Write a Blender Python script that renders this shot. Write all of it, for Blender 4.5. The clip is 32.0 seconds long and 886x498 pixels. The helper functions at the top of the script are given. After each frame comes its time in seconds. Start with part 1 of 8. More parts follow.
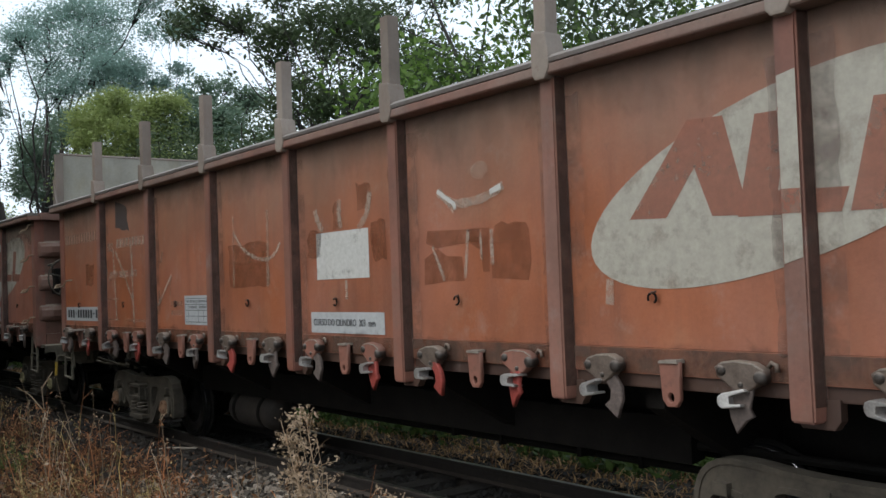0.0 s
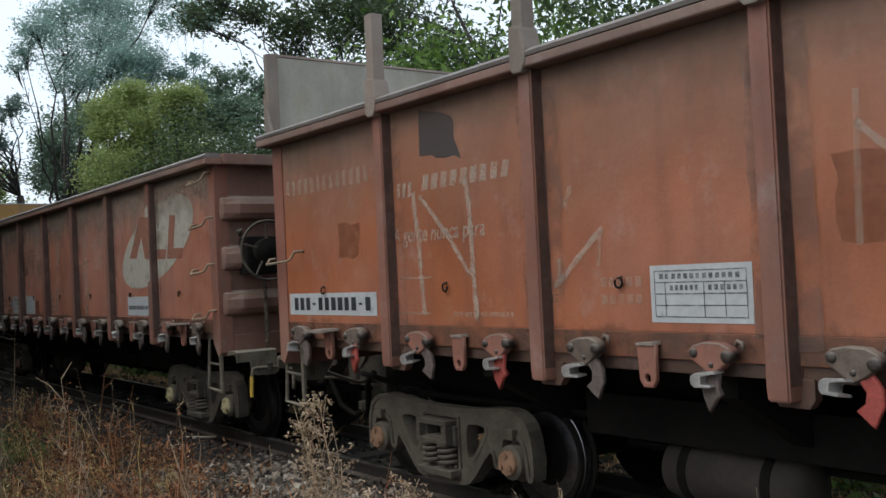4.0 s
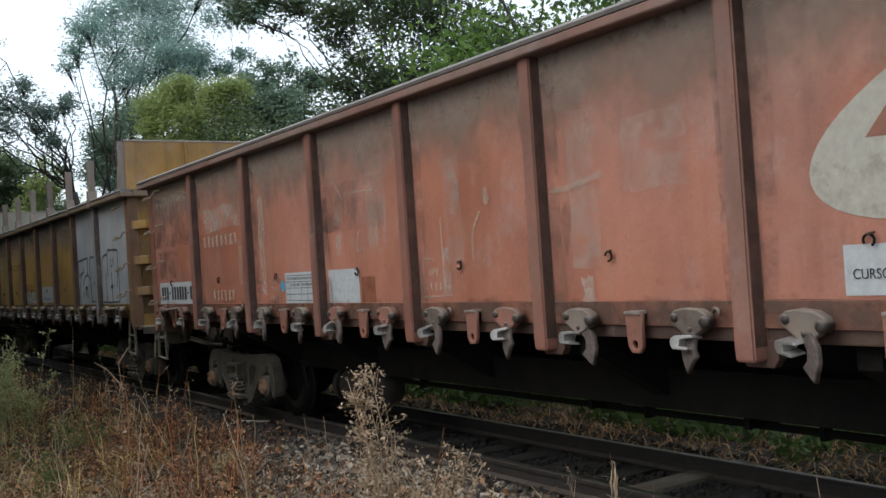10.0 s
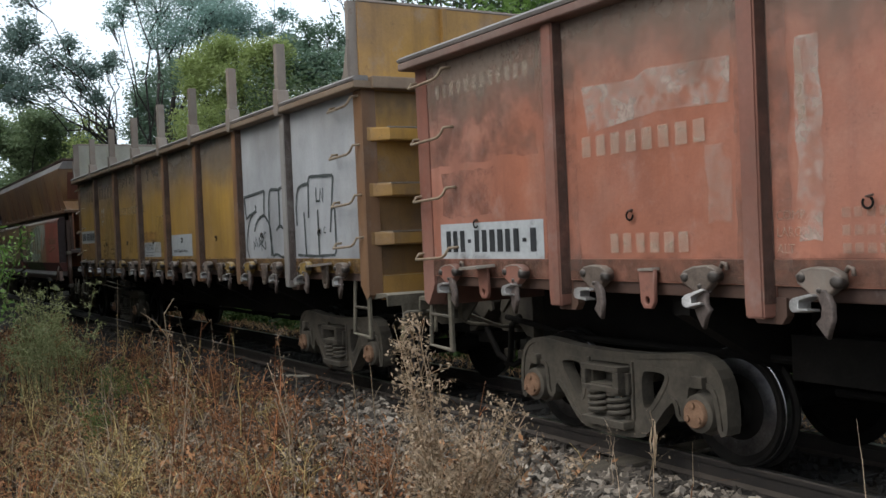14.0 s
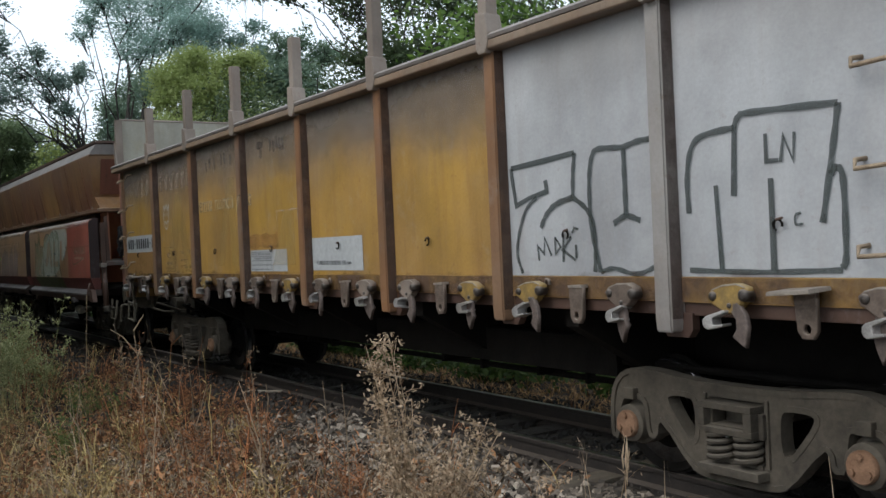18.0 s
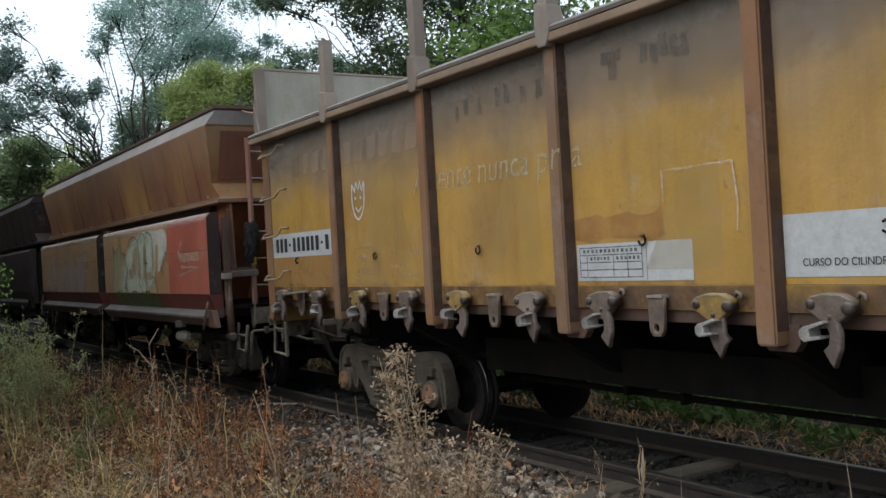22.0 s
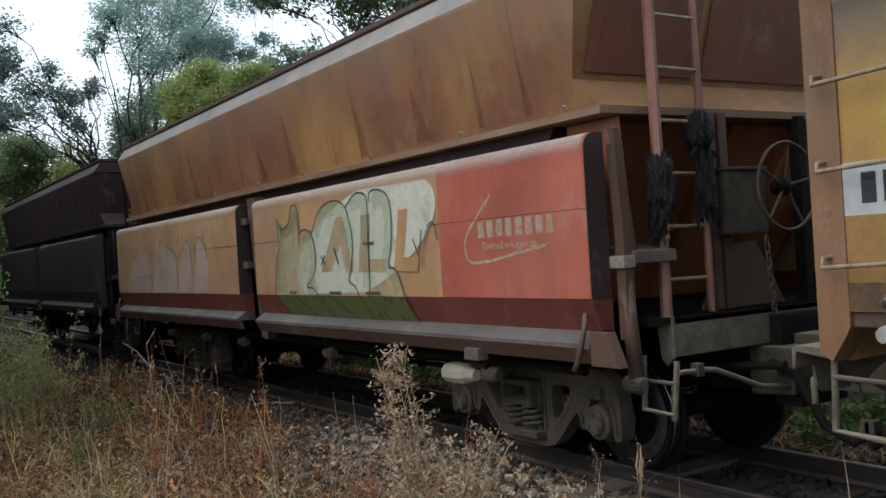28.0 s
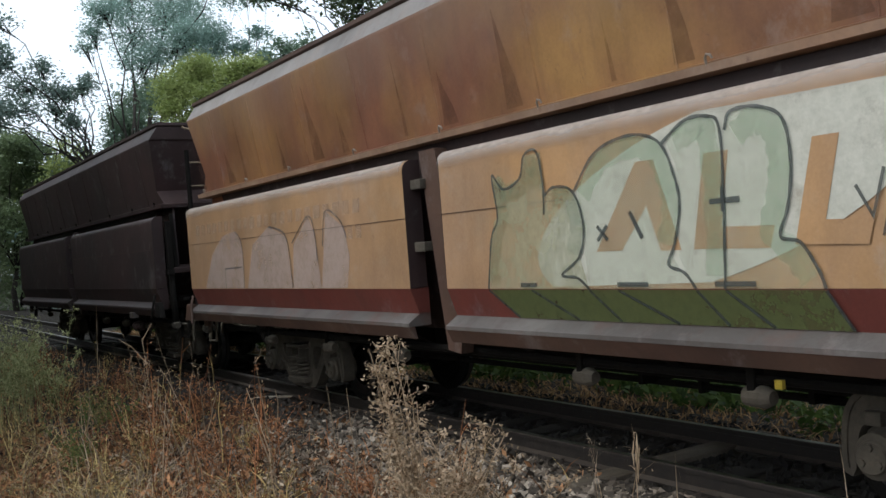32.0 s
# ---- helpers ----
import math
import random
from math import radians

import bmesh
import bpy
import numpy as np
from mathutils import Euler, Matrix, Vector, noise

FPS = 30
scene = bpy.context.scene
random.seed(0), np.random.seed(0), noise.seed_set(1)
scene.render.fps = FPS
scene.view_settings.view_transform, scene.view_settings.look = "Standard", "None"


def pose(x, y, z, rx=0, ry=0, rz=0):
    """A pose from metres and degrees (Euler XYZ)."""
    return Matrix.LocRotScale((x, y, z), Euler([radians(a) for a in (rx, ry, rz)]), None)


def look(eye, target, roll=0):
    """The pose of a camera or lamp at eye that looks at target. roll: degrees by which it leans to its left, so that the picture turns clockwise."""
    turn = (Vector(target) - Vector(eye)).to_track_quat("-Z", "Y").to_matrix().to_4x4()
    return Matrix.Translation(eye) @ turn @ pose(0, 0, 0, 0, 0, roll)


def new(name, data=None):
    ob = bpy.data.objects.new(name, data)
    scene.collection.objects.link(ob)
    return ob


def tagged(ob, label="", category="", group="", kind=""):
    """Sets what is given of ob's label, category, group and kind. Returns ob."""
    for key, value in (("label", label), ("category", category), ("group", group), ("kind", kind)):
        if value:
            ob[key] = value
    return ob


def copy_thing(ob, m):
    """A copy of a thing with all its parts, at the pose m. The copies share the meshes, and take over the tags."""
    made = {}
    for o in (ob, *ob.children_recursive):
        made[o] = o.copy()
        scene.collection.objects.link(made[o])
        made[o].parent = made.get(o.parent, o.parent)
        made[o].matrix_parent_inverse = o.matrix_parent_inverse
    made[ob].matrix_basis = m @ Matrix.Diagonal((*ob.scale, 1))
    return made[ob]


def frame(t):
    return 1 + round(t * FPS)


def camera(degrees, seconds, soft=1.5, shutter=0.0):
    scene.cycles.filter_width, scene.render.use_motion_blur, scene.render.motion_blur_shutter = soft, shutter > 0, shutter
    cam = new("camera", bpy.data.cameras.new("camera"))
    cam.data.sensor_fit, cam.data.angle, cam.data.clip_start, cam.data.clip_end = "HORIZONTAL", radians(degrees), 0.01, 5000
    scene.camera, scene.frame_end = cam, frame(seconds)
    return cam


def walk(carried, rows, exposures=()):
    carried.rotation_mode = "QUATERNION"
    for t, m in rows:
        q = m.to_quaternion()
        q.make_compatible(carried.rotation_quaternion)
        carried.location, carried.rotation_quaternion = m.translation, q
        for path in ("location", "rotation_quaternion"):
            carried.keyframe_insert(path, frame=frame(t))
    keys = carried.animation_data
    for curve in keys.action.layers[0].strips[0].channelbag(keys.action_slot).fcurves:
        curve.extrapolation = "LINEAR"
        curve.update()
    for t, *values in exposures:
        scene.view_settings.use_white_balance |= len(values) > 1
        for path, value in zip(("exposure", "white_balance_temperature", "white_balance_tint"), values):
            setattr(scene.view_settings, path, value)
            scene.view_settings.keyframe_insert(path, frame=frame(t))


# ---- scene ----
cam = camera(49.2, 32.0, soft=1.5)
PATH = [
    (0, pose(0, 0.014, 1.672, 92.01, 2.11, 52.72)),
    (0.5, pose(0, 0.032, 1.677, 91.57, 2.05, 52.66)),
    (1, pose(0, 0.038, 1.669, 91.40, 2.31, 53.12)),
    (1.5, pose(0, 0.040, 1.661, 91.14, 2.26, 53.50)),
    (2, pose(0, 0.047, 1.665, 91.14, 2.70, 54.43)),
    (2.5, pose(0, 0.043, 1.658, 91.68, 2.82, 54.40)),
    (4.5, pose(0, 0.054, 1.662, 91.21, 2.62, 53.60)),
    (5, pose(0, 0.049, 1.656, 91.25, 2.46, 53.40)),
    (5.5, pose(0, 0.048, 1.651, 90.77, 2.70, 54.00)),
    (6, pose(0, 0.048, 1.652, 90.85, 2.74, 54.32)),
    (6.5, pose(0, 0.047, 1.644, 90.76, 2.76, 54.27)),
    (7, pose(0, 0.041, 1.629, 90.67, 2.39, 54.69)),
    (7.5, pose(0, 0.030, 1.628, 90.04, 1.99, 55.30)),
    (8, pose(0, 0.026, 1.611, 90.04, 1.98, 55.60)),
    (8.5, pose(0, 0.025, 1.606, 90.14, 2.47, 56.68)),
    (9, pose(0, 0.032, 1.595, 90.22, 2.87, 56.42)),
    (9.5, pose(0, 0.033, 1.598, 90.09, 3.53, 56.47)),
    (10, pose(0, 0.035, 1.573, 90.93, 3.73, 56.65)),
    (10.5, pose(0, 0.018, 1.544, 91.08, 5.39, 56.76)),
    (11, pose(0, 0.001, 1.529, 89.94, 4.75, 57.12)),
    (11.5, pose(0, -0.016, 1.499, 89.62, 3.57, 58.15)),
    (12, pose(0, -0.016, 1.501, 89.01, 3.52, 58.85)),
    (12.5, pose(0, -0.037, 1.484, 89.15, 3.42, 59.31)),
    (13, pose(0, -0.029, 1.491, 88.26, 3.38, 59.09)),
    (13.5, pose(0, -0.017, 1.510, 87.79, 3.46, 58.93)),
    (14, pose(0, -0.035, 1.505, 89.07, 2.46, 58.78)),
    (14.5, pose(0, -0.038, 1.514, 89.08, 2.36, 59.06)),
    (16.5, pose(0, -0.042, 1.538, 89.08, 2.41, 57.36)),
    (17, pose(0, -0.034, 1.542, 89.56, 2.49, 57.55)),
    (17.5, pose(0, -0.029, 1.539, 89.70, 2.32, 57.32)),
    (18, pose(0, -0.029, 1.549, 89.61, 2.59, 57.16)),
    (18.5, pose(0, -0.029, 1.551, 89.98, 3.00, 57.26)),
    (19, pose(0, -0.023, 1.549, 90.31, 2.76, 57.24)),
    (19.5, pose(0, -0.025, 1.549, 90.21, 2.76, 57.26)),
    (20, pose(0, -0.021, 1.548, 90.09, 2.74, 57.44)),
    (20.5, pose(0, -0.019, 1.538, 89.97, 2.28, 56.65)),
    (21, pose(0, -0.010, 1.544, 90.15, 2.74, 56.99)),
    (21.5, pose(0, -0.012, 1.543, 90.26, 3.09, 57.49)),
    (22, pose(0, -0.014, 1.541, 90.35, 3.15, 58.04)),
    (22.5, pose(0, -0.011, 1.543, 90.45, 2.97, 58.11)),
    (23, pose(0, -0.010, 1.543, 90.58, 3.23, 58.16)),
    (23.5, pose(0, -0.011, 1.544, 90.41, 3.16, 58.05)),
    (24, pose(0, -0.016, 1.543, 90.20, 2.94, 58.05)),
    (24.5, pose(0, -0.026, 1.543, 90.12, 3.09, 58.41)),
    (25, pose(0, -0.030, 1.549, 90.39, 3.33, 59.07)),
    (25.5, pose(0, -0.025, 1.548, 90.52, 3.29, 58.79)),
    (26, pose(0, -0.029, 1.544, 90.32, 3.15, 58.72)),
    (26.5, pose(0, -0.013, 1.553, 90.34, 3.46, 58.76)),
    (28.5, pose(0, -0.008, 1.548, 90.16, 3.38, 57.79)),
    (29, pose(0, -0.017, 1.552, 90.30, 3.42, 57.97)),
    (29.5, pose(0, -0.012, 1.546, 90.51, 3.39, 58.17)),
    (30, pose(0, -0.018, 1.554, 90.54, 3.41, 58.50)),
    (30.5, pose(0, -0.017, 1.547, 90.27, 3.50, 58.24)),
    (31, pose(0, -0.004, 1.545, 90.08, 3.88, 58.06)),
    (31.5, pose(0, 0.004, 1.552, 89.71, 3.99, 57.88)),
    (32, pose(0, 0.024, 1.550, 89.65, 4.30, 57.77)),
]
walk(cam, PATH, [(0, -0.04), (2, -0.06), (5, -0.12), (7, -0.03), (10, 0.05), (13, 0.11), (16.5, 0.11), (21, 0.03), (25, 0.06), (32, 0.06)])
# how far the train has rolled, in metres, at each second
ROLLED = {0: -0.00, 1: 1.40, 2: 2.84, 2.5: 3.54, 4.5: 6.48, 5: 7.21, 6: 8.64, 7: 10.10, 8: 11.57, 9: 12.99, 10: 14.47, 11: 15.90, 12: 17.38, 13: 18.87, 14: 20.28, 14.5: 21.00, 16.5: 23.67, 17: 24.40, 18: 25.78, 19: 27.07, 20: 28.36, 21: 29.61, 22: 30.78, 23: 31.96, 24: 33.03, 25: 34.16, 26: 35.27, 26.5: 35.76, 28.5: 37.88, 29: 38.36, 30: 39.27, 31: 40.16, 32: 40.97}


# ---- world and light ----
world = bpy.data.worlds.new("sky")
scene.world = world
world.use_nodes = True
wn, wl = world.node_tree.nodes, world.node_tree.links
sky = wn.new("ShaderNodeTexSky")
sky.sky_type, sky.sun_disc = "NISHITA", False
sky.sun_elevation, sky.sun_rotation = radians(44), radians(-178)
sky.air_density, sky.dust_density = 1.2, 4.0
cloud = wn.new("ShaderNodeMix")
cloud.data_type = "RGBA"
cloud.inputs["Factor"].default_value = 0.8
cloud.inputs["B"].default_value = (11.0, 12.3, 13.7, 1)
wl.new(sky.outputs["Color"], cloud.inputs["A"])
wl.new(cloud.outputs["Result"], wn["Background"].inputs["Color"])
wn["Background"].inputs["Strength"].default_value = 0.11
sun = new("sun", bpy.data.lights.new("sun", "SUN"))
sun.data.energy, sun.data.angle, sun.data.color = 1.3, radians(40), (1, 0.97, 0.92)
sun.matrix_world = look((-5, -20, 23), (-4, 4, 0))


# ---- materials ----
def material(name, roughness=0.7, metallic=0.0):
    m = bpy.data.materials.new(name)
    m.use_nodes = True
    b = m.node_tree.nodes["Principled BSDF"]
    b.inputs["Roughness"].default_value = roughness
    b.inputs["Metallic"].default_value = metallic
    return m, m.node_tree.nodes, m.node_tree.links, b


def noise_node(n, l, scale, detail=5.0, rough=0.6, stretch=None, seed=0.0):
    tc = n.new("ShaderNodeTexCoord")
    mp = n.new("ShaderNodeMapping")
    mp.inputs["Location"].default_value = (seed, seed * 0.7, seed * 1.3)
    if stretch:
        mp.inputs["Scale"].default_value = stretch
    l.new(tc.outputs["Object"], mp.inputs["Vector"])
    t = n.new("ShaderNodeTexNoise")
    t.inputs["Scale"].default_value, t.inputs["Detail"].default_value, t.inputs["Roughness"].default_value = scale, detail, rough
    l.new(mp.outputs["Vector"], t.inputs["Vector"])
    return t.outputs["Fac"]


def ramp(n, l, fac, stops):
    r = n.new("ShaderNodeValToRGB")
    e = r.color_ramp.elements
    while len(e) < len(stops):
        e.new(0.5)
    for el, (p, c) in zip(e, stops):
        el.position, el.color = p, (*c, 1)
    l.new(fac, r.inputs["Fac"])
    return r.outputs["Color"]


def mixed(n, l, fac, a, b, blend="MIX"):
    m = n.new("ShaderNodeMix")
    m.data_type, m.blend_type = "RGBA", blend
    for sock, v in ((m.inputs["Factor"], fac), (m.inputs["A"], a), (m.inputs["B"], b)):
        if isinstance(v, (int, float)):
            sock.default_value = v
        elif isinstance(v, tuple):
            sock.default_value = (*v, 1)
        else:
            l.new(v, sock)
    return m.outputs["Result"]


def grey(v):
    return (v, v, v)


def bumped(n, l, b, fac, strength=0.3, distance=0.01):
    bp = n.new("ShaderNodeBump")
    bp.inputs["Strength"].default_value, bp.inputs["Distance"].default_value = strength, distance
    l.new(fac, bp.inputs["Height"])
    l.new(bp.outputs["Normal"], b.inputs["Normal"])


def pale_tops(n, l, c, colour, amount, seed=0.0):
    """Pale colour on upturned faces: dust, with the light they catch painted in."""
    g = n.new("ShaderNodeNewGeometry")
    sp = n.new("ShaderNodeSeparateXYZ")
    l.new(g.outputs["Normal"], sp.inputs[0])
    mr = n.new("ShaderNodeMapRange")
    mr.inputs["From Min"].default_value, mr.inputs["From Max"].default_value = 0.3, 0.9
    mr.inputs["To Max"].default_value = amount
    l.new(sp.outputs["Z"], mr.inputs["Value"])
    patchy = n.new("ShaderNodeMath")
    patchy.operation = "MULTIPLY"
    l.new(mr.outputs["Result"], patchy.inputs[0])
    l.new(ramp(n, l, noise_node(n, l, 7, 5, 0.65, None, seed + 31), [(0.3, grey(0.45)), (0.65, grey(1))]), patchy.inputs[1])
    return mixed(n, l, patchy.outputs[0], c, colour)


def painted(name, a, b2, worn, dust=None, low=2.1, high=2.9, amount=0.45, rust=(0.1, 0.04, 0.025), rough=0.62, seed=0.0, lying=None):
    """Weathered paint on steel: two tones, worn patches, streaks, road dust near the top edge, fine grain."""
    m, n, l, b = material(name, rough)
    big = noise_node(n, l, 0.9, 4, 0.55, (1, 1, 0.8), seed)
    c = ramp(n, l, big, [(0.35, a), (0.65, b2)])
    patch = noise_node(n, l, 2.6, 6, 0.65, None, seed + 3)
    c = mixed(n, l, ramp(n, l, patch, [(0.52, grey(0)), (0.72, grey(amount))]), c, worn)
    streak = noise_node(n, l, 5, 4, 0.6, (1.6, 1.6, 0.12), seed + 5)
    c = mixed(n, l, ramp(n, l, streak, [(0.5, grey(0)), (0.8, grey(0.45))]), c, rust)
    cloudy = noise_node(n, l, 1.7, 5, 0.6, (1, 1, 0.7), seed + 13)
    c = mixed(n, l, 0.55, c, ramp(n, l, cloudy, [(0.32, grey(0.3)), (0.66, grey(0.66))]), "OVERLAY")
    bloom = noise_node(n, l, 3.3, 8, 0.72, (1, 1, 0.8), seed + 17)
    c = mixed(n, l, ramp(n, l, bloom, [(0.56, grey(0)), (0.74, grey(0.4))]), c, tuple(min(1, 0.5 * q + 0.19) for q in worn))
    spot = noise_node(n, l, 11, 7, 0.75, None, seed + 19)
    c = mixed(n, l, ramp(n, l, spot, [(0.6, grey(0)), (0.7, grey(0.55))]), c, rust)
    fine = noise_node(n, l, 45, 5, 0.7, None, seed + 7)
    c = mixed(n, l, 0.16, c, ramp(n, l, fine, [(0.3, grey(0.25)), (0.7, grey(0.75))]), "OVERLAY")
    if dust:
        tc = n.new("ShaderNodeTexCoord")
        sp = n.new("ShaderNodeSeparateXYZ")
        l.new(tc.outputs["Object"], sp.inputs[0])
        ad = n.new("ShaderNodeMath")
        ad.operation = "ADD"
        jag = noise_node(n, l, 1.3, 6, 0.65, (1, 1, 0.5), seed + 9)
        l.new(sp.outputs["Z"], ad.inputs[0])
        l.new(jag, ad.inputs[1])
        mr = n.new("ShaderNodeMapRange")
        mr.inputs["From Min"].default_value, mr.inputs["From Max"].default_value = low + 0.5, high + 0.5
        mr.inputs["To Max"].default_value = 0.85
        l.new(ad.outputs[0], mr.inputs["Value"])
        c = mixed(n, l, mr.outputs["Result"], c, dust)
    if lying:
        c = pale_tops(n, l, c, lying, 0.85, seed)
    l.new(c, b.inputs["Base Color"])
    bumped(n, l, b, noise_node(n, l, 3.5, 6, 0.6, None, seed + 11), 0.35, 0.02)
    return m


def grained(name, a, b2, scale=8.0, rough=0.8, metallic=0.0, bump=0.4, dist=0.01, seed=0.0, stretch=None, lying=None):
    m, n, l, b = material(name, rough, metallic)
    f1 = noise_node(n, l, scale, 6, 0.65, stretch, seed)
    c = ramp(n, l, f1, [(0.3, a), (0.7, b2)])
    f2 = noise_node(n, l, scale * 7, 4, 0.7, None, seed + 2)
    c = mixed(n, l, 0.4, c, ramp(n, l, f2, [(0.3, grey(0.25)), (0.7, grey(0.75))]), "OVERLAY")
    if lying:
        c = pale_tops(n, l, c, lying, 0.8, seed)
    l.new(c, b.inputs["Base Color"])
    bumped(n, l, b, f2, bump, dist)
    return m


def leafy(name, a, b2, rough=0.55, clump=0.0, knee=0.5):
    m, n, l, b = material(name, rough)
    g = n.new("ShaderNodeNewGeometry")
    tone = n.new("ShaderNodeMix")
    tone.inputs["Factor"].default_value = clump
    l.new(g.outputs["Random Per Island"], tone.inputs["A"])
    l.new(noise_node(n, l, 0.8, 3, 0.55), tone.inputs["B"])
    mid = tuple(p + (q - p) * (1 - knee) for p, q in zip(a, b2))
    c = ramp(n, l, tone.outputs["Result"], [(0.0, a), (0.5 if knee == 0.5 else 0.62, mid), (1.0, b2)])
    l.new(c, b.inputs["Base Color"])
    through_light = n.new("ShaderNodeBsdfTranslucent")
    l.new(c, through_light.inputs["Color"])
    mx = n.new("ShaderNodeMixShader")
    mx.inputs["Fac"].default_value = 0.42
    l.new(b.outputs["BSDF"], mx.inputs[1])
    l.new(through_light.outputs["BSDF"], mx.inputs[2])
    l.new(mx.outputs["Shader"], n["Material Output"].inputs["Surface"])
    return m


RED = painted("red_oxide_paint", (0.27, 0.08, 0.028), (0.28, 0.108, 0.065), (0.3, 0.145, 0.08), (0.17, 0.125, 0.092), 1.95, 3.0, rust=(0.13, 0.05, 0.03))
RUSTPATCH_TONE = (0.17, 0.052, 0.018)


def mark_paint(name, colour, solid=0.85, low=0.35, high=0.6, scale=7.0, seed=0.0, rough=0.6, fade=0.2):
    """Old paint or chalk on a panel: worn through in spots."""
    m, n, l, b = material(name, rough)
    g = noise_node(n, l, 22, 5, 0.7, None, seed)
    l.new(mixed(n, l, 0.35, colour, ramp(n, l, g, [(0.3, grey(0.3)), (0.7, grey(0.7))]), "OVERLAY"), b.inputs["Base Color"])
    w = noise_node(n, l, scale, 7, 0.72, None, seed + 4)
    l.new(ramp(n, l, w, [(low, grey(solid)), (high, grey(solid * 0.5)), (min(0.98, high + 0.1), grey(solid * fade))]), b.inputs["Alpha"])
    return m


def grime(name, colour, level, soft, solid=0.85, rising=True, scale=2.2, stretch=(2.2, 1, 0.7), depth=0.6, seed=0.0):
    """Ragged dirt that thins out away from a wagon's upper or lower edge; level is the height where it ends."""
    m, n, l, b = material(name, 0.85)
    g = noise_node(n, l, 14, 6, 0.7, None, seed)
    l.new(mixed(n, l, 0.5, colour, ramp(n, l, g, [(0.3, grey(0.25)), (0.7, grey(0.75))]), "OVERLAY"), b.inputs["Base Color"])
    tc = n.new("ShaderNodeTexCoord")
    sp = n.new("ShaderNodeSeparateXYZ")
    l.new(tc.outputs["Object"], sp.inputs[0])
    w = n.new("ShaderNodeMath")
    w.operation, w.inputs[1].default_value = "MULTIPLY_ADD", depth if rising else -depth
    l.new(noise_node(n, l, scale, 8, 0.66, stretch, seed + 3), w.inputs[0])
    l.new(sp.outputs["Z"], w.inputs[2])
    mr = n.new("ShaderNodeMapRange")
    mid = level + (depth if rising else -depth) / 2
    mr.inputs["From Min"].default_value, mr.inputs["From Max"].default_value = (mid - soft, mid + soft) if rising else (mid + soft, mid - soft)
    mr.inputs["To Max"].default_value = solid
    l.new(w.outputs[0], mr.inputs["Value"])
    l.new(mr.outputs["Result"], b.inputs["Alpha"])
    return m


TOPGREY = grime("grey_brushed_grime", (0.17, 0.145, 0.122), 2.48, 0.26, 0.82, True, 1.3, (0.8, 1, 1.0), 0.8, 51.0)
TOPDUST = grime("brown_top_grime", (0.15, 0.105, 0.08), 2.68, 0.2, 0.6, True, 1.6, (1.5, 1, 0.8), 0.8, 52.0)
TOPBROWN = grime("olive_brown_grime", (0.215, 0.165, 0.13), 2.46, 0.16, 0.66, True, 1.4, (1.6, 1, 1.3), 1.1, 54.0)
# Pale door-top band: the sky's sheen painted in, over faded paint.
EDGESHEEN = grime("pale_edge_sheen", (0.42, 0.38, 0.35), 2.1, 0.05, 0.6, True, 2.5, (0.8, 1, 1), 0.12, 55.0)
TANPATCH = mark_paint("orange_tan_repaint", (0.3, 0.165, 0.055), 0.8, 0.5, 0.75, 3.0, 57.0)
FOOTGRIME = grime("rusty_foot_grime", (0.075, 0.042, 0.03), 1.26, 0.07, 0.85, False, 3.0, (1.5, 1, 1.5), 0.4, 53.0)
SIGNWHITE = mark_paint("grimy_white_sign", (0.37, 0.385, 0.39), 1.0, 0.6, 0.8)
LOGOWHITE = mark_paint("worn_cream_logo", (0.36, 0.34, 0.285), 0.95, 0.5, 0.72, 5.0, 2.0)
LOGORED = mark_paint("faded_red_logo", (0.28, 0.105, 0.065), 0.74, 0.5, 0.8, 5.0, 3.0)
INK = mark_paint("black_stencil", (0.02, 0.022, 0.024), 0.95, 0.6, 0.8, 30.0, 5.0)
FAINTINK = mark_paint("faded_stencil", (0.06, 0.065, 0.07), 0.75, 0.45, 0.6, 30.0, 6.0)
GHOST = mark_paint("ghost_lettering", (0.38, 0.28, 0.21), 0.4, 0.4, 0.62, 9.0, 7.0)
CHALK = mark_paint("pale_chalk", (0.44, 0.35, 0.28), 0.62, 0.38, 0.58, 12.0, 8.0)
WHITESPRAY = mark_paint("white_spray", (0.52, 0.52, 0.49), 0.9, 0.55, 0.75, 12.0, 9.0)
DARKPATCH = mark_paint("dark_grey_patch", (0.05, 0.046, 0.048), 0.74, 0.6, 0.8, 4.0, 10.0)
RUSTPATCH = mark_paint("overpainted_patch", RUSTPATCH_TONE, 0.5, 0.4, 0.6, 5.0, 11.0)
SPRAYBLACK = mark_paint("dark_spray_line", (0.04, 0.05, 0.048), 0.78, 0.6, 0.8, 20.0, 12.0)
SOLIDGREEN = mark_paint("olive_green_spray", (0.38, 0.38, 0.25), 0.52, 0.45, 0.7, 3.5, 37.0)
PALEGREEN = mark_paint("pale_green_spray", (0.46, 0.52, 0.38), 0.22, 0.45, 0.7, 3.5, 13.0)
GREENEDGE = mark_paint("green_spray_edge", (0.26, 0.4, 0.24), 0.27, 0.4, 0.65, 6.0, 33.0)
BRIGHTOVAL = mark_paint("worn_white_oval", (0.52, 0.52, 0.45), 0.86, 0.55, 0.78, 4.0, 34.0)
SLOGAN = mark_paint("faded_white_slogan", (0.45, 0.4, 0.3), 0.6, 0.4, 0.62, 9.0, 35.0)
WORNSLOGAN = mark_paint("worn_cream_slogan", (0.44, 0.37, 0.24), 0.55, 0.36, 0.56, 8.0, 38.0, fade=0.1)
SCUFFWHITE = mark_paint("thin_white_scuff", (0.46, 0.36, 0.3), 0.36, 0.36, 0.5, 8.0, 36.0, fade=0.0)
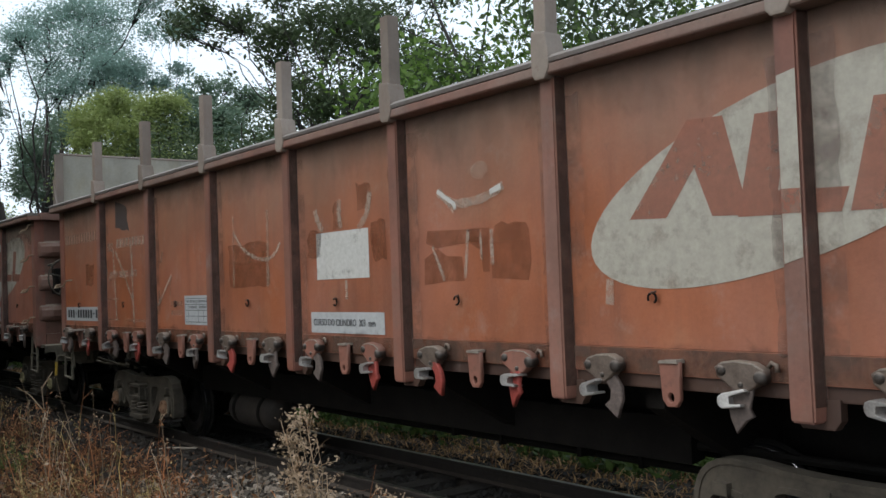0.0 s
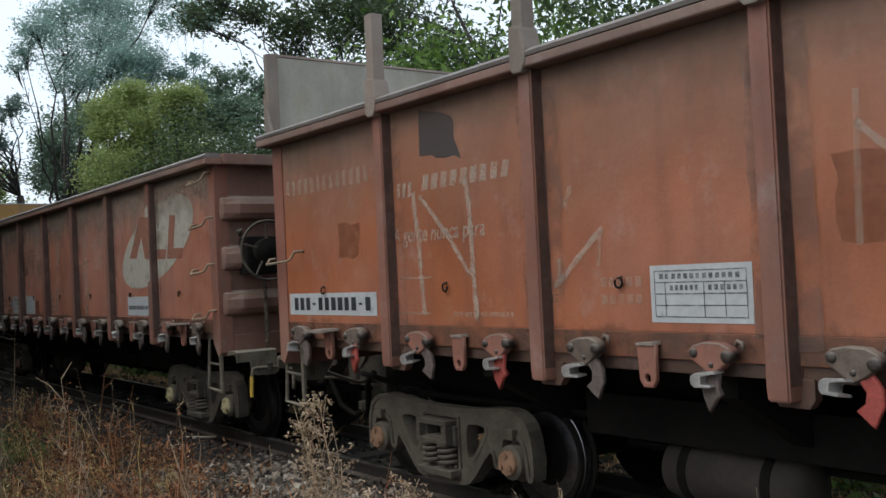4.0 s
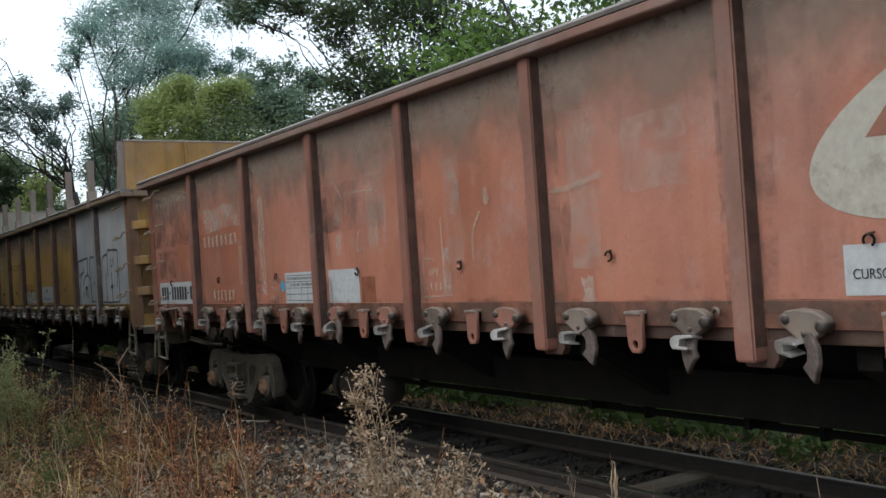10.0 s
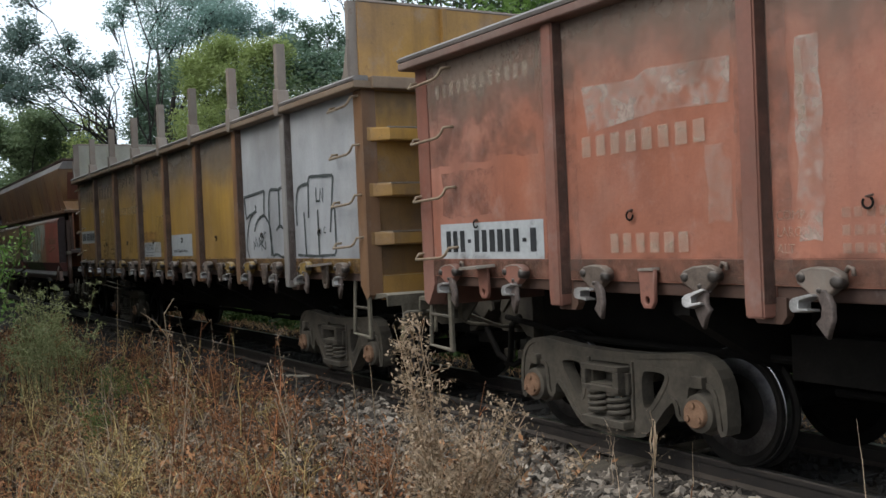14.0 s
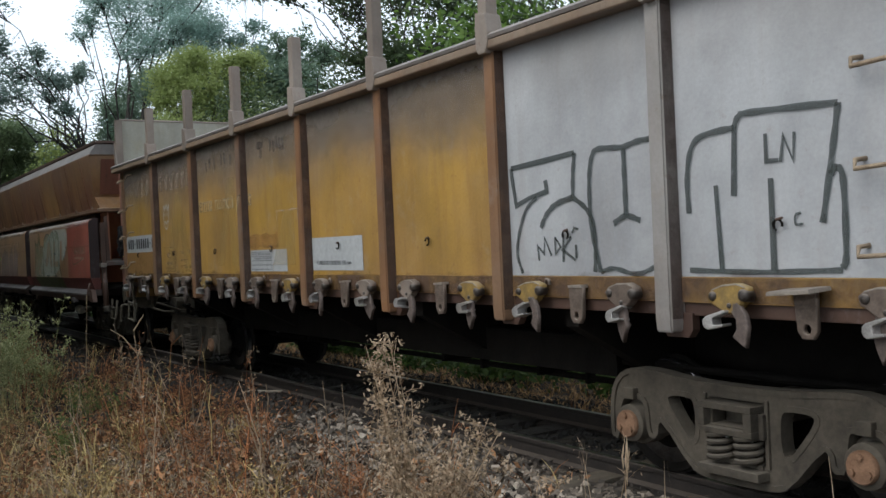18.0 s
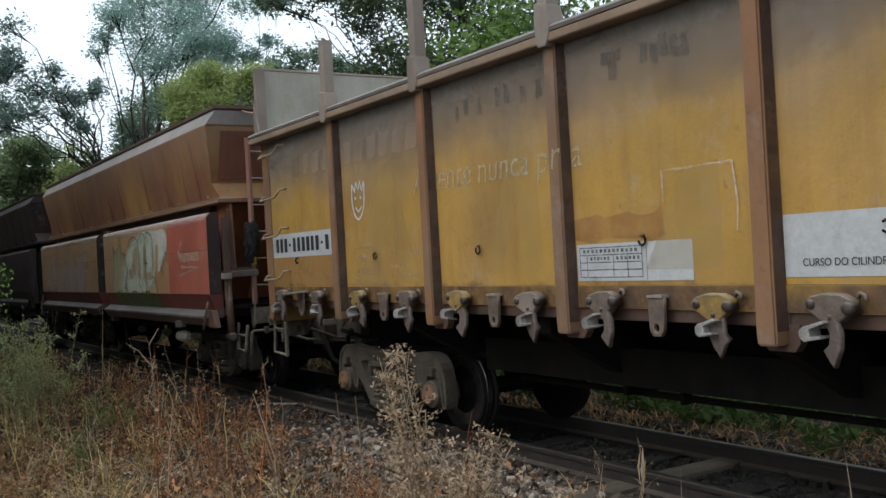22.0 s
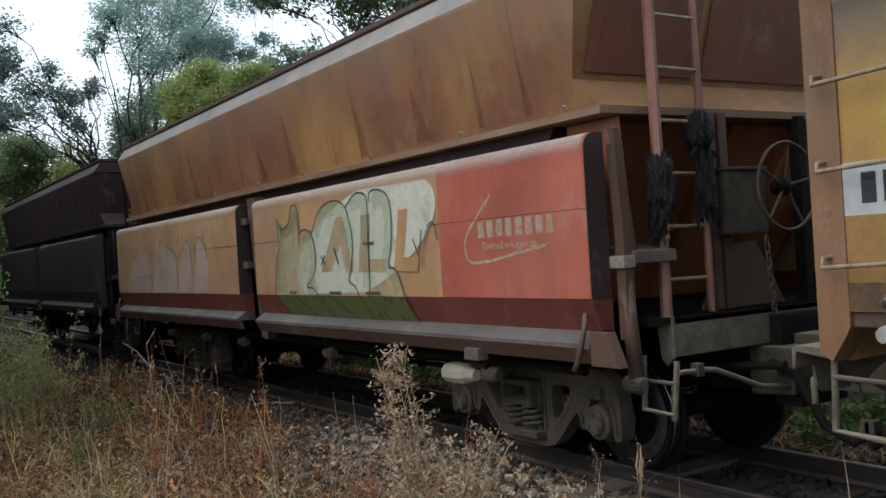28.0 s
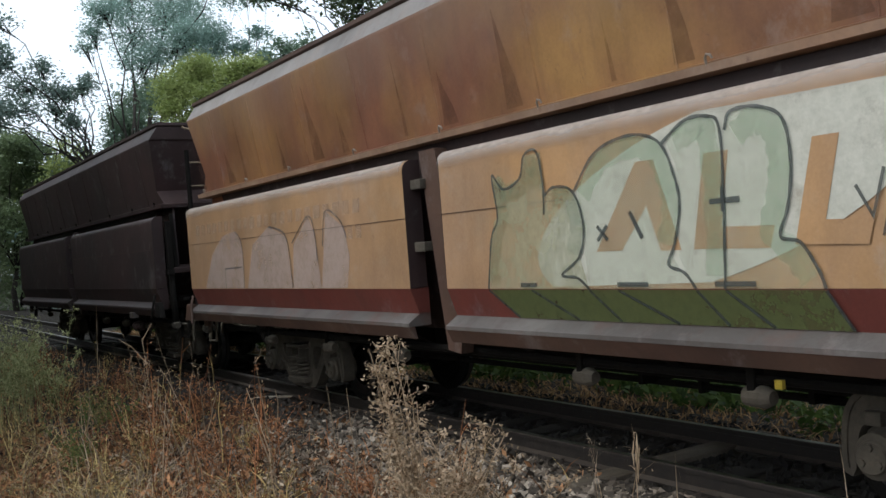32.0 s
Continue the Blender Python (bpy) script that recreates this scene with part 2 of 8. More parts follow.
OLDWHITE = mark_paint("flaking_white_paint", (0.5, 0.42, 0.36), 0.62, 0.36, 0.5, 7.0, 61.0, fade=0.1)
OLDNUMBER = mark_paint("faded_cream_figures", (0.44, 0.35, 0.27), 0.48, 0.42, 0.65, 9.0, 62.0)
FLAKED = mark_paint("dark_flaked_paint", (0.085, 0.07, 0.064), 0.5, 0.42, 0.56, 14.0, 63.0, fade=0.0)
PRIMER = mark_paint("rust_red_primer", (0.3, 0.12, 0.05), 0.4, 0.4, 0.56, 4.0, 64.0, fade=0.1)
MOSS = mark_paint("dark_green_spray", (0.085, 0.105, 0.036), 0.85, 0.5, 0.8, 4.0, 14.0)
MAUVE = mark_paint("pale_mauve_spray", (0.45, 0.36, 0.32), 0.6, 0.45, 0.7, 4.0, 15.0)
BLUEDOT = mark_paint("blue_spray", (0.06, 0.25, 0.42), 0.95, 0.6, 0.8, 9.0, 16.0)
GREYBLOTCH = mark_paint("dark_scuff_shade_paint", (0.13, 0.085, 0.07), 0.4, 0.4, 0.5, 3.2, 17.0, fade=0.0)
PALEYELLOW = mark_paint("pale_yellow_ghost", (0.42, 0.31, 0.12), 0.2, 0.5, 0.72, 3.0, 18.0)
RAWRED = mark_paint("bright_red_streak", (0.4, 0.04, 0.03), 0.8, 0.4, 0.6, 9.0, 19.0)
BAG = grained("black_plastic_bag", (0.008, 0.008, 0.01), (0.02, 0.02, 0.022), 18, 0.3, 0, 0.9, 0.03)
BRASSTAG = grained("yellow_band_paint", (0.5, 0.36, 0.03), (0.55, 0.42, 0.06), 20, 0.6)
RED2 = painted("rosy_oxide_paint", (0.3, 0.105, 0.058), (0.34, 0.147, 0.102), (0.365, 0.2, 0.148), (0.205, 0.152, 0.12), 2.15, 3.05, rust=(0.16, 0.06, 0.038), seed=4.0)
REDTRIM = painted("red_oxide_trim", (0.2, 0.075, 0.05), (0.21, 0.105, 0.078), (0.16, 0.11, 0.085), None, rust=(0.09, 0.05, 0.038), amount=0.6, seed=2.0)
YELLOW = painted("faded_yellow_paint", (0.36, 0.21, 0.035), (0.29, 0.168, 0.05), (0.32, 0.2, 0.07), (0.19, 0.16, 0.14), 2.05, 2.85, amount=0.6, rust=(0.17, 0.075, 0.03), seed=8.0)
ORANGE = painted("brown_orange_trim", (0.19, 0.09, 0.038), (0.18, 0.11, 0.065), (0.17, 0.115, 0.085), None, rust=(0.085, 0.048, 0.034), amount=0.7, seed=9.0)
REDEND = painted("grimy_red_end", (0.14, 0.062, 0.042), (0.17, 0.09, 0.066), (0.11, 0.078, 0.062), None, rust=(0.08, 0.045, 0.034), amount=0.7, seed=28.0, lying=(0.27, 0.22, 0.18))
RAILDUST = painted("dusty_red_brown_rail", (0.2, 0.1, 0.075), (0.18, 0.125, 0.1), (0.17, 0.13, 0.11), None, rust=(0.1, 0.055, 0.042), amount=0.6, seed=61.0)
RAILTAN = painted("dusty_tan_rail", (0.2, 0.135, 0.085), (0.21, 0.155, 0.11), (0.2, 0.11, 0.06), None, rust=(0.11, 0.07, 0.048), amount=0.6, seed=62.0)
LEDGE = painted("worn_grey_ledge", (0.055, 0.046, 0.042), (0.115, 0.104, 0.096), (0.1, 0.05, 0.038), None, amount=0.8, rust=(0.055, 0.032, 0.025), seed=29.0)
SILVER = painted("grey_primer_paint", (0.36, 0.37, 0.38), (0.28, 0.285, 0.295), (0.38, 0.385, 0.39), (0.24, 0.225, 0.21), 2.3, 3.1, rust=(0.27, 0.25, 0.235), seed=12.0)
SILVERRIB = painted("dusty_primer_rib", (0.26, 0.25, 0.24), (0.22, 0.195, 0.175), (0.24, 0.2, 0.17), None, rust=(0.15, 0.1, 0.07), amount=0.7, seed=13.0)
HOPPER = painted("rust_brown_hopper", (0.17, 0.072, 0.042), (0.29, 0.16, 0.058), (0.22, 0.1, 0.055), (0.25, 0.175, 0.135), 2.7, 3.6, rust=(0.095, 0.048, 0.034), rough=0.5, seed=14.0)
TAN = painted("orange_tan_paint", (0.36, 0.21, 0.1), (0.32, 0.2, 0.12), (0.34, 0.25, 0.17), None, rust=(0.23, 0.135, 0.08), rough=0.4, seed=16.0)
SALMON = painted("salmon_red_paint", (0.34, 0.082, 0.056), (0.36, 0.115, 0.08), (0.34, 0.16, 0.12), None, rust=(0.24, 0.08, 0.05), amount=0.25, rough=0.42, seed=18.0)
MAROON = painted("dark_maroon_paint", (0.11, 0.022, 0.016), (0.13, 0.034, 0.024), (0.1, 0.04, 0.032), None, rust=(0.06, 0.024, 0.02), seed=20.0)
# Soot of the last hopper; also painted shade on the brown one.
SOOTSHADE = painted("soot_and_shade_black", (0.019, 0.0105, 0.01), (0.036, 0.0165, 0.0155), (0.036, 0.025, 0.022), None, rust=(0.013, 0.01, 0.01), seed=21.0)
GREYLEDGE = painted("dusty_grey_steel", (0.17, 0.155, 0.145), (0.23, 0.21, 0.195), (0.2, 0.14, 0.11), None, rust=(0.12, 0.08, 0.06), seed=22.0)
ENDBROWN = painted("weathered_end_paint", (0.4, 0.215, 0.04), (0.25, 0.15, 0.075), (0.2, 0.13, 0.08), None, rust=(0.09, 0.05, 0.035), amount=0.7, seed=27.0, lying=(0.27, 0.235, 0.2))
RUSTDARK = painted("dark_rusty_steel", (0.055, 0.028, 0.02), (0.078, 0.042, 0.028), (0.11, 0.06, 0.04), None, rust=(0.04, 0.025, 0.02), seed=26.0)
STAKE = painted("dusty_stake_steel", (0.16, 0.13, 0.105), (0.22, 0.185, 0.155), (0.17, 0.1, 0.07), None, rust=(0.16, 0.09, 0.06), seed=23.0)
BOARD = painted("pale_dusty_board", (0.27, 0.26, 0.215), (0.33, 0.32, 0.27), (0.25, 0.22, 0.13), None, rust=(0.22, 0.19, 0.13), seed=24.0)
# Near-black steel: the shade under the wagons is put into its colour.
SCRAP = grained("shade_toned_dark_steel", (0.004, 0.0034, 0.003), (0.011, 0.0095, 0.008), 6, 0.8)
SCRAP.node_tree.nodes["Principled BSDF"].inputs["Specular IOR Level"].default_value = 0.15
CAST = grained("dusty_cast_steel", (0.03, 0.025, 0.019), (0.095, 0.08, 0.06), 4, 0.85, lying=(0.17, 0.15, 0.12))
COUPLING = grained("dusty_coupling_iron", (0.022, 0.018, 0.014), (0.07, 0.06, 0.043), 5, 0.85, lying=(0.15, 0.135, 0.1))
# Pale upper faces put the rollers' highlights into the colour.
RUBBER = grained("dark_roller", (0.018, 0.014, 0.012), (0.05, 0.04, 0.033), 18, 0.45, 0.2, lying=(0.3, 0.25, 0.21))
CLIP = grained("rubbed_highlight_steel", (0.16, 0.135, 0.11), (0.32, 0.28, 0.24), 14, 0.5, 0.2)
TANK = grained("grimy_tank_paint", (0.014, 0.011, 0.009), (0.038, 0.03, 0.024), 3, 0.8)
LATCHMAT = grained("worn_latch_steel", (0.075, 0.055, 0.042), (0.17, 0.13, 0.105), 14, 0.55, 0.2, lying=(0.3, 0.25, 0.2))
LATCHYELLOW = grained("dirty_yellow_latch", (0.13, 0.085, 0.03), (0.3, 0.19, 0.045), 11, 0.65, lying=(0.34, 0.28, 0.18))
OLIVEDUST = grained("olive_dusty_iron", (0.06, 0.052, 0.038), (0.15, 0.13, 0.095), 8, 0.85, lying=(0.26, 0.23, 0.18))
TONGUE = grained("dark_latch_tongue", (0.05, 0.038, 0.033), (0.15, 0.115, 0.1), 12, 0.7, 0.1)
REDTONGUE = grained("red_latch_paint", (0.2, 0.03, 0.022), (0.34, 0.06, 0.045), 12, 0.6)
SLOPERED = painted("rusty_orange_slope", (0.3, 0.1, 0.045), (0.34, 0.135, 0.065), (0.22, 0.085, 0.05), None, rust=(0.12, 0.05, 0.035), seed=42.0)
ENDMAROON = painted("dark_red_end_panel", (0.125, 0.042, 0.026), (0.16, 0.062, 0.036), (0.14, 0.06, 0.04), None, rust=(0.06, 0.026, 0.02), seed=41.0)
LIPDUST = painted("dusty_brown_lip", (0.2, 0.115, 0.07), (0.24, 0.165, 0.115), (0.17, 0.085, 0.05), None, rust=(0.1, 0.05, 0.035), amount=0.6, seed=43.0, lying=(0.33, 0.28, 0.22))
SHINY = grained("bright_rubbed_steel", (0.3, 0.29, 0.275), (0.5, 0.48, 0.46), 12, 0.45, 0.7, 0.1)
TREAD = grained("polished_tread_steel", (0.12, 0.12, 0.13), (0.24, 0.24, 0.25), 10, 0.32, 1.0, 0.05)
RUSTCAP = grained("rusty_axle_cap", (0.15, 0.08, 0.045), (0.26, 0.15, 0.09), 16, 0.8)
CREAMCAP = grained("cream_axle_cap", (0.33, 0.29, 0.15), (0.45, 0.4, 0.24), 16, 0.8)
HANDLE = grained("worn_grab_iron", (0.17, 0.12, 0.08), (0.36, 0.28, 0.19), 20, 0.6, 0.2)
LEVERYELLOW = grained("yellow_lever_paint", (0.42, 0.27, 0.03), (0.5, 0.33, 0.05), 20, 0.6)
YELLOWHANDLE = grained("dull_olive_lever", (0.13, 0.11, 0.06), (0.22, 0.18, 0.1), 20, 0.6)
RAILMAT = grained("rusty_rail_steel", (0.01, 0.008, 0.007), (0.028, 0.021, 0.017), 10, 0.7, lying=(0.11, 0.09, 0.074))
RAILHEAD = grained("polished_rail_steel", (0.3, 0.29, 0.28), (0.5, 0.48, 0.46), 10, 0.35, 1.0, 0.05)
# Sleeper timber toned near black for the shade under the train.
SLEEPER = grained("oily_shaded_timber", (0.009, 0.0075, 0.0065), (0.026, 0.021, 0.017), 6, 0.9, stretch=(1, 0.2, 1))
WEATHERED = grained("weathered_timber", (0.07, 0.058, 0.043), (0.17, 0.143, 0.11), 7, 0.9, stretch=(1, 0.15, 1))
BLEACHED = grained("bleached_wood", (0.3, 0.26, 0.2), (0.52, 0.46, 0.38), 12, 0.85, stretch=(0.2, 1, 1))


# ---- shaping tools ----
def part(name, bm, mat_, parent=None, label="", smooth=False):
    """Links a bmesh (or a finished mesh) as one object under a thing or a part."""
    if isinstance(bm, bmesh.types.BMesh):
        bmesh.ops.recalc_face_normals(bm, faces=bm.faces)
        me = bpy.data.meshes.new(name)
        bm.to_mesh(me)
        bm.free()
    else:
        me = bm
    if not me.materials:
        me.materials.append(mat_)
    if smooth:
        me.shade_smooth()
    ob = new(name, me)
    ob.parent = parent
    if label:
        tagged(ob, label)
    return ob


def box(x0, x1, y0, y1, z0, z1, bev=0.0, bm=None):
    own = bmesh.new()
    r = bmesh.ops.create_cube(own, size=1)
    for v in r["verts"]:
        v.co = ((x0 + x1) / 2 + v.co.x * (x1 - x0), (y0 + y1) / 2 + v.co.y * (y1 - y0), (z0 + z1) / 2 + v.co.z * (z1 - z0))
    if bev:
        bmesh.ops.bevel(own, geom=own.edges[:], offset=bev, segments=2, affect="EDGES", profile=0.7)
    return joined(bm, own)


def joined(bm, own):
    if bm is None:
        return own
    me = bpy.data.meshes.new("tmp")
    own.to_mesh(me)
    own.free()
    bm.from_mesh(me)
    bpy.data.meshes.remove(me)
    return bm


def prism(poly, axis, a, b, bm=None, bev=0.0):
    """Extrudes a flat polygon along x, y or z from a to b. Poly: (y, z), (x, z) or (x, y)."""
    own = bmesh.new()

    def at(p, h):
        return {"x": (h, p[0], p[1]), "y": (p[0], h, p[1]), "z": (p[0], p[1], h)}[axis]
    lo, hi = [own.verts.new(at(p, a)) for p in poly], [own.verts.new(at(p, b)) for p in poly]
    own.faces.new(lo)
    own.faces.new(hi[::-1])
    for i in range(len(poly)):
        j = (i + 1) % len(poly)
        own.faces.new((lo[i], hi[i], hi[j], lo[j]))
    if bev:
        bmesh.ops.recalc_face_normals(own, faces=own.faces)
        bmesh.ops.bevel(own, geom=own.edges[:], offset=bev, segments=2, affect="EDGES", profile=0.7)
    return joined(bm, own)


def tube(points, r, bm=None, sides=8, taper=None):
    """A bent bar through the points; taper: one radius for each point."""
    own = bm if bm is not None else bmesh.new()
    pts = [Vector(p) for p in points]
    rings, up = [], None
    for i, p in enumerate(pts):
        d = (pts[min(i + 1, len(pts) - 1)] - pts[max(i - 1, 0)]).normalized()
        if up is None:
            up = d.orthogonal().normalized()
        up = (up - d * up.dot(d)).normalized()
        side = d.cross(up)
        rr = taper[i] if taper else r
        rings.append([own.verts.new(p + (up * math.cos(k * math.tau / sides) + side * math.sin(k * math.tau / sides)) * rr) for k in range(sides)])
    for a, b in zip(rings, rings[1:]):
        for k in range(sides):
            own.faces.new((a[k], a[(k + 1) % sides], b[(k + 1) % sides], b[k]))
    own.faces.new(rings[0][::-1])
    own.faces.new(rings[-1])
    return own


def lathe(profile, axis, centre=(0, 0, 0), sides=32, bm=None):
    """Turns a profile of (radius, place along the axis) about the axis x or y."""
    own = bm if bm is not None else bmesh.new()
    rings = []
    for r, h in profile:
        ring = []
        for k in range(sides):
            c, s = math.cos(k * math.tau / sides) * r, math.sin(k * math.tau / sides) * r
            v = (c, h, s) if axis == "y" else (h, c, s) if axis == "x" else (c, s, h)
            ring.append(own.verts.new(Vector(v) + Vector(centre)))
        rings.append(ring)
    for a, b in zip(rings, rings[1:]):
        for k in range(sides):
            own.faces.new((a[k], a[(k + 1) % sides], b[(k + 1) % sides], b[k]))
    for ring in (rings[0], rings[-1]):
        own.faces.new(ring)
    return own


def plate(outline, holes, y0, y1, bev=0.01, rounded=False):
    """A flat casting in the x-z plane with holes through it, from y0 to y1, with rounded edges."""
    cu = bpy.data.curves.new("tmp", "CURVE")
    cu.dimensions, cu.fill_mode = "2D", "BOTH"
    cu.extrude, cu.bevel_depth, cu.bevel_resolution = abs(y1 - y0) / 2 - bev, bev, 1
    for loop in (outline, *holes):
        sp = cu.splines.new("POLY")
        sp.points.add(len(loop) - 1)
        for q, (x, z) in zip(sp.points, loop):
            q.co = (x, z, 0, 1)
        sp.use_cyclic_u = True
    return from_curve(cu, pose(0, (y0 + y1) / 2, 0, 90, 0, 0))


def from_curve(cu, m):
    ob = new("tmp", cu)
    me = bpy.data.meshes.new_from_object(ob.evaluated_get(bpy.context.evaluated_depsgraph_get()))
    bpy.data.objects.remove(ob)
    bpy.data.curves.remove(cu)
    me.transform(m)
    return me


def lettering(text, size, x, z, y, shear=0.0, width=1.0, depth=0.0015):
    """Letters that face the camera's side of a wagon, from their lower left corner."""
    cu = bpy.data.curves.new("tmp", "FONT")
    cu.body, cu.size, cu.shear, cu.extrude = text, size, shear, depth
    return from_curve(cu, pose(x, y, z, 90, 0, 0) @ Matrix.Diagonal((width, 1, 1, 1)))


def ring_points(cx, cz, r, a0, a1, n, y):
    return [(cx + r * math.cos(radians(a0 + (a1 - a0) * i / (n - 1))), y, cz + r * math.sin(radians(a0 + (a1 - a0) * i / (n - 1)))) for i in range(n)]


# ---- wagons ----
HALF = 1.3          # from the track's middle to a wagon's side panels
TRACK = 5.02         # the track's middle
LENGTH = 6.2         # half a gondola
RIBS = [-4.49, -2.94, -1.4, 0.1, 1.59, 3.085, 4.54]
WHEEL = 0.36
TOP = 0.022          # top of the rails


def wheel_profile(sign):
    w = WHEEL
    return [(0.09, -0.07 * sign), (0.1, -0.075 * sign), (0.12, -0.03 * sign), (0.28, -0.01 * sign), (0.33, -0.045 * sign), (w - 0.012, -0.045 * sign),
            (w - 0.006, -0.035 * sign), (w, 0.03 * sign), (w + 0.004, 0.05 * sign), (w + 0.027, 0.062 * sign), (w + 0.026, 0.08 * sign), (w - 0.05, 0.085 * sign), (0.32, 0.06 * sign), (0.28, 0.03 * sign), (0.12, 0.02 * sign), (0.1, 0.05 * sign)]


FRAME_HALF = [(0.0, 0.668), (0.36, 0.676), (0.62, 0.706), (0.8, 0.71), (0.91, 0.66), (0.965, 0.57), (0.985, 0.44), (0.985, 0.29), (0.945, 0.27), (0.925, 0.42), (0.905, 0.51), (0.86, 0.55), (0.71, 0.55),
              (0.68, 0.5), (0.67, 0.33), (0.61, 0.32), (0.595, 0.42), (0.54, 0.43), (0.33, 0.19), (0.24, 0.16), (0.0, 0.155)]
WINDOW = [(0.28, 0.59), (0.38, 0.605), (0.5, 0.6), (0.53, 0.55), (0.41, 0.39), (0.34, 0.32), (0.28, 0.35)]


def softened(loop, times=2):
    """Cuts the corners of a closed outline."""
    for k in range(times):
        loop = [((1 - f) * p[0] + f * q[0], (1 - f) * p[1] + f * q[1]) for p, q in zip(loop, loop[1:] + loop[:1]) for f in (0.25, 0.75)]
    return loop


def mirrored(half):
    return half + [(-x, z) for x, z in half[::-1] if abs(x) > 1e-6]


def bogie_parts(root, x, cap, kit):
    """One bogie under root with its middle at x; kit shares the meshes between bogies."""
    if "frame" not in kit:
        right, outline = softened(WINDOW), softened(mirrored(FRAME_HALF), 1)
        left = [(-p, q) for p, q in right]
        pocket = [(-0.2, 0.26), (-0.2, 0.62), (0.2, 0.62), (0.2, 0.26)]
        fb = bmesh.new()
        web = plate(outline, [right, left, pocket], -0.045, 0.045, 0.012)
        fb.from_mesh(web)
        bpy.data.meshes.remove(web)
        # cast flanges stand out along the edges on both faces
        for loop, out_ in ((outline, 0.056), (right, 0.05), (left, 0.05)):
            own = bmesh.new()
            n_ = len(loop)
            mid_x, mid_z = sum(p for p, q in loop) / n_, sum(q for p, q in loop) / n_
            rings = []
            for i, (px, pz) in enumerate(loop):
                (ax, az), (bx, bz) = loop[i - 1], loop[(i + 1) % n_]
                tx, tz = bx - ax, bz - az
                d = math.hypot(tx, tz) or 1
                nx, nz = tz / d * 0.016, -tx / d * 0.016
                rings.append([own.verts.new((px + s_ * nx, yo, pz + s_ * nz)) for s_, yo in ((-1, -out_), (1, -out_), (1, out_), (-1, out_))])
            for i in range(n_):
                r0, r1 = rings[i], rings[(i + 1) % n_]
                for k in range(4):
                    own.faces.new((r0[k], r0[(k + 1) % 4], r1[(k + 1) % 4], r1[k]))
            bmesh.ops.recalc_face_normals(own, faces=own.faces)
            joined(fb, own)
        for sx in (-1, 1):
            # webs beside the spring pocket and over each axle
            box(min(sx * 0.2, sx * 0.225), max(sx * 0.2, sx * 0.225), -0.062, 0.062, 0.26, 0.63, 0.008, fb)
            box(sx * 0.8 - 0.045, sx * 0.8 + 0.045, -0.09, 0.09, 0.53, 0.6, 0.01, fb)
        box(-0.21, 0.21, -0.14, 0.14, 0.2, 0.25, 0.012, fb)
        kit["frame"] = bpy.data.meshes.new("side_frame")
        fb.to_mesh(kit["frame"])
        fb.free()
        kit["frame"].materials.append(CAST)
        bm = box(-0.14, 0.14, -0.78, 0.78, 0.46, 0.6, 0.02)
        for sy in (-1, 1):
            box(-0.17, 0.17, sy * 0.84 - 0.06, sy * 0.84 + 0.06, 0.56, 0.6, 0.012, bm)
            box(-0.18, 0.18, sy * 0.84 - 0.07, sy * 0.84 + 0.07, 0.435, 0.475, 0.012, bm)
            for q in (-0.15, 0.15):
                box(q - 0.025, q + 0.025, sy * 0.84 - 0.055, sy * 0.84 + 0.055, 0.47, 0.57, 0.01, bm)
            box(0.18, 0.215, sy * 0.84 - 0.05, sy * 0.84 + 0.06, 0.42, 0.56, 0.01, bm)
        for sy in (-1, 1):
            # hollow ends of the bolster over the springs
            for x0, x1, z0, z1 in ((-0.185, 0.185, 0.565, 0.6), (-0.185, 0.185, 0.432, 0.465), (-0.185, -0.14, 0.465, 0.565), (0.13, 0.185, 0.465, 0.565)):
                box(x0, x1, min(sy * 0.8, sy * 0.95), max(sy * 0.8, sy * 0.95), z0, z1, 0.008, bm)
        kit["bolster"] = bm
        s = bmesh.new()
        pts = [(0.07 * math.cos(a * math.tau / 12), 0.07 * math.sin(a * math.tau / 12), 0.265 + 0.165 * a / 48) for a in range(49)]
        tube(pts, 0.0155, s, 7)
        kit["spring"] = s
        c = lathe([(0.14, 0.11), (0.14, 0.0), (0.118, -0.015), (0.114, -0.09), (0.1, -0.1), (0.03, -0.102)], "y", sides=24)
        kit["box_"] = c
        k = lathe([(0.084, 0.0), (0.084, -0.02), (0.077, -0.03), (0.02, -0.032)], "y", sides=24)
        for a in (90, 210, 330):
            lathe([(0.02, -0.025), (0.02, -0.045), (0.005, -0.048)], "y", (0.052 * math.cos(radians(a)), 0, 0.052 * math.sin(radians(a))), 6, k)
        kit["cap"] = k
        w = lathe(wheel_profile(1), "y", sides=40)
        kit["wheel_near"] = w
        kit["wheel_far"] = lathe(wheel_profile(-1), "y", sides=40)
        kit["axle"] = lathe([(0.07, -0.86), (0.075, -0.6), (0.09, -0.58), (0.09, -0.42), (0.075, -0.38), (0.07, 0), (0.075, 0.38), (0.09, 0.42), (0.09, 0.58), (0.075, 0.6), (0.07, 0.86)], "y", sides=16)
        kit["band"] = lathe([(WHEEL - 0.01, -0.02), (WHEEL + 0.0015, -0.014), (WHEEL + 0.0022, 0.03), (WHEEL - 0.01, 0.034)], "y", sides=40)
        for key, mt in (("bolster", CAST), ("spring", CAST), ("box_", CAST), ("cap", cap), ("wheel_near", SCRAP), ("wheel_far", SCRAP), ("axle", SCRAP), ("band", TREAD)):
            me = bpy.data.meshes.new(key)
            bmesh.ops.recalc_face_normals(kit[key], faces=kit[key].faces)
            kit[key].to_mesh(me)
            me.materials.append(mt)
            if key != "bolster":
                me.shade_smooth()
